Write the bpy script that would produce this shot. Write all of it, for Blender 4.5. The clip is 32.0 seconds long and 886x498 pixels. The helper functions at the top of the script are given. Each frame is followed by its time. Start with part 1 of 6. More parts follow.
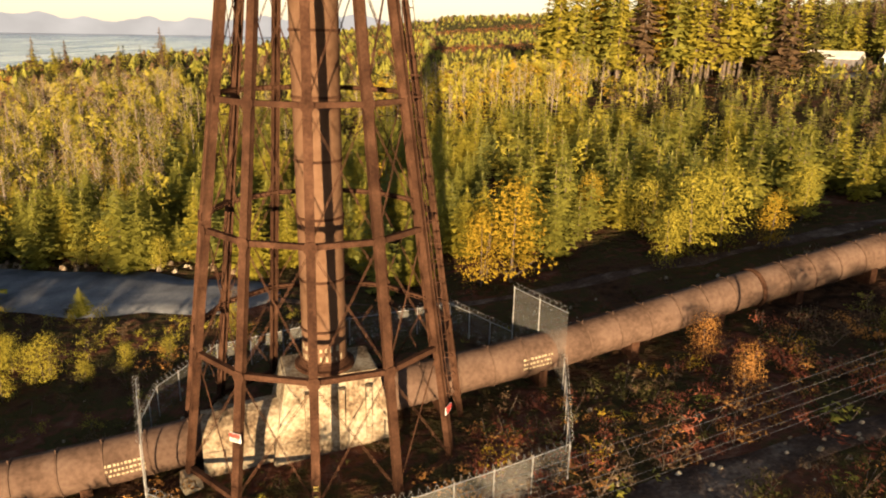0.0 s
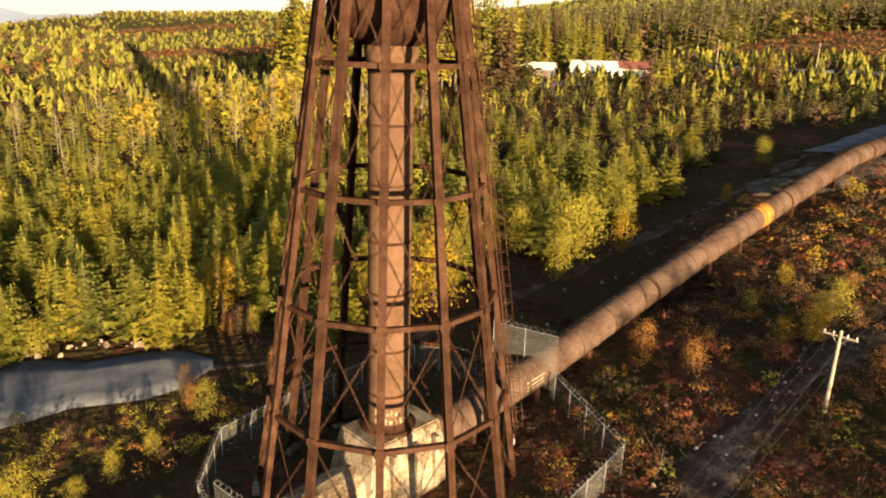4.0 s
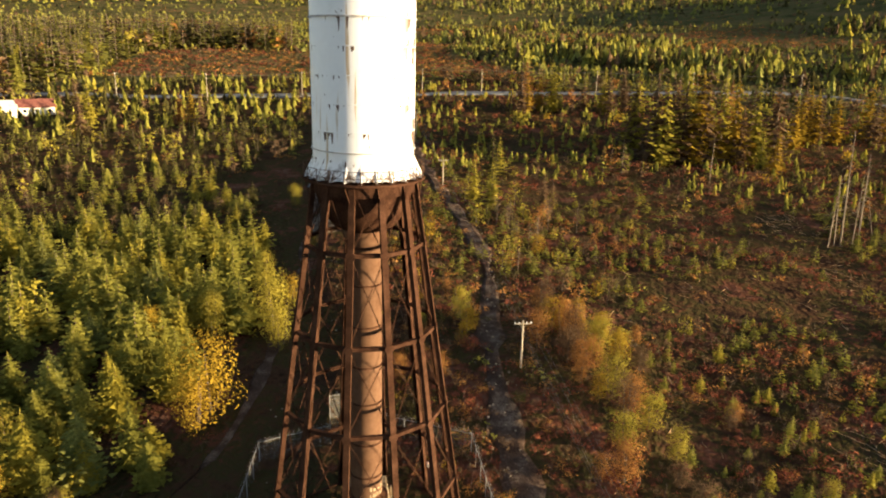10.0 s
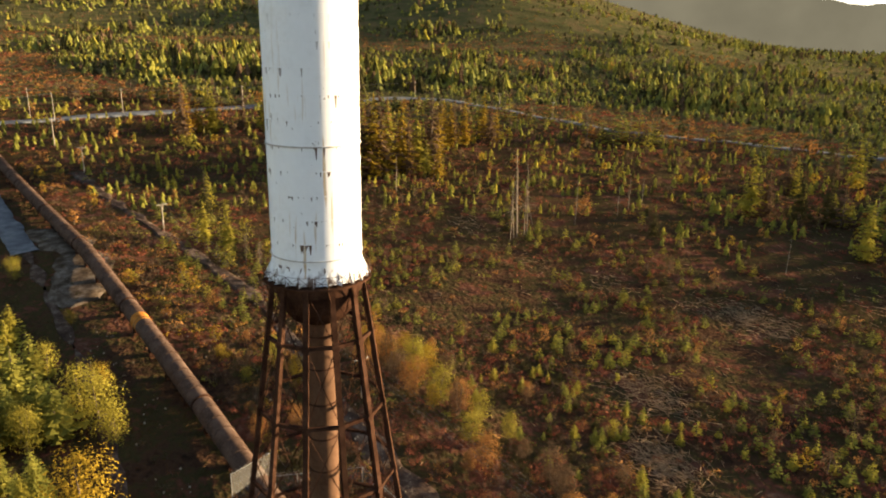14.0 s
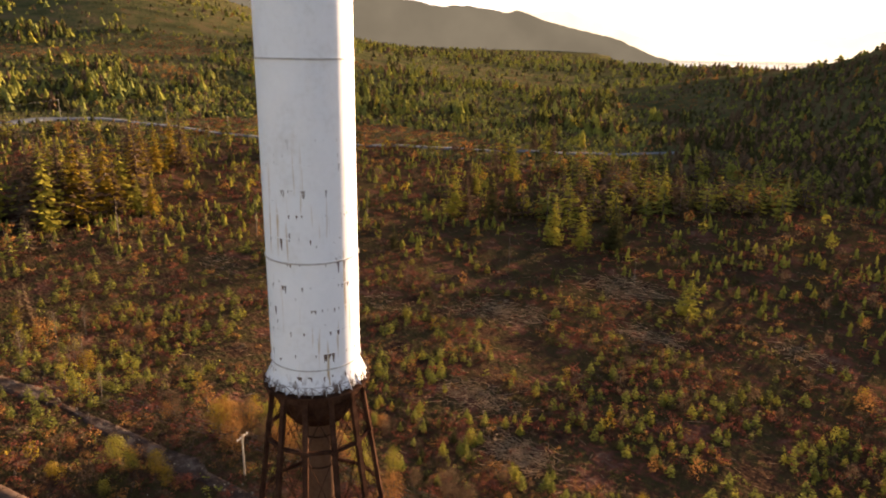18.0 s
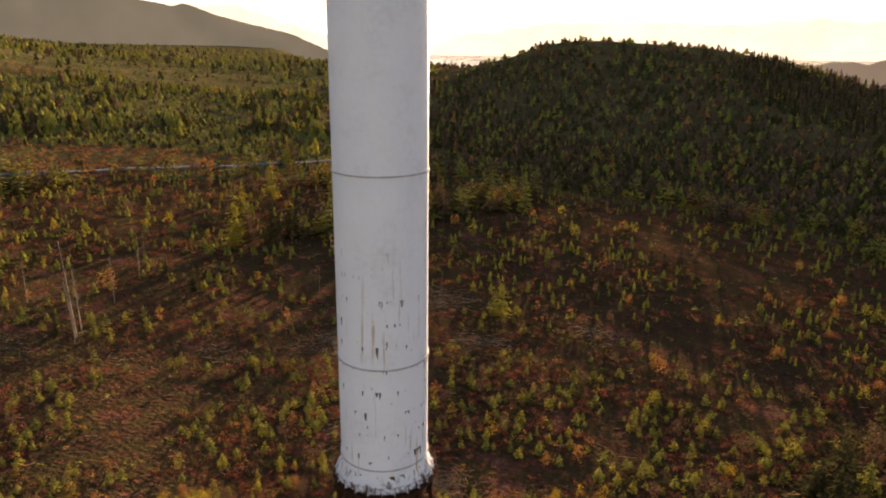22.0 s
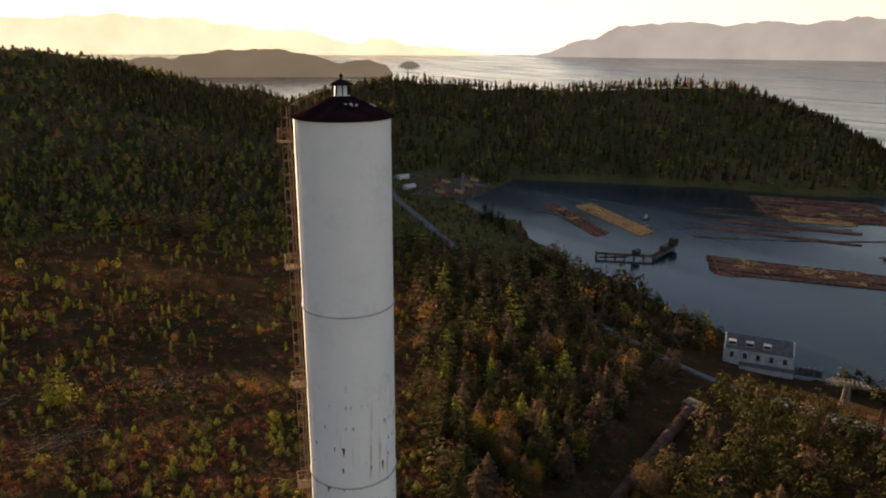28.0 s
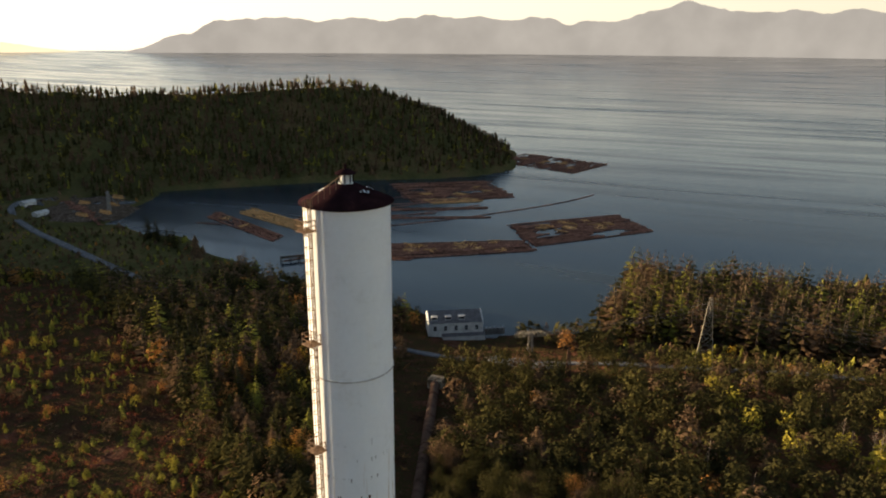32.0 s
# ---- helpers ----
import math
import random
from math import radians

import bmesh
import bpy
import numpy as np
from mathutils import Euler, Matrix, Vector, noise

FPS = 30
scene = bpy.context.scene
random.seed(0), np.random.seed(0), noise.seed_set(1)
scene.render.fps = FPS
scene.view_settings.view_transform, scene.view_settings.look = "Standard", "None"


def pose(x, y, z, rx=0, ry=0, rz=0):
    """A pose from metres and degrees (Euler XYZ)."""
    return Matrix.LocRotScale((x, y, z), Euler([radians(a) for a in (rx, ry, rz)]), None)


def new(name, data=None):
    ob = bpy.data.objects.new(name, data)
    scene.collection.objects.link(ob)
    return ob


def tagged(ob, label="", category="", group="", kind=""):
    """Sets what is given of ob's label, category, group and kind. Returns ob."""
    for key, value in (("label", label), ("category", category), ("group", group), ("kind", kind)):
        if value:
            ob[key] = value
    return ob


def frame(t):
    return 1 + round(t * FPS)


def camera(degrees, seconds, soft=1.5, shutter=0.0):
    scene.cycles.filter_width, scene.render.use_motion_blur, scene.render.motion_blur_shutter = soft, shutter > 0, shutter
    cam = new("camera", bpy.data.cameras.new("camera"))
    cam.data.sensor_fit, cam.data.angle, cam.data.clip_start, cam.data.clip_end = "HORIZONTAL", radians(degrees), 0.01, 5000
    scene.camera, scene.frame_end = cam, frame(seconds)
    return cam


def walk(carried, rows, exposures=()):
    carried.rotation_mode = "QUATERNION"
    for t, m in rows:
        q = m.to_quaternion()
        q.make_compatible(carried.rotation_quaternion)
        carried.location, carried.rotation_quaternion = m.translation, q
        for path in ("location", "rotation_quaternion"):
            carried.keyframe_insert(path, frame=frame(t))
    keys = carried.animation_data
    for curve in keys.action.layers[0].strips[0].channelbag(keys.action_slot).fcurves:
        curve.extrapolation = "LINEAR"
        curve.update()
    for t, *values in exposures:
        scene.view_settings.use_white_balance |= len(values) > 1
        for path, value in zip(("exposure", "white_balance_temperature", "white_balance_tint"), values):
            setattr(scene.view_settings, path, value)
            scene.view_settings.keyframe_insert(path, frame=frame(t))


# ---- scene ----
# ---- camera and its way round the tower; the tower's axis stands at the origin, its footing at z = 0
cam = camera(64.4, 32.0, soft=2.0)
METRES, EYE, TILT, LEAN = 264.0, 26.4, -17.258, -1.129
ROWS = [
    (0.0, 0.0, 0.0, 0.0, 0.0, 0.0, -0.0),
    (0.5, -0.0067, -0.0005, 0.001, -0.13, -0.06, -0.03),
    (1.0, -0.0153, -0.0013, 0.0031, -0.37, -0.12, -0.01),
    (1.5, -0.0255, -0.0021, 0.0056, -1.12, -0.17, 0.15),
    (2.0, -0.0367, -0.0029, 0.0087, -2.95, -0.21, 0.67),
    (2.5, -0.0488, -0.0036, 0.0118, -8.61, -0.4, 2.28),
    (3.0, -0.0621, -0.0038, 0.0151, -14.62, -0.76, 3.97),
    (3.5, -0.0762, -0.0035, 0.0186, -20.03, -1.26, 5.43),
    (5.5, -0.1335, 0.0051, 0.0375, -37.08, -3.67, 9.74),
    (6.0, -0.1481, 0.0094, 0.0438, -42.66, -4.73, 10.98),
    (6.5, -0.162, 0.0145, 0.0505, -47.99, -5.84, 12.03),
    (7.0, -0.1757, 0.0204, 0.0579, -55.31, -7.55, 13.28),
    (7.5, -0.1888, 0.0279, 0.0654, -61.29, -9.02, 14.16),
    (8.0, -0.2007, 0.0356, 0.0731, -64.42, -9.82, 14.6),
    (8.5, -0.2114, 0.0433, 0.0809, -67.57, -10.69, 14.97),
    (9.0, -0.2209, 0.0512, 0.0883, -70.74, -11.54, 15.29),
    (9.5, -0.2294, 0.0592, 0.096, -73.86, -12.42, 15.58),
    (10.0, -0.2371, 0.0677, 0.1038, -77.73, -13.52, 15.81),
    (10.5, -0.2442, 0.0776, 0.112, -82.45, -14.87, 15.98),
    (11.0, -0.2502, 0.0882, 0.1204, -85.48, -15.76, 16.04),
    (11.5, -0.2555, 0.0994, 0.1291, -88.23, -16.59, 16.04),
    (12.0, -0.2601, 0.1113, 0.1378, -91.15, -17.46, 16.02),
    (12.5, -0.2637, 0.1238, 0.1469, -93.53, -18.22, 15.95),
    (13.0, -0.2662, 0.136, 0.156, -96.39, -19.06, 15.87),
    (13.5, -0.2672, 0.1481, 0.1649, -104.62, -21.36, 15.43),
    (15.5, -0.2545, 0.2005, 0.201, -120.23, -25.52, 13.51),
    (16.0, -0.2479, 0.2125, 0.2095, -125.51, -26.8, 12.65),
    (16.5, -0.24, 0.2243, 0.2178, -130.34, -27.86, 11.74),
    (17.0, -0.2311, 0.2353, 0.2259, -134.52, -28.77, 10.87),
    (17.5, -0.2211, 0.2457, 0.2337, -138.09, -29.46, 10.11),
    (18.0, -0.2103, 0.2554, 0.2413, -141.06, -30.02, 9.37),
    (18.5, -0.1988, 0.2644, 0.249, -144.45, -30.63, 8.59),
    (19.0, -0.1863, 0.2726, 0.2562, -148.04, -31.21, 7.66),
    (19.5, -0.173, 0.2801, 0.2629, -151.72, -31.7, 6.69),
    (20.0, -0.1594, 0.2866, 0.2699, -155.2, -32.16, 5.75),
    (20.5, -0.1449, 0.2926, 0.276, -158.15, -32.48, 4.88),
    (21.0, -0.13, 0.2977, 0.2814, -159.05, -32.61, 4.59),
    (21.5, -0.1156, 0.3026, 0.2867, -160.55, -32.76, 4.19),
    (22.0, -0.101, 0.3067, 0.2919, -165.75, -33.17, 2.63),
    (22.5, -0.0846, 0.31, 0.2959, -170.79, -33.36, 1.12),
    (23.0, -0.0687, 0.3124, 0.3003, -174.25, -33.44, 0.04),
    (23.5, -0.0524, 0.3137, 0.3046, -178.47, -33.45, -1.26),
    (24.0, -0.0358, 0.3142, 0.3086, -181.94, -33.38, -2.33),
    (24.5, -0.0195, 0.3136, 0.3122, -185.17, -33.26, -3.32),
    (26.5, 0.0439, 0.3023, 0.3247, -202.21, -31.72, -8.23),
    (27.0, 0.0599, 0.2963, 0.3269, -207.7, -30.94, -9.68),
    (27.5, 0.0753, 0.2894, 0.3287, -211.76, -30.28, -10.68),
    (28.0, 0.0901, 0.2815, 0.3302, -215.78, -29.55, -11.64),
    (28.5, 0.1043, 0.2724, 0.332, -220.42, -28.65, -12.66),
    (29.0, 0.1175, 0.262, 0.3322, -225.08, -27.65, -13.63),
    (29.5, 0.1301, 0.2512, 0.3333, -229.75, -26.6, -14.48),
    (30.0, 0.1425, 0.24, 0.3337, -234.38, -25.49, -15.24),
    (30.5, 0.1549, 0.2285, 0.3341, -238.2, -24.54, -15.81),
    (31.0, 0.1671, 0.2171, 0.3344, -241.28, -23.73, -16.21),
    (31.5, 0.1797, 0.206, 0.3351, -244.36, -22.93, -16.54),
    (32.0, 0.1928, 0.1956, 0.3356, -247.34, -22.1, -16.79),
]
EXPOSURES = [(0, 0.72, 6800, 17), (3, 0.84, 6750, 16), (6, 1.0, 6550, 12), (13, 1.08, 6450, 13), (16, 1.35, 6500, 18), (19, 1.08, 6750, 30), (24, 0.95, 6800, 30), (28, 0.54, 6700, 22), (29.5, 0.44, 6500, 18), (32, 0.56, 6400, 15)]
walk(cam, [(t, pose(7.569, -43.216, EYE, TILT, LEAN, 0) @ pose(METRES * x, METRES * y, METRES * z, 90 + pitch, roll, yaw))
           for t, x, y, z, yaw, pitch, roll in ROWS], EXPOSURES)

# ---- light: a low autumn sun in the south and a clear sky
SUN_EL, SUN_AZ = 6.2, 180.6          # azimuth clockwise from +y
world = bpy.data.worlds.new("sky")
scene.world = world
world.use_nodes = True
wn = world.node_tree.nodes
sky = wn.new("ShaderNodeTexSky")
sky.sky_type = "NISHITA"
sky.sun_disc = False
sky.sun_elevation, sky.sun_rotation = radians(SUN_EL), radians(SUN_AZ)
sky.air_density, sky.dust_density, sky.ozone_density = 1.0, 0.7, 1.5
wn["Background"].inputs["Strength"].default_value = 0.15
pale = wn.new("ShaderNodeHueSaturation")
pale.inputs["Saturation"].default_value = 0.85
world.node_tree.links.new(sky.outputs["Color"], pale.inputs["Color"])
coord, split, fade, glow = wn.new("ShaderNodeTexCoord"), wn.new("ShaderNodeSeparateXYZ"), wn.new("ShaderNodeMapRange"), wn.new("ShaderNodeMixRGB")
fade.interpolation_type = "SMOOTHSTEP"
fade.inputs["From Min"].default_value, fade.inputs["From Max"].default_value = 0.0, 0.24
fade.inputs["To Min"].default_value, fade.inputs["To Max"].default_value = 0.62, 0.0
glow.inputs["Color2"].default_value = (8.4, 7.5, 5.9, 1)
world.node_tree.links.new(coord.outputs["Generated"], split.inputs["Vector"])
world.node_tree.links.new(split.outputs["Z"], fade.inputs["Value"])
side, turn_, amount = wn.new("ShaderNodeVectorMath"), wn.new("ShaderNodeMapRange"), wn.new("ShaderNodeMath")
side.operation, amount.operation = "DOT_PRODUCT", "MULTIPLY"
side.inputs[1].default_value = (math.sin(radians(SUN_AZ)), math.cos(radians(SUN_AZ)), 0)
turn_.inputs["From Min"].default_value, turn_.inputs["From Max"].default_value = -0.2, 0.7
turn_.inputs["To Min"].default_value, turn_.inputs["To Max"].default_value = 0.58, 1.05
world.node_tree.links.new(coord.outputs["Generated"], side.inputs[0])
world.node_tree.links.new(side.outputs["Value"], turn_.inputs["Value"])
world.node_tree.links.new(fade.outputs["Result"], amount.inputs[0])
world.node_tree.links.new(turn_.outputs["Result"], amount.inputs[1])
world.node_tree.links.new(amount.outputs[0], glow.inputs["Fac"])
world.node_tree.links.new(pale.outputs["Color"], glow.inputs["Color1"])
world.node_tree.links.new(glow.outputs["Color"], wn["Background"].inputs["Color"])
sun = new("sun", bpy.data.lights.new("sun", "SUN"))
sun.data.energy, sun.data.angle, sun.data.color = 10.0, radians(0.6), (1.0, 0.79, 0.48)
sd = Vector((math.sin(radians(SUN_AZ)) * math.cos(radians(SUN_EL)), math.cos(radians(SUN_AZ)) * math.cos(radians(SUN_EL)), math.sin(radians(SUN_EL))))
sun.rotation_euler = sd.to_track_quat("Z", "Y").to_euler()


# ---- materials
def material(name, stops, scale=1.0, detail=6.0, rough=0.8, metal=0.0, bump=0.3, fine=8.0, spread=0.0, through_light=0.0, kind="noise", bump_d=0.05, coords="Object"):
    """Two-scale noise over a colour ramp; spread varies the colour from piece to piece."""
    m = bpy.data.materials.new(name)
    m.use_nodes = True
    nt = m.node_tree
    n, link = nt.nodes, nt.links.new
    b = n["Principled BSDF"]
    tc = n.new("ShaderNodeTexCoord")
    big = n.new("ShaderNodeTexNoise")
    big.inputs["Scale"].default_value, big.inputs["Detail"].default_value = scale, detail
    small = n.new("ShaderNodeTexNoise")
    small.inputs["Scale"].default_value, small.inputs["Detail"].default_value = scale * fine, 4.0
    for k in (big, small):
        link(tc.outputs[coords], k.inputs["Vector"])
    mix = n.new("ShaderNodeMath")
    mix.operation = "MULTIPLY_ADD"
    mix.inputs[1].default_value = 0.45
    link(small.outputs["Fac"], mix.inputs[0])
    sub = n.new("ShaderNodeMath")
    sub.operation = "MULTIPLY_ADD"
    sub.inputs[1].default_value, sub.inputs[2].default_value = 1.0, -0.22
    link(big.outputs["Fac"], sub.inputs[0])
    link(sub.outputs[0], mix.inputs[2])
    ramp = n.new("ShaderNodeValToRGB")
    el = ramp.color_ramp.elements
    while len(el) < len(stops):
        el.new(0.5)
    for e, (p, c) in zip(el, stops):
        e.position, e.color = p, (*c, 1)
    link(mix.outputs[0], ramp.inputs["Fac"])
    colour = ramp.outputs["Color"]
    if spread:
        geo, info = n.new("ShaderNodeNewGeometry"), n.new("ShaderNodeObjectInfo")
        add = n.new("ShaderNodeMath")
        add.operation = "ADD"
        link(geo.outputs["Random Per Island"], add.inputs[0])
        link(info.outputs["Random"], add.inputs[1])
        fr = n.new("ShaderNodeMath")
        fr.operation = "FRACT"
        link(add.outputs[0], fr.inputs[0])
        mr = n.new("ShaderNodeMapRange")
        mr.inputs["To Min"].default_value, mr.inputs["To Max"].default_value = 1 - spread, 1 + spread
        link(fr.outputs[0], mr.inputs["Value"])
        hs = n.new("ShaderNodeHueSaturation")
        link(mr.outputs[0], hs.inputs["Value"])
        link(colour, hs.inputs["Color"])
        colour = hs.outputs["Color"]
    link(colour, b.inputs["Base Color"])
    b.inputs["Roughness"].default_value, b.inputs["Metallic"].default_value = rough, metal
    b.inputs["Specular IOR Level"].default_value = 0.0 if rough > 0.7 else 0.5
    if bump:
        bp = n.new("ShaderNodeBump")
        bp.inputs["Strength"].default_value, bp.inputs["Distance"].default_value = bump, bump_d
        link(small.outputs["Fac"], bp.inputs["Height"])
        link(bp.outputs["Normal"], b.inputs["Normal"])
    if through_light:
        tr = n.new("ShaderNodeBsdfTranslucent")
        link(colour, tr.inputs["Color"])
        mx = n.new("ShaderNodeMixShader")
        mx.inputs[0].default_value = through_light
        out = n["Material Output"]
        link(b.outputs[0], mx.inputs[1])
        link(tr.outputs[0], mx.inputs[2])
        link(mx.outputs[0], out.inputs["Surface"])
    return m


GROUND = material("heath_ground", [(0.25, (0.026, 0.016, 0.010)), (0.4, (0.07, 0.036, 0.02)), (0.52, (0.05, 0.042, 0.016)), (0.64, (0.11, 0.043, 0.026)), (0.76, (0.155, 0.085, 0.053))], 0.11, 10, 0.95, bump=1.0, fine=9, bump_d=0.9)
WATER = material("sea_water", [(0.3, (0.012, 0.022, 0.03)), (0.7, (0.02, 0.034, 0.045))], 0.02, 3, 0.12, bump=0.34, fine=26, bump_d=0.3)
WHITE = material("white_paint", [(0.15, (0.7, 0.69, 0.67)), (0.45, (0.8, 0.8, 0.8)), (0.8, (0.84, 0.84, 0.84))], 0.25, 6, 0.5, bump=0.08)
SHELL = material("streaked_white_paint", [(0.15, (0.7, 0.69, 0.67)), (0.45, (0.8, 0.8, 0.8)), (0.8, (0.84, 0.84, 0.84))], 0.25, 6, 0.5, bump=0.08)


def add_rust(mat):
    """Rust spots with runs below them, thick on the lower plates, and a peeled strip on the east side."""
    nt = mat.node_tree
    n, link = nt.nodes, nt.links.new
    b = n["Principled BSDF"]
    base = b.inputs["Base Color"].links[0].from_socket
    tc, geo = n.new("ShaderNodeTexCoord"), n.new("ShaderNodeSeparateXYZ")
    link(tc.outputs["Object"], geo.inputs[0])

    def field(scale, squash, lo, hi, seed):
        mp, nz, rp = n.new("ShaderNodeMapping"), n.new("ShaderNodeTexNoise"), n.new("ShaderNodeMapRange")
        mp.inputs["Scale"].default_value = (1, 1, squash)
        mp.inputs["Location"].default_value = (seed, seed * 2, 0)
        nz.inputs["Scale"].default_value, nz.inputs["Detail"].default_value = scale, 3
        rp.inputs["From Min"].default_value, rp.inputs["From Max"].default_value = lo, hi
        link(tc.outputs["Object"], mp.inputs["Vector"])
        link(mp.outputs[0], nz.inputs["Vector"])
        link(nz.outputs["Fac"], rp.inputs["Value"])
        return rp.outputs[0]

    def times(a, b_):
        m = n.new("ShaderNodeMath")
        m.operation = "MULTIPLY"
        link(a, m.inputs[0]), link(b_, m.inputs[1])
        return m.outputs[0]

    def largest(a, b_):
        m = n.new("ShaderNodeMath")
        m.operation = "MAXIMUM"
        link(a, m.inputs[0]), link(b_, m.inputs[1])
        return m.outputs[0]

    low = n.new("ShaderNodeMapRange")
    low.inputs["From Min"].default_value, low.inputs["From Max"].default_value = 60.0, 52.0
    link(geo.outputs["Z"], low.inputs["Value"])
    foot = n.new("ShaderNodeMapRange")
    foot.inputs["From Min"].default_value, foot.inputs["From Max"].default_value = 37.6, 36.2
    link(geo.outputs["Z"], foot.inputs["Value"])
    east = n.new("ShaderNodeMapRange")
    east.inputs["From Min"].default_value, east.inputs["From Max"].default_value = -3.4, -4.0
    link(geo.outputs["Y"], east.inputs["Value"])
    spots = times(field(2.2, 0.4, 0.715, 0.735, 3.0), low.outputs[0])
    row, down, tick = n.new("ShaderNodeMath"), n.new("ShaderNodeMath"), n.new("ShaderNodeTexNoise")
    level, floor_, at, length, hang = (n.new("ShaderNodeMath"), n.new("ShaderNodeMath"), n.new("ShaderNodeCombineXYZ"), n.new("ShaderNodeMapRange"), n.new("ShaderNodeMath"))
    level.operation, floor_.operation, row.operation, down.operation, hang.operation = "MULTIPLY_ADD", "FLOOR", "MULTIPLY", "SUBTRACT", "LESS_THAN"
    level.inputs[1].default_value, level.inputs[2].default_value = 1 / 2.14, -39.5 / 2.14
    row.inputs[1].default_value = 3.7
    link(geo.outputs["Z"], level.inputs[0])
    link(level.outputs[0], floor_.inputs[0])
    link(floor_.outputs[0], row.inputs[0])
    link(geo.outputs["X"], at.inputs[0]), link(geo.outputs["Y"], at.inputs[1]), link(row.outputs[0], at.inputs[2])
    tick.inputs["Scale"].default_value, tick.inputs["Detail"].default_value = 3.1, 1
    link(at.outputs[0], tick.inputs["Vector"])
    ceil_ = n.new("ShaderNodeMath")
    ceil_.operation, ceil_.inputs[1].default_value = "ADD", 1.0
    link(floor_.outputs[0], ceil_.inputs[0])
    link(ceil_.outputs[0], down.inputs[0]), link(level.outputs[0], down.inputs[1])
    length.inputs["From Min"].default_value, length.inputs["From Max"].default_value = 0.615, 0.80
    length.inputs["To Min"].default_value, length.inputs["To Max"].default_value = 0.0, 0.5
    link(tick.outputs["Fac"], length.inputs["Value"])
    link(down.outputs[0], hang.inputs[0]), link(length.outputs[0], hang.inputs[1])
    ticks = times(hang.outputs[0], low.outputs[0])
    runs = times(field(2.6, 0.05, 0.64, 0.74, 9.0), low.outputs[0])
    peel = times(field(1.1, 0.5, 0.56, 0.6, 5.0), east.outputs[0])
    feet = times(field(1.6, 0.6, 0.5, 0.62, 1.0), foot.outputs[0])
    hard = largest(largest(largest(spots, ticks), peel), feet)
    for fac, colour in ((runs, (0.5, 0.38, 0.24, 1)), (hard, (0.10, 0.055, 0.03, 1))):
        mx = n.new("ShaderNodeMixRGB")
        mx.inputs["Color2"].default_value = colour
        link(fac, mx.inputs["Fac"])
        link(base, mx.inputs["Color1"])
        base = mx.outputs[0]
    link(base, b.inputs["Base Color"])


add_rust(SHELL)
RUST = material("brown_steel_paint", [(0.25, (0.025, 0.012, 0.008)), (0.5, (0.052, 0.025, 0.015)), (0.75, (0.088, 0.043, 0.026))], 0.8, 6, 0.72, bump=0.2)
PIPE = material("weathered_pipe_steel", [(0.25, (0.05, 0.03, 0.021)), (0.5, (0.098, 0.06, 0.042)), (0.78, (0.14, 0.09, 0.066))], 0.4, 7, 0.75, bump=0.3)
RISER = material("brown_riser_steel", [(0.25, (0.085, 0.044, 0.025)), (0.5, (0.125, 0.068, 0.04)), (0.78, (0.16, 0.09, 0.056))], 0.3, 6, 0.72, bump=0.15)
ROOF = material("dark_roof_paint", [(0.3, (0.013, 0.007, 0.008)), (0.6, (0.024, 0.011, 0.013)), (0.8, (0.05, 0.022, 0.022))], 0.8, 6, 0.8)
CONCRETE = material("old_concrete", [(0.3, (0.07, 0.045, 0.028)), (0.46, (0.19, 0.135, 0.085)), (0.6, (0.31, 0.245, 0.165)), (0.78, (0.42, 0.36, 0.27))], 0.55, 9, 0.9, bump=0.5)
FAR = material("far_forest_floor", [(0.3, (0.06, 0.058, 0.022)), (0.5, (0.10, 0.09, 0.034)), (0.7, (0.15, 0.10, 0.046))], 0.03, 10, 0.95, bump=1.0, fine=9, bump_d=3.0)

wn2 = WATER.node_tree.nodes
wn2["Principled BSDF"].inputs["IOR"].default_value = 1.333
wm, wz, wr, wc = wn2.new("ShaderNodeMapping"), wn2.new("ShaderNodeTexNoise"), wn2.new("ShaderNodeMapRange"), wn2.new("ShaderNodeTexCoord")
wm.inputs["Scale"].default_value, wm.inputs["Rotation"].default_value = (13, 1, 1), (0, 0, 0)
wz.inputs["Scale"].default_value, wz.inputs["Detail"].default_value, wz.inputs["Distortion"].default_value = 0.0022, 5, 0.6
wr.inputs["From Min"].default_value, wr.inputs["From Max"].default_value = 0.42, 0.68
wr.inputs["To Min"].default_value, wr.inputs["To Max"].default_value = 0.12, 0.3
for a, b in ((wc.outputs["Object"], wm.inputs[0]), (wm.outputs[0], wz.inputs[0]), (wz.outputs["Fac"], wr.inputs["Value"]), (wr.outputs[0], wn2["Principled BSDF"].inputs["Roughness"])):
    WATER.node_tree.links.new(a, b)

# ---- the lie of the land
UX, UY = math.cos(radians(18.8)), math.sin(radians(18.8))      # the pipe's way uphill


def smooth(t):
    t = np.clip(t, 0, 1)
    return t * t * (3 - 2 * t)


def capsule(x, y, a, b, r):
    ax, ay = a
    dx, dy = b[0] - ax, b[1] - ay
    t = np.clip(((x - ax) * dx + (y - ay) * dy) / (dx * dx + dy * dy), 0, 1)
    return r - np.hypot(x - ax - t * dx, y - ay - t * dy)


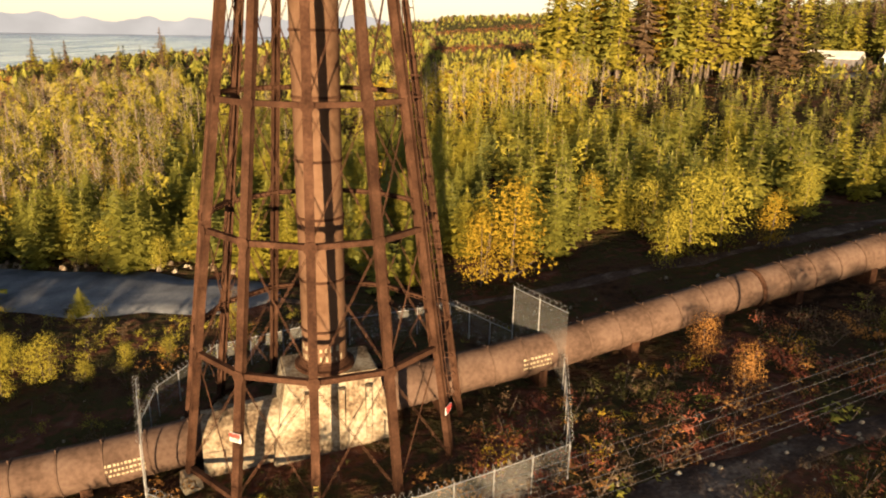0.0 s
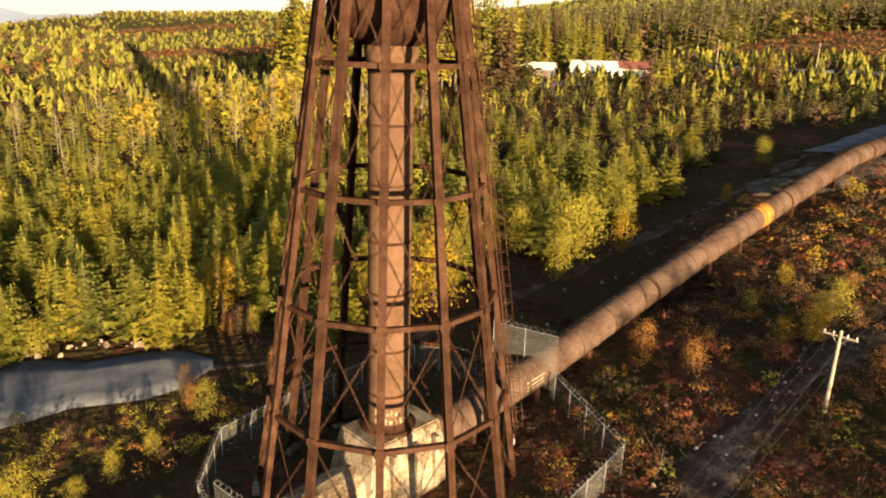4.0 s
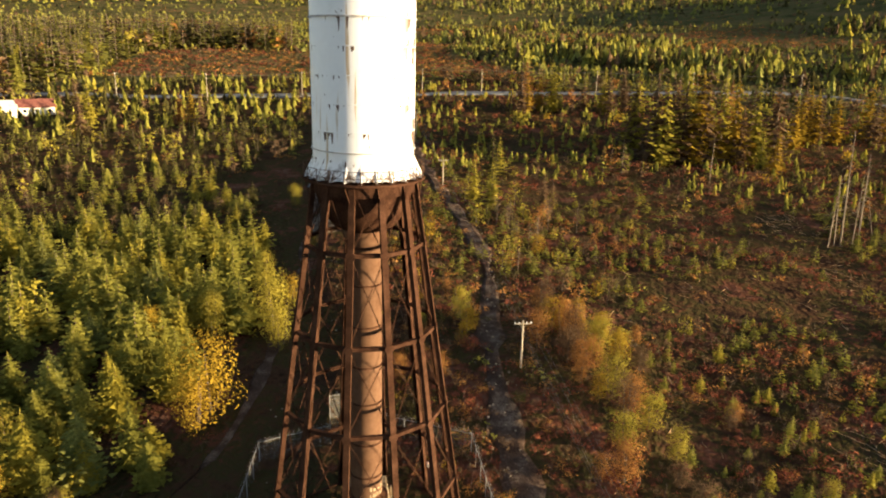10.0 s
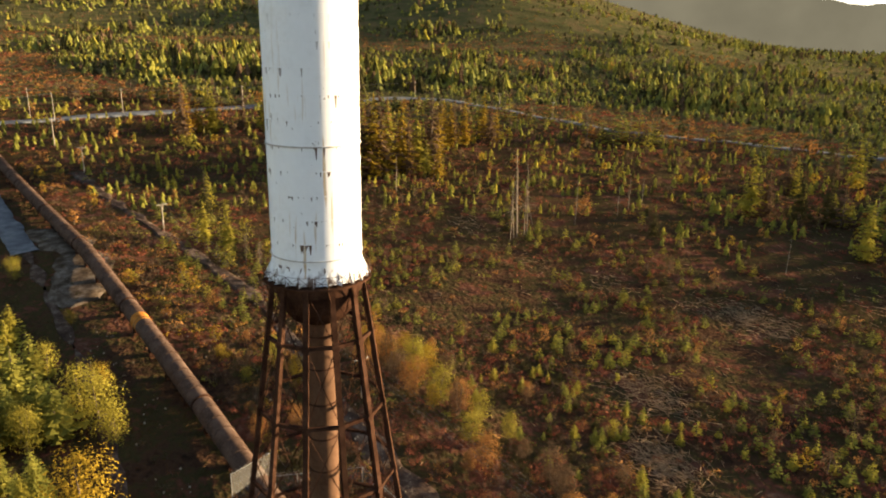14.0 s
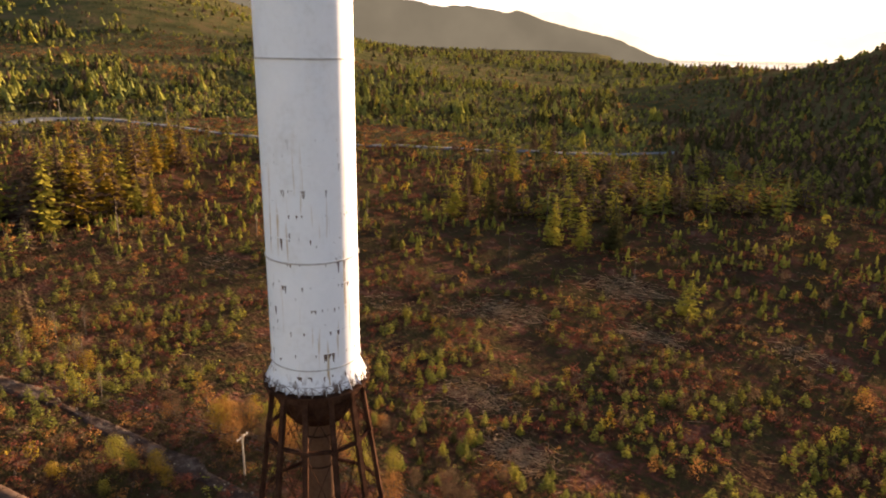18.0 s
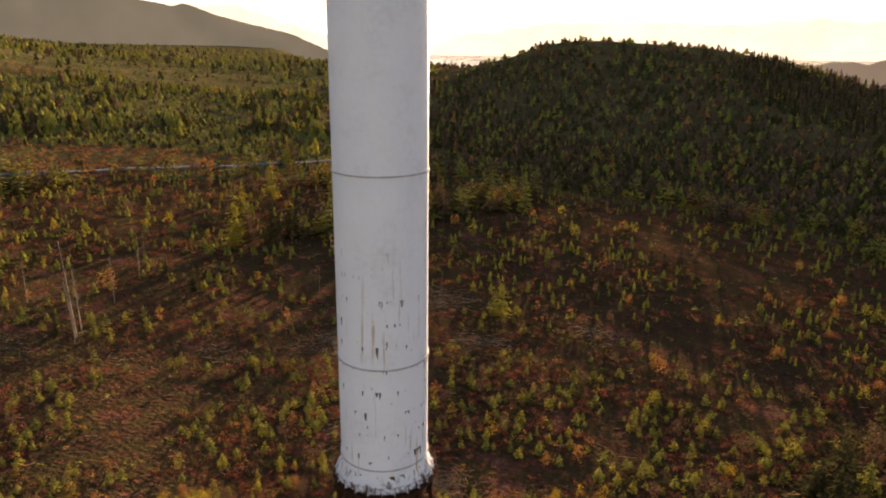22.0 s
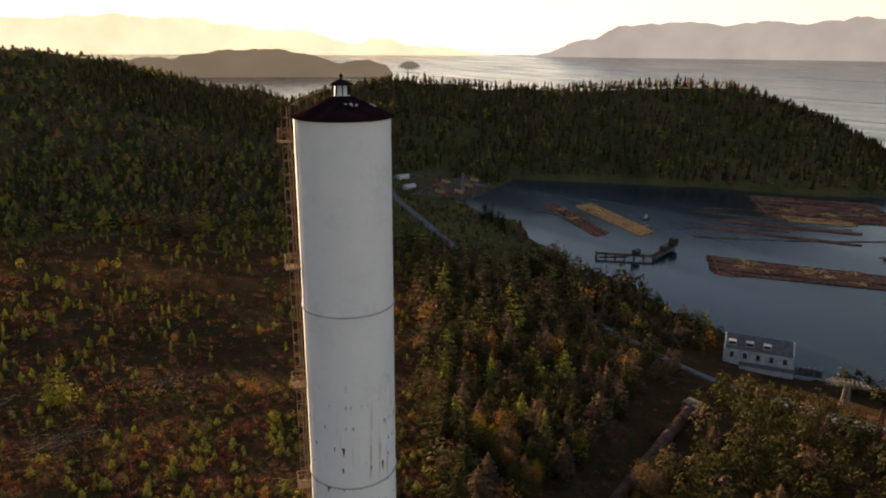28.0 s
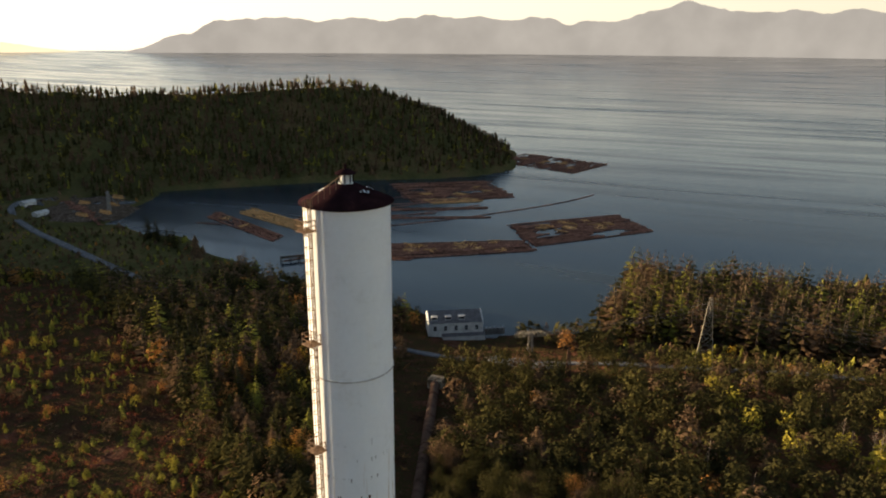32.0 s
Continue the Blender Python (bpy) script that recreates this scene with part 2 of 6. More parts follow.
def land(x, y):
    """Metres inland from the shore, below nought at sea."""
    u, v = x * UX + y * UY, -x * UY + y * UX
    r, az = np.hypot(x, y), np.degrees(np.arctan2(x, y)) % 360
    coast = -240 - 62 * smooth((v - 60) / 45) + 0.72 * np.minimum(v, 0) + 8 * np.sin(v / 23.0) + 5 * np.sin(v / 9.0)
    d = u - np.maximum(coast, -430)
    d = np.where(v < -330, np.maximum(d, u + 640), d)
    west = smooth((az - 198) / 10) * smooth((357 - az) / 12)
    d = np.minimum(d, (1560 - 820 * smooth((az - 270) / 30) + 3500 * (1 - west) - 2500 * smooth((az - 150) / 6) * (1 - west)) - r)
    d = np.maximum(d, capsule(x, y, (-400, -700), (-672, -318), 140 + 8 * np.sin(x / 37.0)))
    d = np.maximum(d, capsule(x, y, (-310, -410), (-385, -440), 34))
    d = np.maximum(d, capsule(x, y, (-180, -1010), (-390, -930), 100))
    d = np.maximum(d, capsule(x, y, (-690, -290), (-735, -246), 52))
    d = np.maximum(d, capsule(x, y, (-735, -246), (-768, -224), 13))
    return d


def ground_z(x, y):
    x, y = np.asarray(x, float), np.asarray(y, float)
    u, v = x * UX + y * UY, -x * UY + y * UX
    r, az = np.hypot(x, y), np.degrees(np.arctan2(x, y)) % 360
    us = u - 0.36 * np.clip(v, -300, 0) * smooth((60 - u) / 150)
    z = np.interp(us, [-5000, -260, -215, -142, -13, 17, 34, 73, 180, 300, 490, 800, 3000], [-33, -33, -29, -13, -1, 0.8, 3.5, 7.5, 14.5, 24.5, 45, 60, 70])
    z = z + 330 * smooth((r - 600) / 2900) * smooth((az - 15) / 50) * smooth((140 - az) / 30)
    z = z + 50 * np.exp(-((x - 1080) / 330) ** 2 - ((y + 520) / 300) ** 2)
    z = z + 30 * np.exp(-((x - 430) / 420) ** 2 - ((y + 1650) / 420) ** 2)
    south = np.interp(az, [150, 158, 163, 168, 172, 174, 177, 182, 188, 192, 196, 200, 204, 209], [0, 18, 34, 44, 61, 76, 84, 81, 73, 66, 57, 47, 34, 5])
    z = np.where((az > 150) & (az < 209), np.maximum(z, -14 + (south + 14) * np.exp(-((r - 1000) / 300) ** 2)), z)
    z = z + 5.5 * np.exp(-((x + 36) / 80) ** 2 - ((y + 232) / 78) ** 2) - 6 * np.exp(-((x + 20) / 130) ** 2 - ((y + 390) / 80) ** 2)
    z = z + 2.4 * np.exp(-((x - 33) / 16) ** 2 - ((y + 15) / 14) ** 2)
    bank = np.interp(u, [-30, -13, 10, 34, 50, 73, 97, 130, 180, 240], [0, -0.7, 0, 0.8, 1.5, 2.4, 3.7, 2.6, 1.1, 0])
    z = z + bank * np.exp(-(v / 26) ** 2)
    z = z - 2.2 * np.exp(-((x + 214) / 15) ** 2 - ((y + 68) / 20) ** 2)
    d = land(x, y)
    ridge = capsule(x, y, (-400, -700), (-715, -276), 185)
    along = smooth(np.hypot(x + 800, y + 215) / 330)
    rear = 0.55 + 0.45 * smooth(np.hypot(x + 380, y + 760) / 260)
    z = np.maximum(z, -34 + (25 + 82 * along) * rear * smooth(ridge / 165))
    z = z + 0.4 * np.sin(x / 17.0 + 1.3 * np.sin(y / 23.0)) * smooth((r - 25) / 40) + 0.25 * np.sin(y / 8.0 + x / 11.0) * smooth((r - 25) / 40)
    z = np.maximum(z, np.where(d > 0, -32.6 + np.minimum(d * 0.07, 4), -99))
    shore = -33 + np.where(d > 0, 1.5 + d * 0.55, np.maximum(d * 0.2, -4))
    return np.minimum(z, shore)


def mesh_object(name, verts, faces, mat, smooth_shade=False, parent=None, label=""):
    me = bpy.data.meshes.new(name)
    me.from_pydata([tuple(v) for v in verts], [], [tuple(f) for f in faces])
    me.materials.append(mat)
    if smooth_shade:
        me.polygons.foreach_set("use_smooth", [True] * len(me.polygons))
    ob = new(name, me)
    if parent:
        ob.parent = parent
    if label:
        ob["label"] = label
    return ob


def polar_sheet(name, radii, segments, height, mat):
    a = np.linspace(0, 2 * np.pi, segments, endpoint=False)
    rr, aa = np.meshgrid(radii, a, indexing="ij")
    x, y = rr * np.cos(aa), rr * np.sin(aa)
    z = height(x, y)
    verts = np.stack([x, y, z], -1).reshape(-1, 3)
    n = len(radii)
    i, j = np.meshgrid(np.arange(n - 1), np.arange(segments), indexing="ij")
    k = (j + 1) % segments
    faces = np.stack([i * segments + j, (i + 1) * segments + j, (i + 1) * segments + k, i * segments + k], -1).reshape(-1, 4)
    centre = [[0, 0, float(height(np.array(0.0), np.array(0.0)))]]
    verts = np.concatenate([verts, centre])
    fan = [(len(verts) - 1, j, (j + 1) % segments) for j in range(segments)]
    return mesh_object(name, verts, faces.tolist() + fan, mat, True)


def sea_z(x, y):
    """The sea stands a little higher far out, where the drawn distance ends short of the true horizon."""
    r, az = np.hypot(x, y), np.degrees(np.arctan2(x, y)) % 360
    return -33.0 + 50 * np.clip((r - 2300) / 2600, 0, 1) ** 1.5 * smooth((az - 140) / 15) * smooth((325 - az) / 25)


RADII = np.concatenate([np.arange(1.0, 60, 1.2), np.geomspace(60, 4900, 190)])
ground = tagged(polar_sheet("ground", RADII, 380, ground_z, GROUND), "rough heath ground in autumn browns and greens", "ground", kind="structure")
ground.data.materials.append(FAR)
for poly in ground.data.polygons:
    if math.hypot(*poly.center[:2]) > 330 + 60 * noise.noise(poly.center / 60):
        poly.material_index = 1
water = tagged(polar_sheet("water", np.geomspace(100, 4930, 90), 240, sea_z, WATER), "calm blue-grey sea with faint ripples", "water", kind="structure")


# ---- mesh helpers
def part(name, bm, mat, parent, label="", smooth_shade=False):
    me = bpy.data.meshes.new(name)
    bm.to_mesh(me)
    bm.free()
    me.materials.append(mat)
    if smooth_shade:
        me.polygons.foreach_set("use_smooth", [True] * len(me.polygons))
    ob = new(name, me)
    ob.parent = parent
    if label:
        ob["label"] = label
    return ob


def thing(name, at, label, category, group="", kind=""):
    ob = new(name)
    ob.location = at
    return tagged(ob, label, category, group, kind)


def lathe(profile, seg=48, close=False):
    """A surface of turning about z from (radius, height) pairs."""
    bm = bmesh.new()
    rings = [[bm.verts.new((r * math.cos(2 * math.pi * k / seg), r * math.sin(2 * math.pi * k / seg), z)) for k in range(seg)] for r, z in profile]
    pairs = list(zip(rings, rings[1:])) + ([(rings[-1], rings[0])] if close else [])
    for a, b in pairs:
        for k in range(seg):
            bm.faces.new((a[k], a[(k + 1) % seg], b[(k + 1) % seg], b[k]))
    return bm


def bar(bm, p, q, w, h=None, up=(0, 0, 1)):
    """Adds a square bar from p to q."""
    h = h or w
    p, q = Vector(p), Vector(q)
    d = (q - p).normalized()
    s = d.cross(Vector(up))
    s = s.normalized() if s.length > 1e-4 else Vector((1, 0, 0))
    t = s.cross(d)
    c = [[bm.verts.new(e + s * (i * w / 2) + t * (j * h / 2)) for i, j in ((-1, -1), (1, -1), (1, 1), (-1, 1))] for e in (p, q)]
    for k in range(4):
        bm.faces.new((c[0][k], c[0][(k + 1) % 4], c[1][(k + 1) % 4], c[1][k]))
    bm.faces.new(c[0][::-1])
    bm.faces.new(c[1])
    return bm


def strip(bm, pts, w, h):
    """A flat bar bent through the points."""
    pts = [Vector(p) for p in pts]
    prev = None
    for i, p in enumerate(pts):
        d = (pts[min(i + 1, len(pts) - 1)] - pts[max(i - 1, 0)]).normalized()
        s = d.cross(Vector((0, 0, 1)))
        s = s.normalized() if s.length > 1e-4 else Vector((1, 0, 0))
        t = s.cross(d)
        ring = [bm.verts.new(p + s * (a * w / 2) + t * (b * h / 2)) for a, b in ((-1, -1), (1, -1), (1, 1), (-1, 1))]
        if prev:
            for k in range(4):
                bm.faces.new((prev[k], prev[(k + 1) % 4], ring[(k + 1) % 4], ring[k]))
        else:
            bm.faces.new(ring[::-1])
        prev = ring
    bm.faces.new(prev)
    return bm


def box(bm, x0, x1, y0, y1, z0, z1):
    v = [bm.verts.new(p) for p in ((x0, y0, z0), (x1, y0, z0), (x1, y1, z0), (x0, y1, z0), (x0, y0, z1), (x1, y0, z1), (x1, y1, z1), (x0, y1, z1))]
    for f in ((3, 2, 1, 0), (4, 5, 6, 7), (0, 1, 5, 4), (1, 2, 6, 5), (2, 3, 7, 6), (3, 0, 4, 7)):
        bm.faces.new([v[k] for k in f])
    return bm


# ---- the surge tower
tower = thing("surge_tower", (0, 0, 0), "tall white surge tank on a rusty brown steel lattice tower", "tower")
RINGS = [0.0, 7.5, 15.0, 22.4, 29.9]
LEGS = [radians(5.5 + 30 * k) for k in range(12)]


def leg_at(a, z, out=0.0):
    r = 9.4 - 0.146 * z + out
    return Vector((r * math.cos(a), r * math.sin(a), z))


for a in LEGS:
    bm = bmesh.new()
    side = Vector((-math.sin(a), math.cos(a), 0))
    outw = Vector((math.cos(a), math.sin(a), 0))
    bar(bm, leg_at(a, -0.6, 0.2), leg_at(a, 35.4, 0.2), 0.5, 0.05, up=side.cross(leg_at(a, 35) - leg_at(a, 0)))
    leg = part("leg", bm, RUST, tower)
    for s in (-1, 1):
        part("leg_web", bar(bmesh.new(), leg_at(a, -0.6) + side * 0.2 * s, leg_at(a, 35.4) + side * 0.2 * s, 0.36, 0.05, up=side), RUST, leg)
part("riser", lathe([(1.46, 4.9), (1.46, 30.0), (1.7, 30.6), (1.7, 31.2)], 40), RISER, tower, "", True)
part("tank_bottom", lathe([(1.6, 31.0), (2.6, 31.5), (3.5, 32.7), (4.0, 34.2), (4.15, 35.6)], 48), RUST, tower, "brown domed underside of the tank", True)
part("tank_shell", lathe([(4.75, 35.9), (4.4, 36.6), (4.15, 37.4), (4.15, 82.0)], 64), SHELL, tower, "white painted steel plates, rust at the seams", True)
part("tank_roof", lathe([(4.15, 81.9), (4.5, 82.0), (4.5, 82.08), (0.8, 83.75)], 48), ROOF, tower, "low conical dark red-brown roof", True)
SEAM = material("grey_joint_paint", [(0.3, (0.3, 0.27, 0.24)), (0.7, (0.55, 0.52, 0.49))], 2, 5, 0.7)
RED = material("red_sign_paint", [(0.3, (0.5, 0.04, 0.03)), (0.7, (0.62, 0.07, 0.05))], 3, 3, 0.5, bump=0)
SIGN_WHITE = material("white_sign_paint", [(0.3, (0.7, 0.7, 0.68)), (0.7, (0.8, 0.8, 0.78))], 3, 3, 0.5, bump=0)
YELLOW = material("yellow_paint", [(0.3, (0.5, 0.36, 0.08)), (0.7, (0.7, 0.52, 0.15))], 3, 3, 0.7, bump=0)
SPRAY = material("sprayed_white_paint", [(0.3, (0.2, 0.15, 0.09)), (0.7, (0.42, 0.35, 0.23))], 6, 4, 0.8, bump=0)
RAIL = material("weathered_rail_steel", [(0.3, (0.06, 0.035, 0.024)), (0.7, (0.14, 0.085, 0.055))], 3, 5, 0.72)


for i, z in enumerate(RINGS):
    for k in range(12):
        a, b = LEGS[k], LEGS[(k + 1) % 12]
        bm = bar(bmesh.new(), leg_at(a, z + 0.02), leg_at(b, z + 0.02), 0.3, 0.06)
        bar(bm, leg_at(a, z + 0.28), leg_at(b, z + 0.28), 0.3, 0.05)
        for t in np.linspace(0.04, 0.96, 9):
            p0 = leg_at(a, z + 0.03).lerp(leg_at(b, z + 0.03), t)
            bar(bm, p0, p0.lerp(leg_at(b, z + 0.26), 0.0) + Vector((0, 0, 0.24)), 0.24, 0.04)
        bar(bm, leg_at(a, z + 0.15, 0.14), leg_at(b, z + 0.15, 0.14), 0.03, 0.3)
        part("ring_beam", bm, RUST, tower)
        if z > 0:
            side = Vector((-math.sin(a), math.cos(a), 0))
            c = leg_at(a, z + 0.15, 0.24)
            bm = bmesh.new()
            out = Vector((math.cos(a), math.sin(a), 0)) * 0.02
            pts = [c + side * x + Vector((0, 0, y)) for x, y in ((-0.38, -0.14), (-0.24, -0.34), (0.24, -0.34), (0.38, -0.14), (0.38, 0.14), (0.24, 0.34), (-0.24, 0.34), (-0.38, 0.14))]
            f0, f1 = [bm.verts.new(p - out) for p in pts], [bm.verts.new(p + out) for p in pts]
            bm.faces.new(f0[::-1]), bm.faces.new(f1)
            for n in range(8):
                bm.faces.new((f0[n], f0[(n + 1) % 8], f1[(n + 1) % 8], f1[n]))
            part("gusset_plate", bm, RUST, tower)
for z0, z1 in zip(RINGS, RINGS[1:] + [35.2]):
    for k in range(12):
        a, b = LEGS[k], LEGS[(k + 1) % 12]
        for p, q in ((leg_at(a, z0 + 0.3), leg_at(b, z1 - 0.1)), (leg_at(b, z0 + 0.3), leg_at(a, z1 - 0.1))):
            off = Vector((0, 0, 0.09))
            bm = bar(bmesh.new(), p + off, q + off, 0.03)
            bar(bm, p - off, q - off, 0.03)
            m = p.lerp(q, 0.3)
            bar(bm, m - off * 1.6, m + off * 1.6, 0.09)
            part("brace_rod", bm, RUST, tower)
for a in LEGS:
    p = leg_at(a, 0)
    bm = lathe([(0.05, -0.16), (0.62, -0.16), (0.72, -0.25), (0.95, -2.6)], 4)
    bmesh.ops.transform(bm, matrix=Matrix.Translation(p) @ Matrix.Rotation(a + math.pi / 4, 4, "Z"), verts=bm.verts)
    part("footing", bm, CONCRETE, tower, "weathered concrete footing")
for z in [5.2, 7.5, 10.9, 15.0, 18.6, 22.4, 26.2, 29.6]:
    part("riser_band", lathe([(1.44, z), (1.53, z), (1.53, z + 0.16), (1.44, z + 0.16)], 40), RUST, tower)
part("riser_flange", lathe([(1.44, 4.7), (2.0, 4.7), (2.0, 4.95), (1.75, 5.0), (1.5, 5.25)], 40), RUST, tower)
part("balcony_deck", lathe([(4.0, 35.45), (5.0, 35.45), (5.05, 35.5), (5.05, 35.66), (4.0, 35.7)], 64), RUST, tower)
part("girder_ring", lathe([(3.98, 34.5), (4.3, 34.5), (4.34, 35.45)], 64), RUST, tower)
for k in range(24):
    a = 2 * math.pi * k / 24
    e, o = Vector((math.cos(a), math.sin(a), 0)), Vector((-math.sin(a), math.cos(a), 0)) * 0.03
    bm = bmesh.new()
    f0 = [bm.verts.new(e * r + o + Vector((0, 0, z))) for r, z in ((4.1, 35.72), (4.95, 35.72), (4.12, 37.3))]
    f1 = [bm.verts.new(e * r - o + Vector((0, 0, z))) for r, z in ((4.1, 35.72), (4.95, 35.72), (4.12, 37.3))]
    bm.faces.new(f0), bm.faces.new(f1[::-1])
    for n in range(3):
        bm.faces.new((f0[n], f1[n], f1[(n + 1) % 3], f0[(n + 1) % 3]))
    part("bracket", bm, WHITE, tower, "white triangular bracket")
    part("rail_post", bar(bmesh.new(), e * 4.98 + Vector((0, 0, 35.6)), e * 4.98 + Vector((0, 0, 36.7)), 0.05), RAIL, tower)
    a2 = 2 * math.pi * (k + 1) / 24
    e2 = Vector((math.cos(a2), math.sin(a2), 0))
    for z0, z1 in ((35.7, 36.68), (36.68, 35.7)):
        part("rail_brace", bar(bmesh.new(), e * 4.98 + Vector((0, 0, z0)), e2 * 4.98 + Vector((0, 0, z1)), 0.035), RAIL, tower)
    if k % 2 == 0:
        part("knee_brace", bar(bmesh.new(), leg_at(LEGS[k // 2], 33.6), e * 4.85 + Vector((0, 0, 35.4)), 0.08), RUST, tower)
for z in (36.15, 36.7):
    part("hand_rail", lathe([(4.96, z - 0.02), (5.0, z), (4.98, z + 0.03)], 48, True), RAIL, tower)
for z, w in ((38.0, 0.045), (48.05, 0.065), (65.15, 0.065)):
    part("seam_band", lathe([(4.13, z - w), (4.25, z - w), (4.25, z + w), (4.13, z + w)], 64), SEAM, tower, "dark raised joint between the shell plates")
for z in np.arange(39.5, 81.5, 2.14):
    part("plate_lap", lathe([(4.14, z), (4.156, z), (4.156, z + 0.06), (4.14, z + 0.12)], 64), WHITE, tower)
for px, py, k in ((0.35, 2.15, 0.3), (-0.05, 2.3, 0.22), (0.75, 1.95, 0.12)):
    bm = bmesh.new()
    rim = []
    for w in range(7):
        q = k * (0.7 + 0.5 * math.sin(w * 2.3 + px * 9))
        x, y = px + math.cos(w * 0.9) * q * 0.8, py + math.sin(w * 0.9) * q
        rim.append(bm.verts.new((x, y, 83.75 - (math.hypot(x, y) - 0.8) * 0.4514 + 0.03)))
    bm.faces.new(rim)
    part("roof_patch", bm, WHITE, tower, "white fleck on the dark roof")
# lantern on the roof
lantern = part("lantern", lathe([(0.72, 83.5), (0.72, 83.85), (0.62, 83.87), (0.62, 84.55), (0.74, 84.58), (0.74, 84.66)], 8), WHITE, tower, "small glazed roof lantern")
for k in range(8):
    a = 2 * math.pi * (k + 0.5) / 8
    part("lantern_post", bar(bmesh.new(), (0.69 * math.cos(a), 0.69 * math.sin(a), 83.8), (0.69 * math.cos(a), 0.69 * math.sin(a), 84.62), 0.09), ROOF, lantern)
part("lantern_cap", lathe([(0.6, 84.62), (1.0, 84.62), (1.0, 84.68), (0.5, 84.98), (0.12, 85.1), (0.1, 85.25)], 16), ROOF, lantern, "dark red lantern cap")
part("finial", lathe([(0.05, 85.2), (0.16, 85.32), (0.16, 85.42), (0.05, 85.52), (0.02, 85.6)], 10), ROOF, lantern)
for x, y in ((0.4, -1.7), (0.9, -1.9), (-2.0, 1.2)):
    rr = math.hypot(x, y)
    part("roof_patch", bar(bmesh.new(), (x * 1.0, y * 1.0, 83.75 - (rr - 0.8) * 0.451 + 0.03), (x * 1.25, y * 1.25, 83.75 - (rr * 1.25 - 0.8) * 0.451 + 0.03), 0.35, 0.02), SIGN_WHITE, tower, "pale patch on the roof")
# ladder and cage
LAD = radians(-20.0)


def on_tank(r, z, s=0.0, a=LAD):
    return Vector((r * math.cos(a) - s * math.sin(a), r * math.sin(a) + s * math.cos(a), z))


# Lighter, warmer copy of the rail steel, with golden sunlight put into the colour.
LADDER = material("sunlit_rusty_ladder_steel", [(0.3, (0.17, 0.10, 0.06)), (0.7, (0.36, 0.24, 0.15))], 3, 5, 0.72)


def ladder(base, top, parent, hoops=True, RAIL=RAIL, w=1.0):
    base, top = Vector(base), Vector(top)
    side = Vector((-math.sin(LAD), math.cos(LAD), 0))
    out = Vector((math.cos(LAD), math.sin(LAD), 0))
    lad = part("ladder", bar(bar(bmesh.new(), base + side * 0.22, top + side * 0.22, 0.06 * w), base - side * 0.22, top - side * 0.22, 0.06 * w), RAIL, parent, "steel ladder rails")
    n = int((top - base).length / 0.6)
    for i in range(n):
        c = base.lerp(top, (i + 0.5) / n)
        part("rung", bar(bmesh.new(), c - side * 0.22, c + side * 0.22, 0.035), RAIL, lad)
        if hoops and i % 2 == 0:
            pts = [c + side * 0.36 * math.cos(t) + out * 0.72 * math.sin(t) for t in np.linspace(0, math.pi, 8)]
            part("cage_hoop", strip(bmesh.new(), pts, 0.03 * w, 0.045 * w), RAIL, lad)
    if hoops:
        for t in (0.35, 1.57, 2.8):
            o = side * 0.36 * math.cos(t) + out * 0.72 * math.sin(t)
            part("cage_bar", bar(bmesh.new(), base + o, top + o, 0.035 * w), RAIL, lad)


ladder(on_tank(4.42, 36.0), on_tank(4.42, 82.9), tower, True, LADDER, 1.5)
ladder(leg_at(LEGS[11], 4.6, 0.4), leg_at(LEGS[11], 35.6, 0.4), tower, True, RUST)
for z in (80.0, 68.9, 57.4, 46.7):
    deck = part("ladder_platform", bar(bmesh.new(), on_tank(4.2, z), on_tank(5.5, z), 1.5, 0.07), LADDER, tower, "small steel landing with a rail")
    for r, sd_ in ((4.35, 0.72), (5.45, 0.72), (5.45, -0.72), (4.35, -0.72)):
        part("rail_post", bar(bmesh.new(), on_tank(r, z, sd_), on_tank(r, z + 1.05, sd_), 0.065), LADDER, deck)
    for h in (0.55, 1.05):
        bm = bmesh.new()
        pts = [on_tank(r, z + h, q) for r, q in ((4.35, 0.72), (5.45, 0.72), (5.45, -0.72), (4.35, -0.72))]
        for p, q in zip(pts, pts[1:]):
            bar(bm, p, q, 0.06)
        part("rail", bm, LADDER, deck)
    part("strut", bar(bmesh.new(), on_tank(4.2, z - 1.0), on_tank(5.3, z - 0.05), 0.07), LADDER, deck)
for k in range(6):
    t = k / 5
    p = on_tank(4.4 - 3.5 * t, 82.1 + 1.58 * t, 0.45)
    part("roof_rail_post", bar(bmesh.new(), p, p + Vector((0, 0, 0.95)), 0.04), LADDER, tower)
part("roof_rail", bar(bmesh.new(), on_tank(4.4, 83.05, 0.45), on_tank(0.9, 84.63, 0.45), 0.065), LADDER, tower)
# notices and paint marks
for leg, z in ((8, 4.1), (11, 3.6)):
    a = LEGS[leg]
    side = Vector((-math.sin(a), math.cos(a), 0))
    c = leg_at(a, z, 0.3)
    board = part("notice_board", bar(bmesh.new(), c - side * 0.4, c + side * 0.4, 0.03, 0.55), SIGN_WHITE, tower, "red and white warning notice")
    c2 = leg_at(a, z + 0.14, 0.36)
    part("red_bar", bar(bmesh.new(), c2 - side * 0.38, c2 + side * 0.38, 0.05, 0.24), RED, board)
    for dz in (-0.06, -0.16):
        c3 = leg_at(a, z + dz, 0.32)
        part("text_bar", bar(bmesh.new(), c3 - side * 0.3, c3 + side * 0.3, 0.05, 0.04), RED, board)
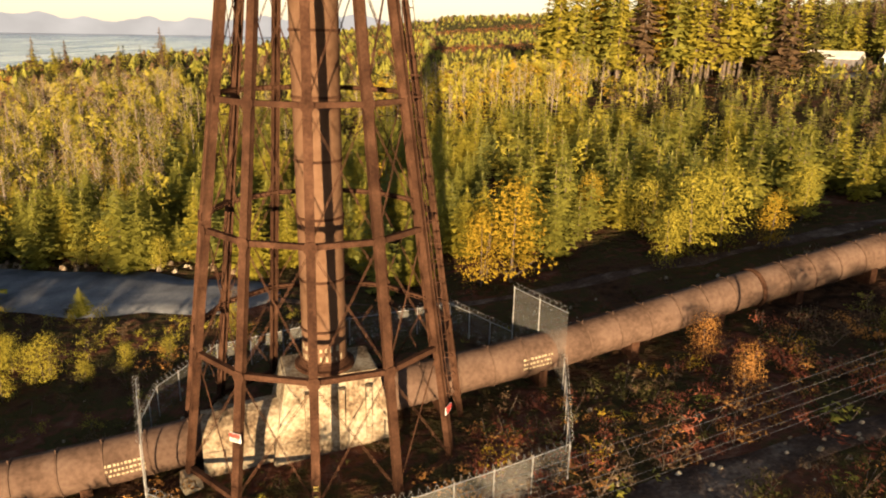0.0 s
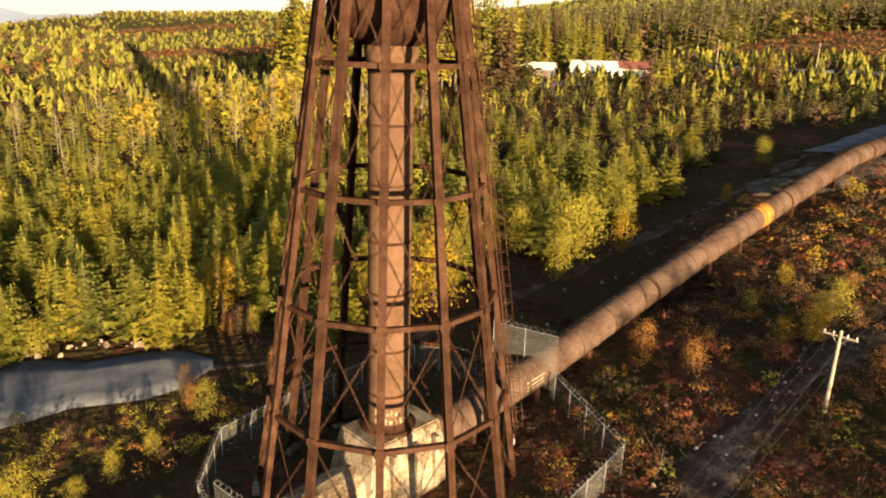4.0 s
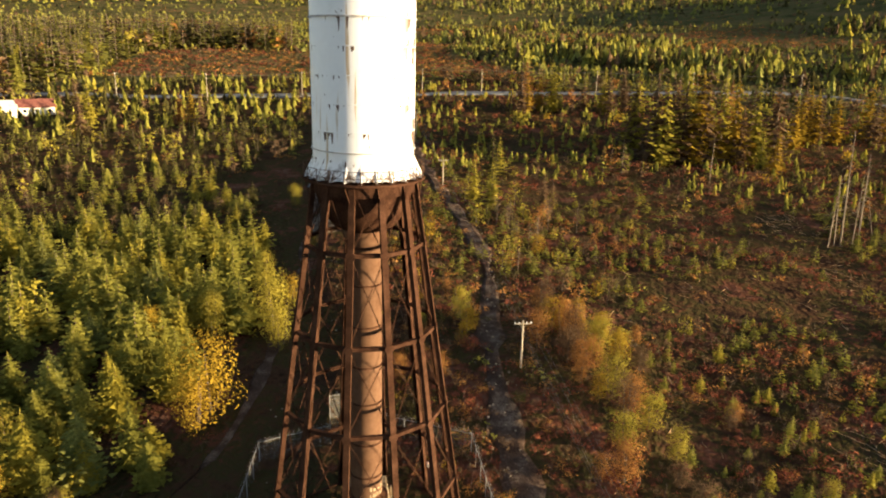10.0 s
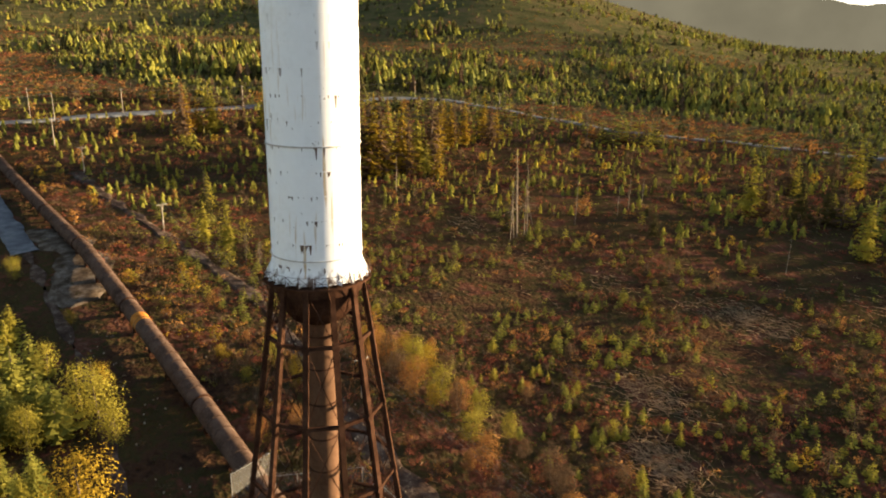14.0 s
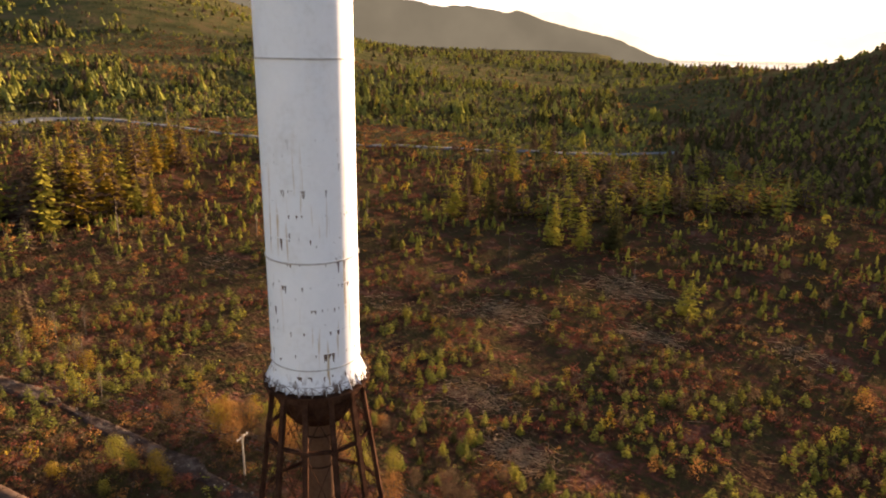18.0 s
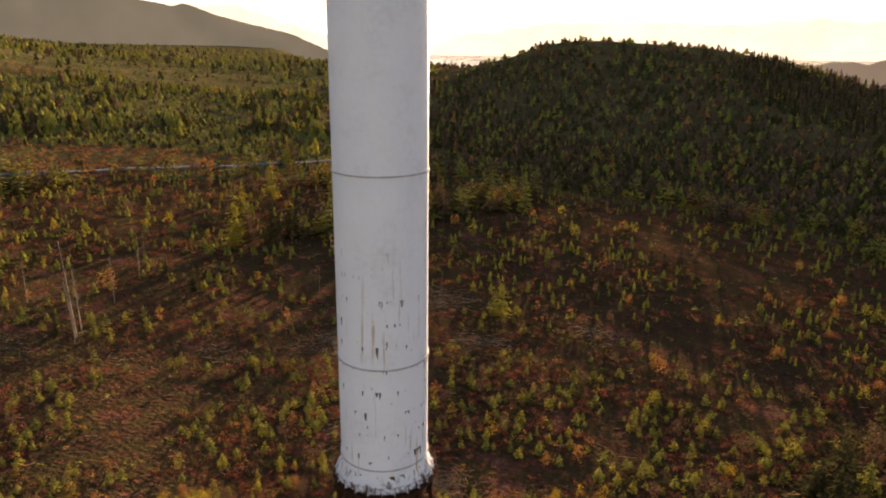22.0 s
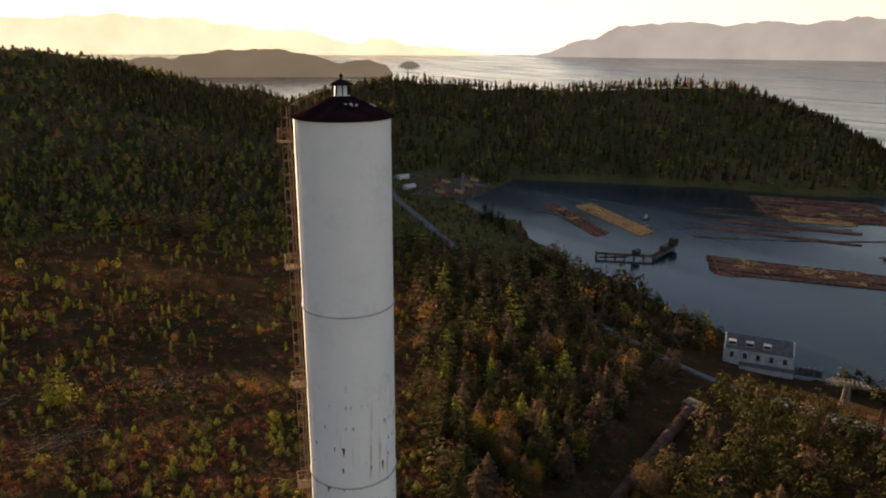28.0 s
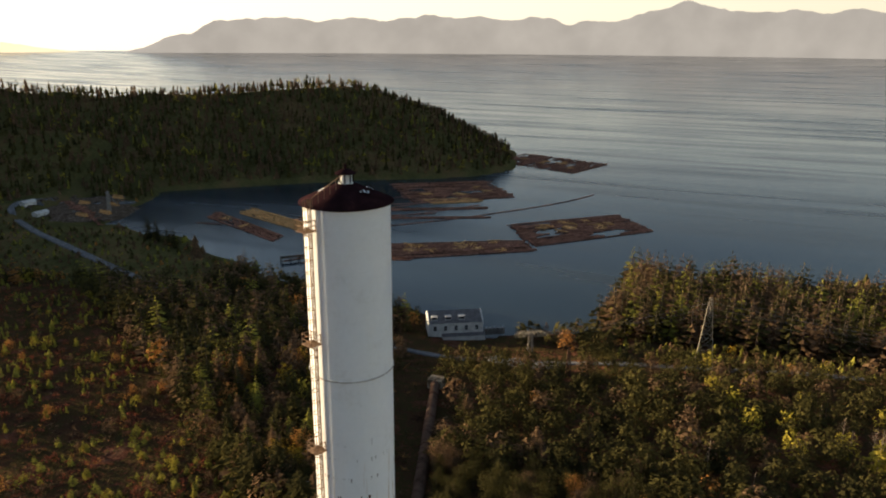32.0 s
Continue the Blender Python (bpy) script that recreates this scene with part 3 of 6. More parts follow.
for z in (0.9, 1.5):
    c = leg_at(LEGS[9], z, 0.25)
    side = Vector((-math.sin(LEGS[9]), math.cos(LEGS[9]), 0))
    bm = bar(bmesh.new(), c - side * 0.14 + Vector((0, 0, 0.2)), c + side * 0.14 + Vector((0, 0, 0.2)), 0.03, 0.08)
    bar(bm, c - side * 0.14, c + side * 0.14, 0.03, 0.08)
    bar(bm, c + side * 0.13 - Vector((0, 0, 0.1)), c + side * 0.13 + Vector((0, 0, 0.24)), 0.03, 0.08)
    part("paint_mark", bm, YELLOW, tower, "yellow painted mark")


def curved_mark(r, a0, a1, z0, z1, seg=4):
    """A thin painted bar on a standing cylinder."""
    bm = bmesh.new()
    v = [[bm.verts.new((r * math.cos(a), r * math.sin(a), z)) for z in (z0, z1)] for a in np.linspace(a0, a1, seg + 1)]
    for p, q in zip(v, v[1:]):
        bm.faces.new((p[0], q[0], q[1], p[1]))
    return bm


mark_rng = random.Random(3)
for row, z in enumerate((5.5, 6.15)):
    a = radians(-150)
    while a < radians(-30):
        w = mark_rng.uniform(0.05, 0.16)
        part("graffiti_bar", curved_mark(1.468, a, a + w, z, z + mark_rng.uniform(0.2, 0.45)), SPRAY, tower)
        a += w + mark_rng.uniform(0.06, 0.2)

# ---- anchor block under the riser
block = thing("anchor_block", (0, 0, 0), "stained concrete anchor block round the pipe joint", "concrete block")
BLOCK_TURN = Matrix.Rotation(radians(18.8), 4, "Z")
bm = bmesh.new()
for x0, x1, y0, y1, z0, z1, t in ((-3.6, 4.0, -2.3, 2.3, -1.2, 4.75, 0.75),):
    lo = [bm.verts.new((x, y, z0)) for x, y in ((x0 - 0.4, y0 - 0.5), (x1 + 0.4, y0 - 0.5), (x1 + 0.4, y1 + 0.5), (x0 - 0.4, y1 + 0.5))]
    hi = [bm.verts.new((x, y, z1)) for x, y in ((x0 + t, y0 + 0.3), (x1 - t, y0 + 0.3), (x1 - t, y1 - 0.3), (x0 + t, y1 - 0.3))]
    bm.faces.new(lo[::-1]), bm.faces.new(hi)
    for k in range(4):
        bm.faces.new((lo[k], lo[(k + 1) % 4], hi[(k + 1) % 4], hi[k]))
bmesh.ops.bevel(bm, geom=bm.edges[:], offset=0.12, segments=2, affect="EDGES")
bmesh.ops.transform(bm, matrix=BLOCK_TURN, verts=bm.verts)
part("block", bm, CONCRETE, block)
for x in (-1.6, 0.6, 2.4):
    bm = box(bmesh.new(), x - 0.18, x + 0.18, -2.75, -2.35, -0.6, 4.0)
    bmesh.ops.transform(bm, matrix=BLOCK_TURN, verts=bm.verts)
    part("buttress", bm, CONCRETE, block, "narrow concrete rib")

prof = [(-2.15, -1.6), (2.15, -1.6), (2.0, 0.4)] + [(1.9 * math.cos(t), 0.4 + 1.5 * math.sin(t)) for t in np.linspace(0.3, math.pi - 0.3, 7)] + [(-2.0, 0.4)]
bm = bmesh.new()
rims = [[bm.verts.new((x, y, z + 1.1 + 0.1 * x)) for y, z in prof] for x in (-8.2, -5.6, -2.6)]
for a, b in zip(rims, rims[1:]):
    for k in range(len(prof)):
        bm.faces.new((a[k], a[(k + 1) % len(prof)], b[(k + 1) % len(prof)], b[k]))
bm.faces.new(rims[0][::-1]), bm.faces.new(rims[-1])
bmesh.ops.transform(bm, matrix=BLOCK_TURN, verts=bm.verts)
part("encasement", bm, CONCRETE, block, "rounded concrete round the pipe")

# ---- the penstock
pipe = thing("penstock_pipe", (0, 0, 0), "long rusty brown steel penstock pipe on low saddles", "pipe")
ORANGE = material("orange_rust", [(0.3, (0.3, 0.1, 0.02)), (0.6, (0.5, 0.2, 0.04)), (0.8, (0.3, 0.16, 0.08))], 1.2, 5, 0.8)


def pipe_at(s):
    return Vector((UX * s, UY * s, float(np.interp(s, [-145, -13, 10, 17, 34, 50, 73, 97, 130, 180, 240, 300, 490], [-11.8, -0.1, 2.6, 3.4, 6.4, 8.9, 12.0, 15.0, 15.9, 17.7, 21.4, 26.2, 47]))))


def pipe_tube(s0, s1, r, step=2.6, seg=28):
    bm = bmesh.new()
    prev = None
    n = max(1, round((s1 - s0) / step))
    for s in np.linspace(s0, s1, n + 1):
        c = pipe_at(s)
        ring = [bm.verts.new(c + Vector((-UY * math.cos(t), UX * math.cos(t), math.sin(t))) * r) for t in np.linspace(0, 2 * math.pi, seg, endpoint=False)]
        if prev:
            for k in range(seg):
                bm.faces.new((prev[k], prev[(k + 1) % seg], ring[(k + 1) % seg], ring[k]))
        prev = ring
    return bm


part("pipe_shell", pipe_tube(-145, 490, 1.5), PIPE, pipe, "", True)
part("patched_section", pipe_tube(60.5, 63.2, 1.53, 1.0), ORANGE, pipe, "orange rusted sleeve", True)
bm = lathe([(1.49, -0.06), (1.56, -0.06), (1.56, 0.06), (1.49, 0.06)], 28)
bar(bm, (1.5, 0.25, 0), (1.8, 0.3, 0), 0.06)
ring_mesh = bpy.data.meshes.new("pipe_ring")
bm.to_mesh(ring_mesh), bm.free()
ring_mesh.materials.append(PIPE)
bm = lathe([(1.49, -0.2), (1.6, -0.2), (1.66, -0.1), (1.66, 0.1), (1.6, 0.2), (1.49, 0.2)], 28)
collar_mesh = bpy.data.meshes.new("pipe_collar")
bm.to_mesh(collar_mesh), bm.free()
collar_mesh.materials.append(RUST)
for k, s in enumerate(np.arange(-144, 488, 2.6)):
    if -4.5 < s < 4.6:
        continue
    big = k % 13 == 4
    ob = new("pipe_collar" if big else "pipe_ring", collar_mesh if big else ring_mesh)
    ob.parent = pipe
    d = (pipe_at(s + 0.5) - pipe_at(s - 0.5)).normalized()
    m = d.to_track_quat("Z", "X").to_matrix().to_4x4()
    x = Vector((0, 0, 1)) - d * d.z
    x.normalize()
    y = d.cross(x)
    rot = Matrix((x, y, d)).transposed().to_4x4()
    ob.matrix_local = Matrix.Translation(pipe_at(s)) @ rot
for s in np.arange(-140, 486, 7.8):
    if abs(s) < 5:
        continue
    c = pipe_at(s)
    g = float(ground_z(c.x, c.y))
    bm = box(bmesh.new(), -0.35, 0.35, -1.25, 1.25, g - c.z - 0.6, -0.9)
    bmesh.ops.transform(bm, matrix=Matrix.Translation(c) @ BLOCK_TURN, verts=bm.verts)
    part("saddle", bm, RUST, pipe, "dark steel saddle")
for s0, n in ((14.2, 9), (-14.0, 10)):
    for row in range(3):
        s = s0
        for _ in range(n):
            w = mark_rng.uniform(0.08, 0.22)
            t0 = math.radians(-160 - 12 * row + 360 - 28)
            bm = bmesh.new()
            v = []
            for q in (s, s + w):
                c = pipe_at(q)
                v.append([bm.verts.new(c + Vector((-UY * math.cos(t), UX * math.cos(t), math.sin(t))) * 1.512) for t in (math.pi + radians(-22 + 13 * row), math.pi + radians(-16 + 13 * row))])
            bm.faces.new((v[0][0], v[1][0], v[1][1], v[0][1]))
            part("graffiti_bar", bm, SPRAY, pipe)
            s += w + mark_rng.uniform(0.06, 0.14)

def way_distance(x, y, line):
    return np.min([-capsule(x, y, a, b, 0.0) for a, b in zip(line, line[1:])], axis=0)


YARD = [(-75, 41), (-42, 32), (-24, 26.5), (-9, 25)]
PATH = [(-12, 25), (8, 19.5), (40, 25), (75, 36), (104, 45)]
TRACK = [(100, 44), (116, 49), (133, 55), (185, 70), (247, 92), (271, 89)]
ROAD = [(200, 260), (226, 166), (244, 129), (271, 89), (292, 50), (318, -5), (357, -96), (372, -122), (366, -138), (352, -154)]
SIDE_ROAD = [(352, -154), (330, -172), (259, -209), (190, -302), (120, -420)]
SHORE_ROAD = [(-352, -452), (-328, -482), (-303, -462), (-265, -388), (-224, -273), (-212, -240), (-196, -150), (-180, -85), (-175, -58), (-181, -36), (-188, -12), (-197, 14), (-203, 44), (-214, 90)]
POLE_TRACK = [(-60, -49), (10, -14), (35, -6.5), (67, -2.5), (100, 11), (116, 19), (187, 44)]
BUILT = [(YARD, 5.5), (TRACK, 3.6), (PATH, 2.6), (ROAD, 5), (SIDE_ROAD, 4), (SHORE_ROAD, 3.0), ([(-316, -388), (-342, -420), (-340, -462)], 30), ([(-214, -58), (-197, -78), (-188, -62)], 16), ([(-190, -48), (-186, -14)], 11), ([(-204, -50), (-201, -24)], 12)]

GRAVEL = material("blue_grey_gravel", [(0.3, (0.10, 0.10, 0.105)), (0.55, (0.16, 0.16, 0.165)), (0.75, (0.24, 0.235, 0.22))], 0.4, 8, 0.95, bump=0.6, fine=16)
DIRT = material("pale_dirt", [(0.3, (0.045, 0.032, 0.021)), (0.5, (0.095, 0.068, 0.047)), (0.72, (0.2, 0.16, 0.125))], 0.45, 9, 0.95, bump=0.8, fine=6)

TRACK_DIRT = material("stony_brown_dirt", [(0.3, (0.045, 0.028, 0.02)), (0.52, (0.085, 0.055, 0.039)), (0.78, (0.2, 0.15, 0.112))], 0.5, 9, 0.95, bump=1.0, fine=7, bump_d=0.15)


def ribbon(name, line, width, mat, label, lift=0.1, ragged=0.0, round_ends=False):
    """A road draped over the ground."""
    pts = []
    for a, b in zip(line, line[1:]):
        n = max(2, int(math.hypot(b[0] - a[0], b[1] - a[1]) / 3))
        pts += [(a[0] + (b[0] - a[0]) * k / n, a[1] + (b[1] - a[1]) * k / n) for k in range(n)]
    pts = np.array(pts + [line[-1]])
    for _ in range(12):
        pts[1:-1] = (pts[:-2] + 2 * pts[1:-1] + pts[2:]) / 4
    d = np.gradient(pts, axis=0)
    d /= np.linalg.norm(d, axis=1)[:, None]
    nrm = np.stack([-d[:, 1], d[:, 0]], 1)
    verts, faces = [], []
    cuts = (-0.56, -0.5, -0.25, 0, 0.25, 0.5, 0.56)
    for i, (p, q) in enumerate(zip(pts, nrm)):
        w = width * (1 + ragged * noise.noise(Vector((p[0] / 6, p[1] / 6, 3))))
        if round_ends:
            w *= math.sqrt(max(0.02, 1 - (2 * i / (len(pts) - 1) - 1) ** 8))
        far = lift + min(0.5, math.hypot(*p) / 600)
        for c in cuts:
            x, y = p + q * w * c
            verts.append((x, y, float(ground_z(x, y)) + (far if abs(c) < 0.52 else -0.8)))
        if i:
            for k in range(len(cuts) - 1):
                o = (i - 1) * len(cuts) + k
                faces.append((o, o + 1, o + 1 + len(cuts), o + len(cuts)))
    return tagged(mesh_object(name, verts, faces, mat, True), label, "road", kind="structure")


ribbon("yard", YARD, 10.5, GRAVEL, "gravel yard in blue shade", 0.12, 0.3, True)
ribbon("track", TRACK, 5.0, GRAVEL, "gravel service track beside the pipe", 0.1, 0.4)
ribbon("path", PATH, 1.5, TRACK_DIRT, "faint dirt path beside the trees", 0.03, 2.0, True)
ribbon("road", ROAD, 6.5, GRAVEL, "pale straight country road", 0.15)
ribbon("side_road", SIDE_ROAD, 5, GRAVEL, "narrow pale side road", 0.15)
ribbon("shore_road", SHORE_ROAD, 4.6, GRAVEL, "pale gravel road down to the shore", 0.15, 0.2)
ribbon("pole_track", POLE_TRACK, 3.2, TRACK_DIRT, "stony dirt path under the wires", 0.05, 1.3)
ribbon("dirt_clearing", [(72, 33), (88, 30), (104, 35), (118, 46)], 9, DIRT, "bare brown clearing", 0.08, 0.8, True)
ribbon("shore_yard", [(-184, -44), (-182, -30), (-180, -14)], 11, GRAVEL, "pale gravel yard by the powerhouse", 0.2, 0.2, True)
ribbon("log_yard", [(-312, -384), (-342, -420), (-340, -470)], 52, DIRT, "wet gravel log yard at the bay head", 0.3, 0.5, True)

# ---- far shores and ranges, their haze painted in as glowing colour
# Emission only: the air's haze is put into the hills' own colour.
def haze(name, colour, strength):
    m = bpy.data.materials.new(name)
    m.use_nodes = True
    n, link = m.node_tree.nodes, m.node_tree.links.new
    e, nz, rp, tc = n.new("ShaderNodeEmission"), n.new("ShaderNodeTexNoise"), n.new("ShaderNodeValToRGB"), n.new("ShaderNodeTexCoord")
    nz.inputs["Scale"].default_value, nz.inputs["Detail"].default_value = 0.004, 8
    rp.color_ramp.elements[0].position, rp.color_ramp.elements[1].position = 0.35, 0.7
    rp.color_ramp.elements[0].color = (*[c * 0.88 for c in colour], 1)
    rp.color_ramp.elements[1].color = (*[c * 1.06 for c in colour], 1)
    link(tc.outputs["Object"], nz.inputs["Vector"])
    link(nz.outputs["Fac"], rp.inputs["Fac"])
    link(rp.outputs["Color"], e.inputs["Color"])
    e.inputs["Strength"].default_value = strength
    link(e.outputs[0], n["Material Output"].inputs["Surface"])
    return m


def range_of_hills(name, azimuths, heights, r, mat, label, rough=42):
    az = np.arange(azimuths[0], azimuths[-1], 0.25)
    h = np.interp(az, azimuths, heights)
    verts, faces = [], []
    for a, k in zip(az, h):
        k = max(k + rough * noise.fractal(Vector((a * 0.35, r / 900, 0)), 1.0, 2.0, 4) * min(1, k / 60), 1)
        e = (math.sin(radians(a)), math.cos(radians(a)))
        foot = float(sea_z(np.array(e[0] * r), np.array(e[1] * r)))
        for rr, z in ((r, foot - 2), (r + 60, foot + k * 0.55), (r + 140, foot + k), (r + 170, foot - 2)):
            verts.append((e[0] * rr, e[1] * rr, z))
    for i in range(len(az) - 1):
        for k in range(3):
            faces.append((i * 4 + k, i * 4 + k + 1, i * 4 + k + 5, i * 4 + k + 4))
    return tagged(mesh_object(name, verts, faces, mat, True), label, "hills", kind="structure")


# Painted haze by bearing, brightest and most golden towards the sun.
HAZE_WEST = haze("blue_grey_haze_glow", (0.37, 0.34, 0.285), 0.92)
HAZE_SOUTH = haze("golden_haze_glow", (0.90, 0.74, 0.46), 0.95)
HAZE_NORTH = haze("pale_blue_haze_glow", (0.42, 0.41, 0.38), 1.0)
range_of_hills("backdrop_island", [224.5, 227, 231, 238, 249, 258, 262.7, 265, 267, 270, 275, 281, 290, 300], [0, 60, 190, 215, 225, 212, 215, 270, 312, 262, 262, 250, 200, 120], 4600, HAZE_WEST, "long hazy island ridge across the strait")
range_of_hills("backdrop_point", [184, 188, 191, 194, 196.8, 197.6, 200.8, 205, 207.5, 209.2, 211.4, 213, 213.6], [10, 40, 60, 58, 62, 80, 95, 88, 73, 49, 58, 40, 2], 2560, haze("brown_haze_glow", (0.2, 0.16, 0.105), 0.7), "wooded point in brown evening haze", 15)
range_of_hills("backdrop_islet", [213.9, 214.5, 215.2, 215.8], [0, 26, 24, 0], 3300, haze("dusky_haze_glow", (0.17, 0.14, 0.1), 0.8), "small wooded islet on the bright sea", 4)
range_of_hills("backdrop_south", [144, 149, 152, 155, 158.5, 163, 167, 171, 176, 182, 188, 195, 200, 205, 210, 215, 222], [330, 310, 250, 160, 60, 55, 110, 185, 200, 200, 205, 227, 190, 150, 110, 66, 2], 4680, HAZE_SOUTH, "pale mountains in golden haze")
range_of_hills("backdrop_mountain", [50, 90, 120, 138, 146, 148.8, 151, 153.6, 156, 157.6, 158.6], [430, 470, 440, 340, 285, 228, 180, 129, 75, 34, 2], 3800, haze("olive_haze_glow", (0.12, 0.108, 0.07), 0.9), "wooded mountain slope in evening haze", 26)
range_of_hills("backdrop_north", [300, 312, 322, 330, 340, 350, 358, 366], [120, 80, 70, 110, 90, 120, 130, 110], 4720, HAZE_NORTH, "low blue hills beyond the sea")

# ---- chain-link fence round the tower
LINK = bpy.data.materials.new("chain_link_wire")
LINK.use_nodes = True
ln = LINK.node_tree.nodes
lt, lm = ln.new("ShaderNodeBsdfTransparent"), ln.new("ShaderNodeMixShader")
lm.inputs[0].default_value = 0.22
ln["Principled BSDF"].inputs["Base Color"].default_value = (0.42, 0.4, 0.36, 1)
ln["Principled BSDF"].inputs["Metallic"].default_value, ln["Principled BSDF"].inputs["Roughness"].default_value = 0.5, 0.55
LINK.node_tree.links.new(lt.outputs[0], lm.inputs[1])
LINK.node_tree.links.new(ln["Principled BSDF"].outputs[0], lm.inputs[2])
LINK.node_tree.links.new(lm.outputs[0], ln["Material Output"].inputs["Surface"])
STEEL = material("galvanised_steel", [(0.3, (0.17, 0.155, 0.14)), (0.7, (0.3, 0.28, 0.26))], 3, 4, 0.6, 0.3)
PYLON_STEEL = material("weathered_galvanised_steel", [(0.3, (0.2, 0.17, 0.13)), (0.7, (0.32, 0.28, 0.22))], 3, 4, 0.75)
fence = thing("chain_link_fence", (0, 0, 0), "galvanised chain-link fence with razor wire round the tower", "fence")
FENCE = [(-8.8, -9.2), (-12.4, -1.2), (-13.0, 3.2), (-10.5, 9.5), (-3.0, 12.6), (8.7, 15.4), (13.6, 8.8), (16.9, 3.4), (15.4, -7.6), (6.4, -11.2), (-3.0, -12.4), (-8.8, -9.2)]
for (ax, ay), (bx, by) in zip(FENCE, FENCE[1:]):
    n = max(1, round(math.hypot(bx - ax, by - ay) / 2.7))
    crosses = (-ax * UY + ay * UX) * (-bx * UY + by * UX) < 0
    for k in range(n):
        ends = []
        for t in (k / n, (k + 1) / n):
            x, y = ax + (bx - ax) * t, ay + (by - ay) * t
            s_, v_ = x * UX + y * UY, -x * UY + y * UX
            g = float(ground_z(x, y))
            low = max(g, pipe_at(s_).z + 1.5) if abs(v_) < 1.7 else g
            ends.append((x, y, g, low, max(g + 2.45, (pipe_at(s_).z + 3.9) if crosses else -99)))
        (x0, y0, g0, l0, t0), (x1, y1, g1, l1, t1) = ends
        bm = bmesh.new()
        bm.faces.new([bm.verts.new(p) for p in ((x0, y0, l0), (x1, y1, l1), (x1, y1, t1), (x0, y0, t0))])
        part("mesh_panel", bm, LINK, fence)
        bm = lathe([(0.05, l0 - 0.4), (0.05, t0 + 0.1), (0.02, t0 + 0.16)], 6)
        bmesh.ops.translate(bm, vec=(x0, y0, 0), verts=bm.verts)
        part("fence_post", bm, STEEL, fence)
        part("top_rail", bar(bmesh.new(), (x0, y0, t0), (x1, y1, t1), 0.05), STEEL, fence)
        p, q = Vector((x0, y0, t0 + 0.25)), Vector((x1, y1, t1 + 0.25))
        d = (q - p).normalized()
        sd_ = d.cross(Vector((0, 0, 1)))
        turns = [p.lerp(q, i / 30) + (sd_ * math.cos(i * 1.05) + Vector((0, 0, 1)) * math.sin(i * 1.05)) * 0.2 for i in range(31)]
        part("razor_wire", strip(bmesh.new(), turns, 0.014, 0.014), STEEL, fence)

# ---- power poles and wires
POLE_WOOD = material("grey_pole_wood", [(0.3, (0.26, 0.2, 0.14)), (0.7, (0.5, 0.42, 0.32))], 1.5, 5, 0.85)
CERAMIC = material("pale_insulator", [(0.3, (0.5, 0.48, 0.45)), (0.7, (0.6, 0.58, 0.55))], 3, 3, 0.3, bump=0)
WIRE = material("aluminium_wire", [(0.3, (0.09, 0.08, 0.075)), (0.7, (0.15, 0.14, 0.13))], 1, 3, 0.6, 0.3, bump=0)


def pole(x, y, top, base=None, arm=2.4, turn=18.8, category="utility pole"):
    g = float(ground_z(x, y)) if base is None else base
    ob = thing("power_pole", (x, y, g), "weathered wooden power pole with a crossarm", category, "power poles")
    h = top - g
    part("pole_shaft", lathe([(0.0, -0.5), (0.17, -0.5), (0.11, h), (0.0, h + 0.03)], 8), POLE_WOOD, ob)
    a = radians(turn + 90)
    e = Vector((math.cos(a), math.sin(a), 0))
    if arm:
        up = Vector((0, 0, h - 0.45))
        part("crossarm", bar(bmesh.new(), up - e * arm / 2, up + e * arm / 2, 0.14, 0.12), POLE_WOOD, ob)
        for k in (-0.46, -0.2, 0.2, 0.46):
            bm = lathe([(0.0, 0.05), (0.05, 0.05), (0.08, 0.14), (0.05, 0.2), (0.07, 0.26), (0.0, 0.32)], 8)
            bmesh.ops.translate(bm, vec=up + e * arm * k, verts=bm.verts)
            part("insulator", bm, CERAMIC, ob)
        part("arm_brace", bar(bar(bmesh.new(), up + e * 0.6, Vector((0, 0, h - 1.2)), 0.04), up - e * 0.6, Vector((0, 0, h - 1.2)), 0.04), POLE_WOOD, ob)
    return Vector((x, y, top - 0.45)), e * arm


def wire(p, q, sag, r=0.011, name="power_line", label="thin sagging power line between poles"):
    bm = bmesh.new()
    n = 18
    prev = None
    d = (q - p).normalized()
    sd_ = d.cross(Vector((0, 0, 1))).normalized()
    for i in range(n + 1):
        t = i / n
        c = p.lerp(q, t) - Vector((0, 0, 4 * sag * t * (1 - t)))
        ring = [bm.verts.new(c + (sd_ * math.cos(w) + Vector((0, 0, 1)) * math.sin(w)) * r) for w in (0.5, 2.6, 4.7)]
        if prev:
            for k in range(3):
                bm.faces.new((prev[k], prev[(k + 1) % 3], ring[(k + 1) % 3], ring[k]))
        prev = ring
    me = bpy.data.meshes.new(name)
    bm.to_mesh(me), bm.free()
    me.materials.append(WIRE)
    tagged(new(name, me), label, "power line", "power lines")


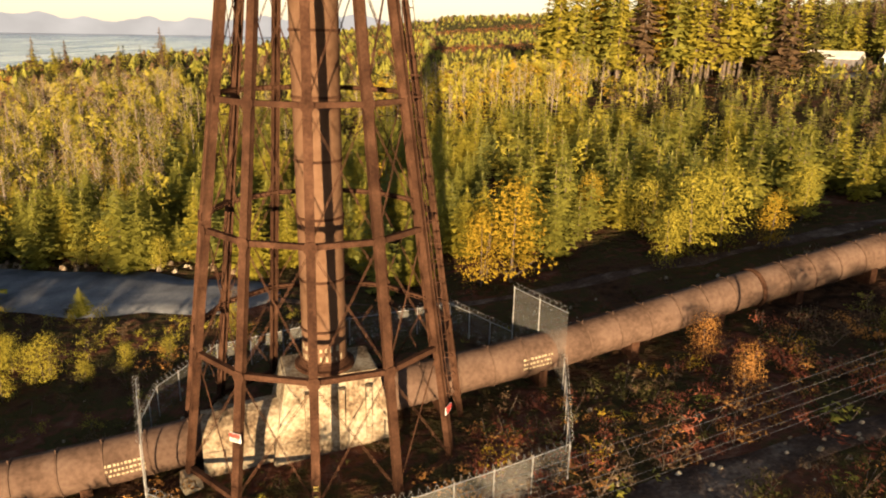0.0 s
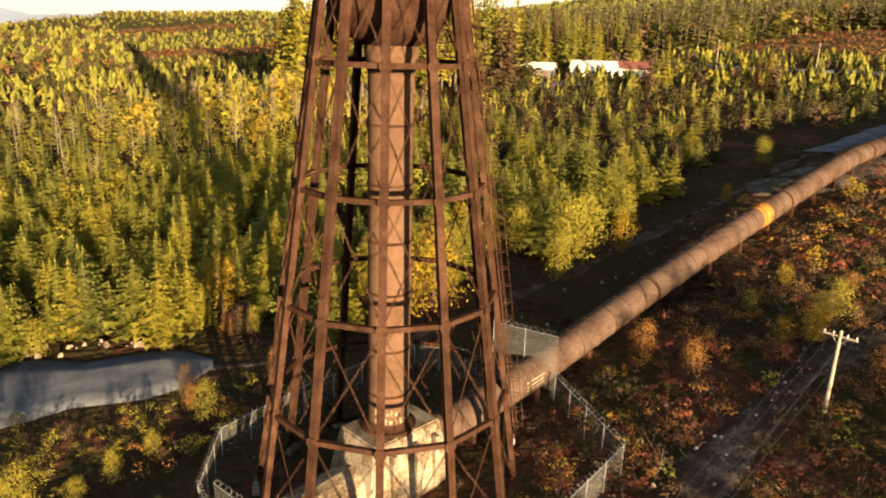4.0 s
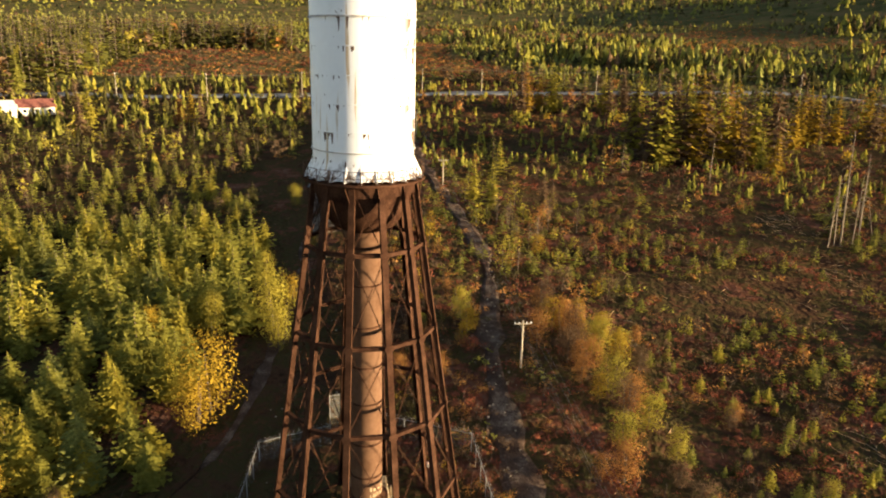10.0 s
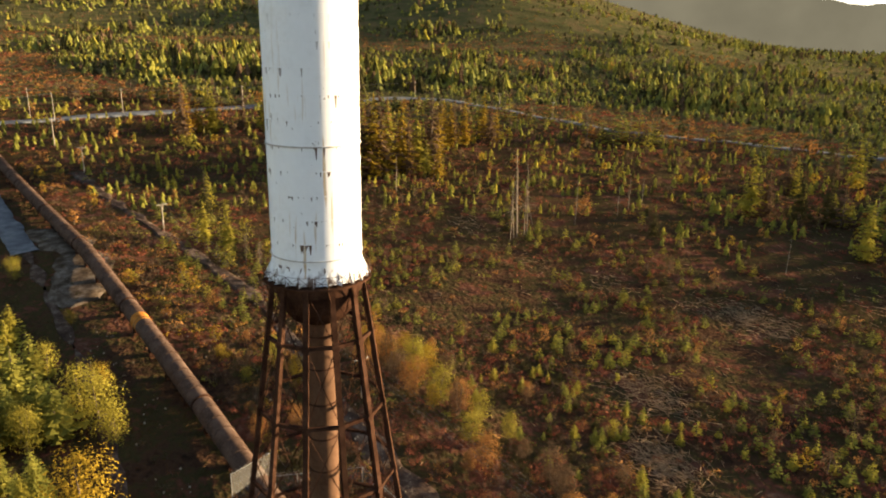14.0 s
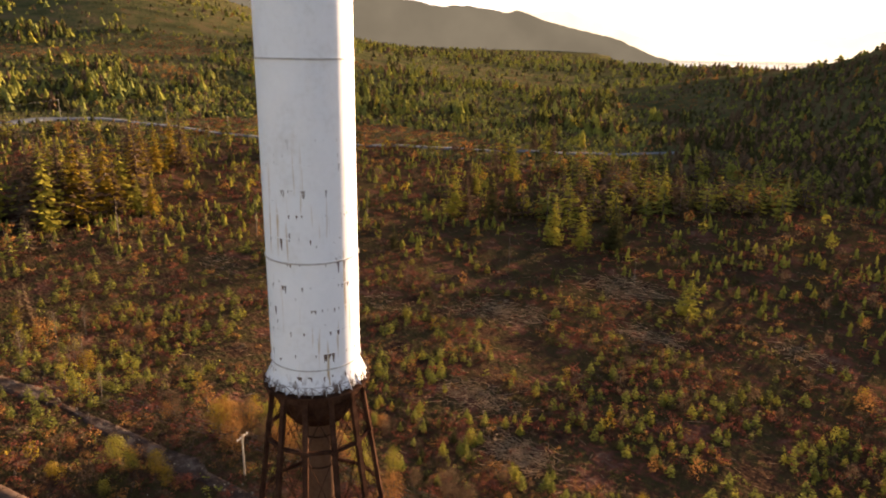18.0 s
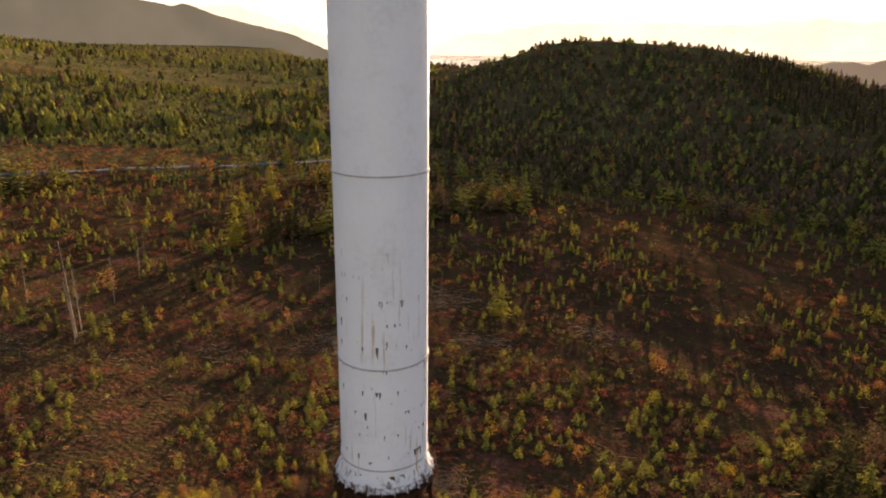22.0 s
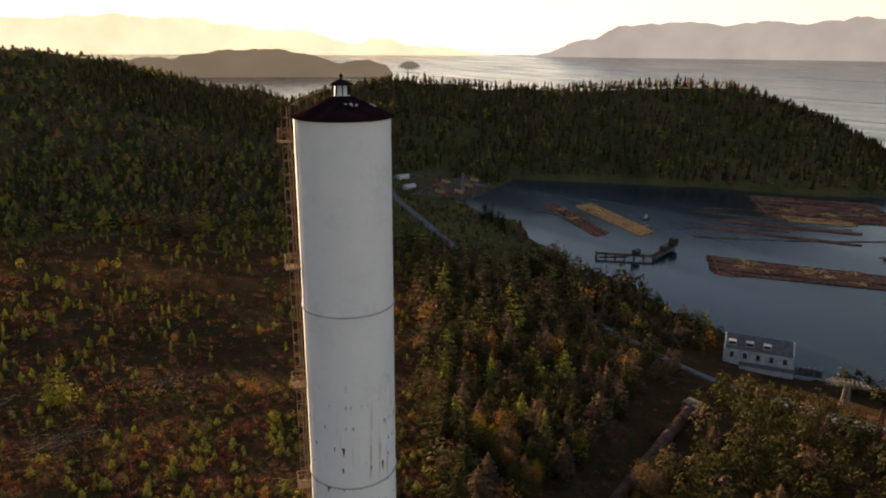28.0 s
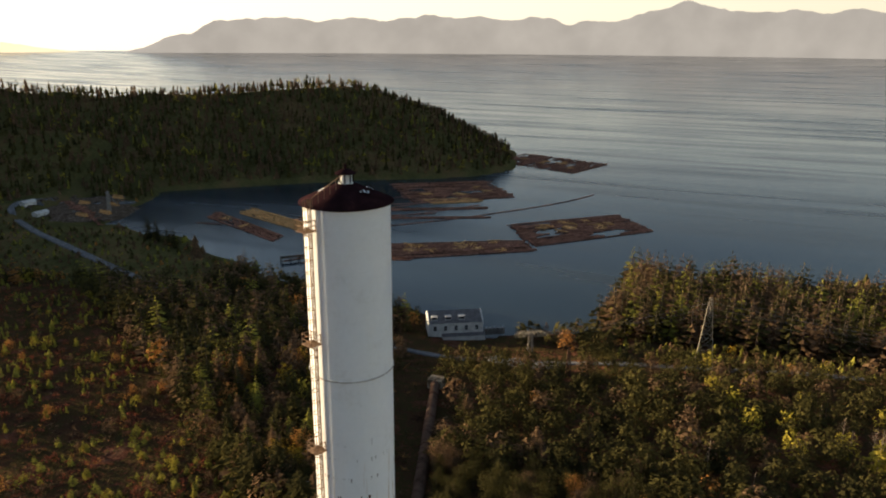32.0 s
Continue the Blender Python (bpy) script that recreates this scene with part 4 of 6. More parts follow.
row = [pole(-57, -45, 3.0), pole(31.4, -11.5, 11.7), pole(116, 17.0, 19.2), pole(187, 41.5, 24.3), pole(227, 55, 29.5)]
for (p, e), (q, f_) in zip(row, row[1:]):
    for k in (-0.46, -0.2, 0.2, 0.46):
        wire(p + e * k + Vector((0, 0, 0.3)), q + f_ * k + Vector((0, 0, 0.3)), 1.2)
    wire(p - Vector((0, 0, 1.1)), q - Vector((0, 0, 1.1)), 1.3)
street = [pole(205, 172, 33, None, 1.6, 110), pole(226, 143.5, 33, None, 1.6, 110), pole(252, 111, 34, None, 1.6, 110), pole(282, 62, 35.5, None, 1.8, 110), pole(293, 73, 36.5, None, 2.4, 110), pole(300, 36, 36, None, 1.6, 110),
          pole(322, -20, 36, None, 1.6, 110), pole(345, -70, 36, None, 1.6, 110), pole(372, -130, 36, None, 1.6, 110)]
for (p, e), (q, f_) in zip(street, street[1:]):
    for k in (-0.46, 0.46):
        wire(p + e * k, q + f_ * k, 1.0, 0.03)
for x, y in ((472, 146), (482, 128), (330, -170), (300, -190)):
    pole(x, y, float(ground_z(x, y)) + (22 if x > 450 else 10), None, 3.5 if x > 450 else 1.6, 110)

# ---- lattice pylon and switch gantry
def lattice(bm, x, y, z0, z1, w0, w1, bays, r=0.12):
    lv = [z0 + (z1 - z0) * (1 - (1 - i / bays) ** 1.25) for i in range(bays + 1)]
    for i in range(bays):
        ws = [w0 + (w1 - w0) * (z - z0) / (z1 - z0) for z in lv[i:i + 2]]
        c = [[Vector((x + sx * w / 2, y + sy * w / 2, z)) for sx, sy in ((-1, -1), (1, -1), (1, 1), (-1, 1))] for w, z in zip(ws, lv[i:i + 2])]
        for k in range(4):
            j = (k + 1) % 4
            bar(bm, c[0][k], c[1][k], r * 1.5)
            bar(bm, c[0][k], c[1][j], r)
            bar(bm, c[0][j], c[1][k], r)
            bar(bm, c[1][k], c[1][j], r)


PX, PY = -199.0, 35.0
pg = float(ground_z(PX, PY))
pylon = thing("lattice_pylon", (0, 0, 0), "pale steel lattice pylon among trees", "pylon")
bm = bmesh.new()
lattice(bm, PX, PY, pg - 1, 8.4, 7.0, 1.0, 7, 0.075)
part("mast", bm, PYLON_STEEL, pylon)
tips = []
for z, w in ((3.4, 3.2), (5.6, 2.8), (7.6, 2.2)):
    for s_ in (-1, 1):
        tip = Vector((PX + s_ * w, PY, z))
        bm = bar(bar(bmesh.new(), (PX, PY - 0.5, z + 0.9), tip, 0.12), (PX, PY + 0.5, z), tip, 0.12)
        part("crossarm", bm, PYLON_STEEL, pylon)
        tips.append(tip)
gantry = thing("switch_gantry", (0, 0, 0), "steel lattice switch gantry beside the powerhouse", "gantry")
gx, gy = -203.9, -31.8
gz = float(ground_z(gx, gy))
bm = bmesh.new()
lattice(bm, gx, gy, gz - 0.5, gz + 8.5, 2.2, 1.2, 5, 0.12)
part("gantry_mast", bm, PYLON_STEEL, gantry)
for k in range(4):
    z = gz + 7.4 + 0.5 * k
    c = Vector((gx, gy, z))
    e = Vector((-0.49, 0.87, 0)) * (6.5 - 0.6 * k)
    f_ = Vector((0.87, 0.49, 0)) * 1.6
    bm = bar(bar(bmesh.new(), c - e - f_, c + e - f_, 0.12), c - e + f_, c + e + f_, 0.12)
    for t in np.linspace(-1, 1, 9):
        bar(bm, c + e * t - f_, c + e * t + f_, 0.1)
    part("gantry_arm", bm, PYLON_STEEL, gantry)
for tip in tips:
    wire(tip, Vector((gx + (tip.x - PX) * 0.4, gy + 3, gz + 8.5)), 1.6, 0.03)
    wire(tip, Vector((PX + 30 + (tip.x - PX), PY + 190, float(ground_z(PX + 30, PY + 190)) + 18)), 3.0, 0.03)
second = thing("lattice_pylon", (0, 0, 0), "slim lattice mast beside the shore road", "pylon")
bm = bmesh.new()
lattice(bm, -168, -9, float(ground_z(-168, -9)) - 0.5, float(ground_z(-168, -9)) + 11, 1.6, 0.7, 6, 0.09)
part("mast", bm, RAIL, second)

# ---- powerhouse on the shore
PLASTER = material("aged_white_plaster", [(0.3, (0.42, 0.39, 0.35)), (0.6, (0.64, 0.61, 0.56)), (0.8, (0.7, 0.67, 0.62))], 0.4, 6, 0.85)
GLASS = material("dark_window_glass", [(0.3, (0.02, 0.02, 0.025)), (0.7, (0.04, 0.045, 0.05))], 0.5, 2, 0.1, bump=0)
SLATE = material("grey_roofing", [(0.3, (0.1, 0.09, 0.09)), (0.7, (0.18, 0.165, 0.16))], 0.6, 5, 0.8)
PH = Matrix.Translation((-217.0, -69.3, -32.3)) @ Matrix.Rotation(math.atan2(0.87, -0.49), 4, "Z")
house = thing("powerhouse", (0, 0, 0), "old white plastered powerhouse with tall windows by the water", "building")
house.matrix_basis = PH
L2, D2, H2, E2 = 12.4, 11.0, 11.0, 7.8       # half length, depth, ridge and eave height; x along the front, y towards the sea
part("wall", box(bmesh.new(), -L2 + 0.5, L2 - 0.5, 0, 0.5, 0, E2), PLASTER, house)
part("wall", box(bmesh.new(), -L2 + 0.5, L2 - 0.5, D2 - 0.5, D2, 0, E2 + 1.0), PLASTER, house)
for x in (-L2, L2 - 0.5):
    bm = bmesh.new()
    prof = [(0, 0), (D2, 0), (D2, E2 + 1.4), (D2 * 0.62, H2 + 0.35), (0, E2 + 0.45)]
    rim = [[bm.verts.new((x + o, y, z)) for y, z in prof] for o in (0, 0.5)]
    bm.faces.new(rim[0]), bm.faces.new(rim[1][::-1])
    for k in range(5):
        bm.faces.new((rim[0][k], rim[1][k], rim[1][(k + 1) % 5], rim[0][(k + 1) % 5]))
    part("gable_wall", bm, PLASTER, house, "white gable rising over the roof")
for y0, z0, y1, z1 in ((-0.35, E2 - 0.15, D2 * 0.62, H2), (D2 * 0.62, H2, D2 + 0.3, E2 + 0.9)):
    part("roof_slope", bar(bmesh.new(), (0, y0, z0), (0, y1, z1), (L2 - 0.52) * 2, 0.22, (0, 0, 1)), SLATE, house, "weathered dark roof slope")
part("cornice", box(bmesh.new(), -L2 - 0.2, L2 + 0.2, -0.42, -0.01, E2 - 0.55, E2 - 0.3), PLASTER, house)
part("lean_to", box(bmesh.new(), -L2 + 6, L2 + 0.3, -3.2, -0.01, -0.5, 2.4), PLASTER, house, "low lean-to along the foot")
part("lean_to_roof", box(bmesh.new(), -L2 + 5.8, L2 + 0.5, -3.5, -0.02, 2.4, 2.6), SLATE, house)
for k in range(3):
    x = -9.6 + 6.2 * k
    light = part("roof_light", box(bmesh.new(), x - 1.4, x + 1.4, 1.2, 3.6, E2 + 0.3, E2 + 2.3), PLASTER, house, "raised white rooflight")
    part("pane", box(bmesh.new(), x - 1.2, x + 1.2, 1.14, 1.19, E2 + 1.1, E2 + 2.1), GLASS, light)
for k in range(5):
    x = -9.4 + 4.7 * k
    w = part("window", box(bmesh.new(), x - 0.8, x + 0.8, -0.08, 0.06, 3.9, 6.3), PLASTER, house, "tall window in a pale frame")
    for i in range(2):
        for j in range(3):
            part("pane", box(bmesh.new(), x - 0.68 + 0.7 * i, x - 0.02 + 0.7 * i, -0.12, -0.07, 4.0 + 0.75 * j, 4.7 + 0.75 * j), GLASS, w)
for k in range(5):
    tx = thing("transformer", PH @ Vector((14.2 + 1.9 * k, 2.0, 0)), "grey transformer tank with cooling fins beside the powerhouse", "transformer", "transformers")
    part("tank", box(bmesh.new(), -0.6, 0.6, -0.8, 0.8, 0.3, 3.4), STEEL, tx)
    for j in range(4):
        part("fin", box(bmesh.new(), 0.61, 0.8, -0.7 + 0.4 * j, -0.5 + 0.4 * j, 0.6, 3.0), STEEL, tx)
    part("bushing", lathe([(0.12, 3.4), (0.18, 3.6), (0.1, 3.8), (0.16, 4.0), (0.05, 4.4)], 8), CERAMIC, tx)
valve = thing("pipe_end_block", (-137.5, -46.5, float(ground_z(-137.5, -46.5))), "small pale concrete block at the pipe's lower end", "concrete block")
part("block", box(bmesh.new(), -2.0, 2.0, -2.4, 2.4, -1, 3.4), CONCRETE, valve)

# ---- log booms on the bay
LOG = material("wet_log_bark", [(0.3, (0.13, 0.062, 0.042)), (0.6, (0.26, 0.125, 0.083)), (0.8, (0.4, 0.21, 0.14))], 0.5, 5, 0.8, spread=0.4)
LOG_PALE = material("peeled_logs", [(0.3, (0.4, 0.2, 0.075)), (0.6, (0.6, 0.34, 0.14)), (0.8, (0.72, 0.46, 0.22))], 0.5, 5, 0.8, spread=0.35)


def log_raft(corners, mat, label, count, fill=1.0, lng=9.0):
    """Floating logs inside a four-cornered boom; logs lie along its first side."""
    a, b, c, d = [np.array(p, float) for p in corners]
    lr = np.random.default_rng(int(abs(a[0]) + count))
    raft = thing("log_raft", (*((a + b + c + d) / 4), -33.0), label, "log boom", "log booms")
    base = (a + b + c + d) / 4
    along = (b - a + c - d)
    along /= np.linalg.norm(along)
    bm = bmesh.new()
    for _ in range(count):
        s_, t_ = lr.random(2)
        if lr.random() > fill or noise.noise(Vector((s_ * 2.2, t_ * 9.0, count))) > 0.22:
            continue
        p = (a * (1 - s_) + b * s_) * (1 - t_) + (d * (1 - s_) + c * s_) * t_ - base
        w = lr.normal() * 0.09
        e = np.array((along[0] * math.cos(w) - along[1] * math.sin(w), along[0] * math.sin(w) + along[1] * math.cos(w))) * lng * lr.uniform(0.35, 0.6)
        r = lr.uniform(0.25, 0.5)
        z = lr.uniform(0.05, 0.45)
        d3 = Vector((e[0], e[1], 0)).normalized()
        sd_ = Vector((-d3.y, d3.x, 0))
        rings = [[bm.verts.new(Vector((p[0] + e[0] * k, p[1] + e[1] * k, z)) + (sd_ * math.cos(q) + Vector((0, 0, 1)) * math.sin(q)) * r) for q in (0, 1.25, 2.5, 3.77, 5.0)] for k in (-1, 1)]
        for k in range(5):
            bm.faces.new((rings[0][k], rings[0][(k + 1) % 5], rings[1][(k + 1) % 5], rings[1][k]))
        bm.faces.new(rings[0]), bm.faces.new(rings[1][::-1])
    tagged(part("log_field", bm, mat, raft), kind="stuff")
    for _ in range(count // 90):
        s_, t_ = lr.uniform(0.15, 0.85, 2)
        p = (a * (1 - s_) + b * s_) * (1 - t_) + (d * (1 - s_) + c * s_) * t_ - base
        for _ in range(5):
            o, w = lr.normal(size=2) * 1.6, lr.uniform(0, 3.14)
            e = np.array((math.cos(w), math.sin(w))) * lr.uniform(3, 5)
            part("peeled_log", bar(bmesh.new(), (*(p + o - e), 0.75), (*(p + o + e), 0.85), 0.5, 0.45), LOG_PALE, raft, "bright peeled log")
    ring = [a, b, c, d, a]
    for p, q in zip(ring, ring[1:]):
        n = max(1, int(np.linalg.norm(q - p) / 16))
        for k in range(n):
            e0, e1 = p + (q - p) * k / n - base, p + (q - p) * (k + 0.96) / n - base
            part("boom_stick", bar(bmesh.new(), (e0[0], e0[1], 0.2), (e1[0], e1[1], 0.2), 0.8, 0.7), mat, raft)


log_raft([(-342, -168), (-385, -88), (-366, -73), (-316, -147)], LOG, "long raft of brown floating logs", 950)
log_raft([(-425, -104), (-485, -38), (-445, -8), (-378, -74)], LOG, "wide raft of brown floating logs", 1300)
log_raft([(-690, -197), (-753, -184), (-715, -82), (-652, -104)], LOG, "distant dark raft of floating logs", 700, 1.0, 14)
log_raft([(-526, -250), (-574, -174), (-517, -129), (-462, -196)], LOG, "dark half-open raft of floating logs", 620, 0.8, 11)
log_raft([(-478, -196), (-500, -160), (-488, -150), (-466, -184)], LOG_PALE, "small bright raft of peeled logs", 90)
log_raft([(-372, -324), (-334, -240), (-321, -240), (-357, -322)], LOG, "narrow raft of logs near the bay head", 240, 1.0, 7)
log_raft([(-394, -307), (-362, -226), (-346, -224), (-376, -307)], LOG_PALE, "bright raft of freshly cut logs", 480, 1.0, 7)
log_raft([(-430, -215), (-470, -140), (-466, -138), (-426, -213)], LOG, "single line of moored boom logs", 60, 1.0, 12)
log_raft([(-405, -205), (-440, -130), (-437, -128), (-402, -203)], LOG, "single line of moored boom logs", 60, 1.0, 12)
for x, y in ((-330, -395), (-352, -410), (-315, -402), (-372, -425), (-345, -432)):
    heap = thing("log_stack", (x, y, float(ground_z(x, y)) + 0.3), "stack of pale cut logs in the yard", "log stack", "log stacks")
    for j in range(4):
        for k in range(4 - j):
            bm = lathe([(0.0, -5), (0.42, -5), (0.42, 5), (0.0, 5)], 8)
            bmesh.ops.rotate(bm, cent=(0, 0, 0), matrix=Matrix.Rotation(math.pi / 2, 3, "X"), verts=bm.verts)
            bmesh.ops.translate(bm, vec=(0.86 * (k - 1.5 + j / 2), 0, 0.42 + 0.74 * j), verts=bm.verts)
            part("log", bm, LOG_PALE, heap)

for (ax, ay), (bx, by) in [((-372, -201), (-465, -118)), ((-388, -219), (-478, -146)), ((-418, -224), (-494, -182)), ((-453, -246), (-506, -198)), ((-465, -118), (-554, -67)), ((-401, -226), (-436, -168)), ((-437, -243), (-464, -195)), ((-340, -319), (-345, -298)), ((-286, -207), (-312, -199)), ((-314, -149), (-322, -137))]:
    line = thing("boom_line", (ax, ay, -33.0), "line of floating boom logs chained end to end", "boom logs", "boom lines")
    n = max(2, int(math.hypot(bx - ax, by - ay) / 13))
    for k in range(n):
        p, q = (k / n, (k + 0.93) / n)
        sag = lambda t: 5 * math.sin(math.pi * t)
        part("boom_log", bar(bmesh.new(), ((bx - ax) * p, (by - ay) * p + sag(p), 0.12), ((bx - ax) * q, (by - ay) * q + sag(q), 0.12), 0.9, 0.6), LOG, line)
PUDDLE = material("standing_water", [(0.3, (0.05, 0.05, 0.05)), (0.7, (0.09, 0.09, 0.09))], 0.2, 3, 0.22, bump=0.1)
for k, (line, wide) in enumerate((([(-326, -462), (-340, -452), (-352, -438)], 9), ([(-346, -425), (-362, -417), (-371, -405)], 10), ([(-362, -452), (-372, -440), (-380, -426)], 6), ([(-318, -420), (-328, -412)], 5))):
    ribbon("puddle_%d" % (k + 1), line, wide, PUDDLE, "pale standing water on the log yard", 0.25, 0.9, True)
yard_logs = thing("yard_logs", (0, 0, 0), "loose cut logs strewn over the muddy log yard", "logs")
yr = np.random.default_rng(5)
bm = bmesh.new()
for _ in range(130):
    t_, o = yr.random(), yr.normal() * 11
    x, y = -316 - 34 * t_ + o * 0.6, -392 - 68 * t_ + o
    w, z = yr.normal() * 0.5 + 0.6, float(ground_z(x, y)) + 0.9
    e = Vector((math.cos(w), math.sin(w), 0)) * yr.uniform(2, 6)
    bar(bm, Vector((x, y, z)) - e, Vector((x, y, z)) + e, 0.6, 0.55)
tagged(part("log_scatter", bm, LOG, yard_logs), kind="stuff")
for x, y in [(-320, -463), (-309, -437)]:
    shed = thing("yard_shed", (x, y, float(ground_z(x, y))), "low white shed on the log yard", "shed", "yard sheds")
    part("wall", box(bmesh.new(), -5, 5, -3, 3, -0.5, 2.6), PLASTER, shed)
    bm = bmesh.new()
    q = [bm.verts.new(p) for p in ((-5.4, -3.4, 2.6), (5.4, -3.4, 2.6), (5.4, 3.4, 2.6), (-5.4, 3.4, 2.6), (-5.4, 0, 4.0), (5.4, 0, 4.0))]
    for f_ in ((0, 1, 5, 4), (2, 3, 4, 5), (0, 4, 3), (1, 2, 5), (3, 2, 1, 0)):
        bm.faces.new([q[k] for k in f_])
    part("roof", bm, PLASTER, shed)
derrick = thing("log_derrick", (-334, -395, -32.0), "dark steel log derrick with a slanting boom", "derrick")
bm = bmesh.new()
lattice(bm, 0, 0, -1, 17, 2.4, 1.2, 6, 0.3)
part("mast", bm, STEEL, derrick)
part("jib", bar(bar(bmesh.new(), (0, 0, 16), (-16, -8, 3), 0.7), (0, 0.8, 12), (-16, -8, 3), 0.4), STEEL, derrick)
for x, y in [(-387, -250), (-345, -199)]:
    boat = thing("work_boat", (x, y, -33.0), "small white log-boom work boat on the bay", "boat", "work boats")
    bm = bmesh.new()
    deck = [bm.verts.new(p) for p in ((-3.4, -1.2, 1.0), (2.0, -1.3, 1.1), (4.2, 0, 1.5), (2.0, 1.3, 1.1), (-3.4, 1.2, 1.0))]
    keel = [bm.verts.new(p) for p in ((-3.2, -0.8, -0.5), (1.8, -0.8, -0.5), (3.4, 0, -0.4), (1.8, 0.8, -0.5), (-3.2, 0.8, -0.5))]
    bm.faces.new(deck), bm.faces.new(keel[::-1])
    for k in range(5):
        bm.faces.new((keel[k], keel[(k + 1) % 5], deck[(k + 1) % 5], deck[k]))
    part("hull", bm, SLATE, boat)
    cabin = part("cabin", box(bmesh.new(), -1.2, 1.2, -0.9, 0.9, 1.0, 3.2), PLASTER, boat)
    part("window", box(bmesh.new(), 1.2, 1.26, -0.7, 0.7, 2.1, 2.9), GLASS, cabin)
    part("mast", bar(bmesh.new(), (-0.6, 0, 3.2), (-0.6, 0, 5.0), 0.12), STEEL, boat)

# ---- pier with its float and shed
TARRED = material("tarred_timber", [(0.3, (0.03, 0.024, 0.02)), (0.7, (0.09, 0.07, 0.055))], 1.5, 5, 0.85)
pier = thing("timber_pier", (0, 0, 0), "dark timber pier on piles with small sheds", "pier")
for (ax, ay), (bx, by) in (((-285, -208), (-307, -184)), ((-307, -184), (-338, -192))):
    part("deck", bar(bmesh.new(), (ax, ay, -30.6), (bx, by, -30.6), 4.0, 0.4), TARRED, pier)
    for k in range(7):
        x, y = ax + (bx - ax) * k / 6, ay + (by - ay) * k / 6
        for o in (-1.4, 1.4):
            part("pier_post", bar(bmesh.new(), (x + o * 0.6, y + o * 0.8, -35), (x + o * 0.6, y + o * 0.8, -29.6), 0.4), TARRED, pier)
for x, y, w, h in ((-300, -191, 4, 3), (-336, -191, 5, 4.5), (-322, -188, 3, 2.4)):
    shed = part("shed", box(bmesh.new(), x - w / 2, x + w / 2, y - 1.6, y + 1.6, -30.4, -30.4 + h), TARRED, pier, "small dark plank shed on the pier")
    bm = bmesh.new()
    q = [bm.verts.new(p) for p in ((x - w / 2 - 0.3, y - 1.9, -30.4 + h), (x + w / 2 + 0.3, y - 1.9, -30.4 + h), (x + w / 2 + 0.3, y + 1.9, -30.4 + h), (x - w / 2 - 0.3, y + 1.9, -30.4 + h), (x - w / 2 - 0.3, y, -29.4 + h), (x + w / 2 + 0.3, y, -29.4 + h))]
    for f_ in ((0, 1, 5, 4), (2, 3, 4, 5), (0, 4, 3), (1, 2, 5), (3, 2, 1, 0)):
        bm.faces.new([q[k] for k in f_])
    part("shed_roof", bm, SLATE, shed)

# ---- houses beyond the young stand
CREAM = material("cream_siding", [(0.3, (0.6, 0.55, 0.45)), (0.7, (0.75, 0.7, 0.6))], 0.6, 4, 0.7)
BROWN_ROOF = material("dark_red_shingles", [(0.3, (0.14, 0.05, 0.04)), (0.7, (0.22, 0.09, 0.07))], 1, 5, 0.8)


def gable_house(name, x, y, turn, l, w, h, roof_h, wall_mat, roof_mat, label, windows=3):
    ob = thing(name, (x, y, float(ground_z(x, y)) - 0.2), label, "house")
    ob.rotation_euler = (0, 0, radians(turn))
    bm = bmesh.new()
    v = [bm.verts.new(p) for p in ((-l, -w, 0), (l, -w, 0), (l, w, 0), (-l, w, 0), (-l, -w, h), (l, -w, h), (l, w, h), (-l, w, h), (-l, 0, h + roof_h), (l, 0, h + roof_h))]
    for f_ in ((0, 1, 5, 4), (2, 3, 7, 6), (1, 2, 6, 9, 5), (3, 0, 4, 8, 7), (3, 2, 1, 0)):
        bm.faces.new([v[k] for k in f_])
    part("wall", bm, wall_mat, ob)
    bm = bmesh.new()
    for s_ in (-1, 1):
        q = [Vector((-l - 0.5, s_ * (w + 0.5), h - 0.3)), Vector((l + 0.5, s_ * (w + 0.5), h - 0.3)), Vector((l + 0.5, 0, h + roof_h + 0.05)), Vector((-l - 0.5, 0, h + roof_h + 0.05))]
        lo, hi = [bm.verts.new(p) for p in q], [bm.verts.new(p + Vector((0, 0, 0.22))) for p in q]
        bm.faces.new(lo[::-1]), bm.faces.new(hi)
        for k in range(4):
            bm.faces.new((lo[k], lo[(k + 1) % 4], hi[(k + 1) % 4], hi[k]))
    part("roof", bm, roof_mat, ob)
    for k in range(windows):
        x0 = -l + 2 * l * (k + 0.5) / windows
        win = part("window", box(bmesh.new(), x0 - 0.7, x0 + 0.7, -w - 0.06, -w + 0.05, 1.1, 2.4), SIGN_WHITE, ob)
        part("pane", box(bmesh.new(), x0 - 0.6, x0 + 0.6, -w - 0.1, -w - 0.02, 1.2, 2.3), GLASS, win)
    part("door", box(bmesh.new(), l * 0.6, l * 0.6 + 0.95, -w - 0.08, -w + 0.05, 0.2, 2.25), BROWN_ROOF, ob)
    return ob


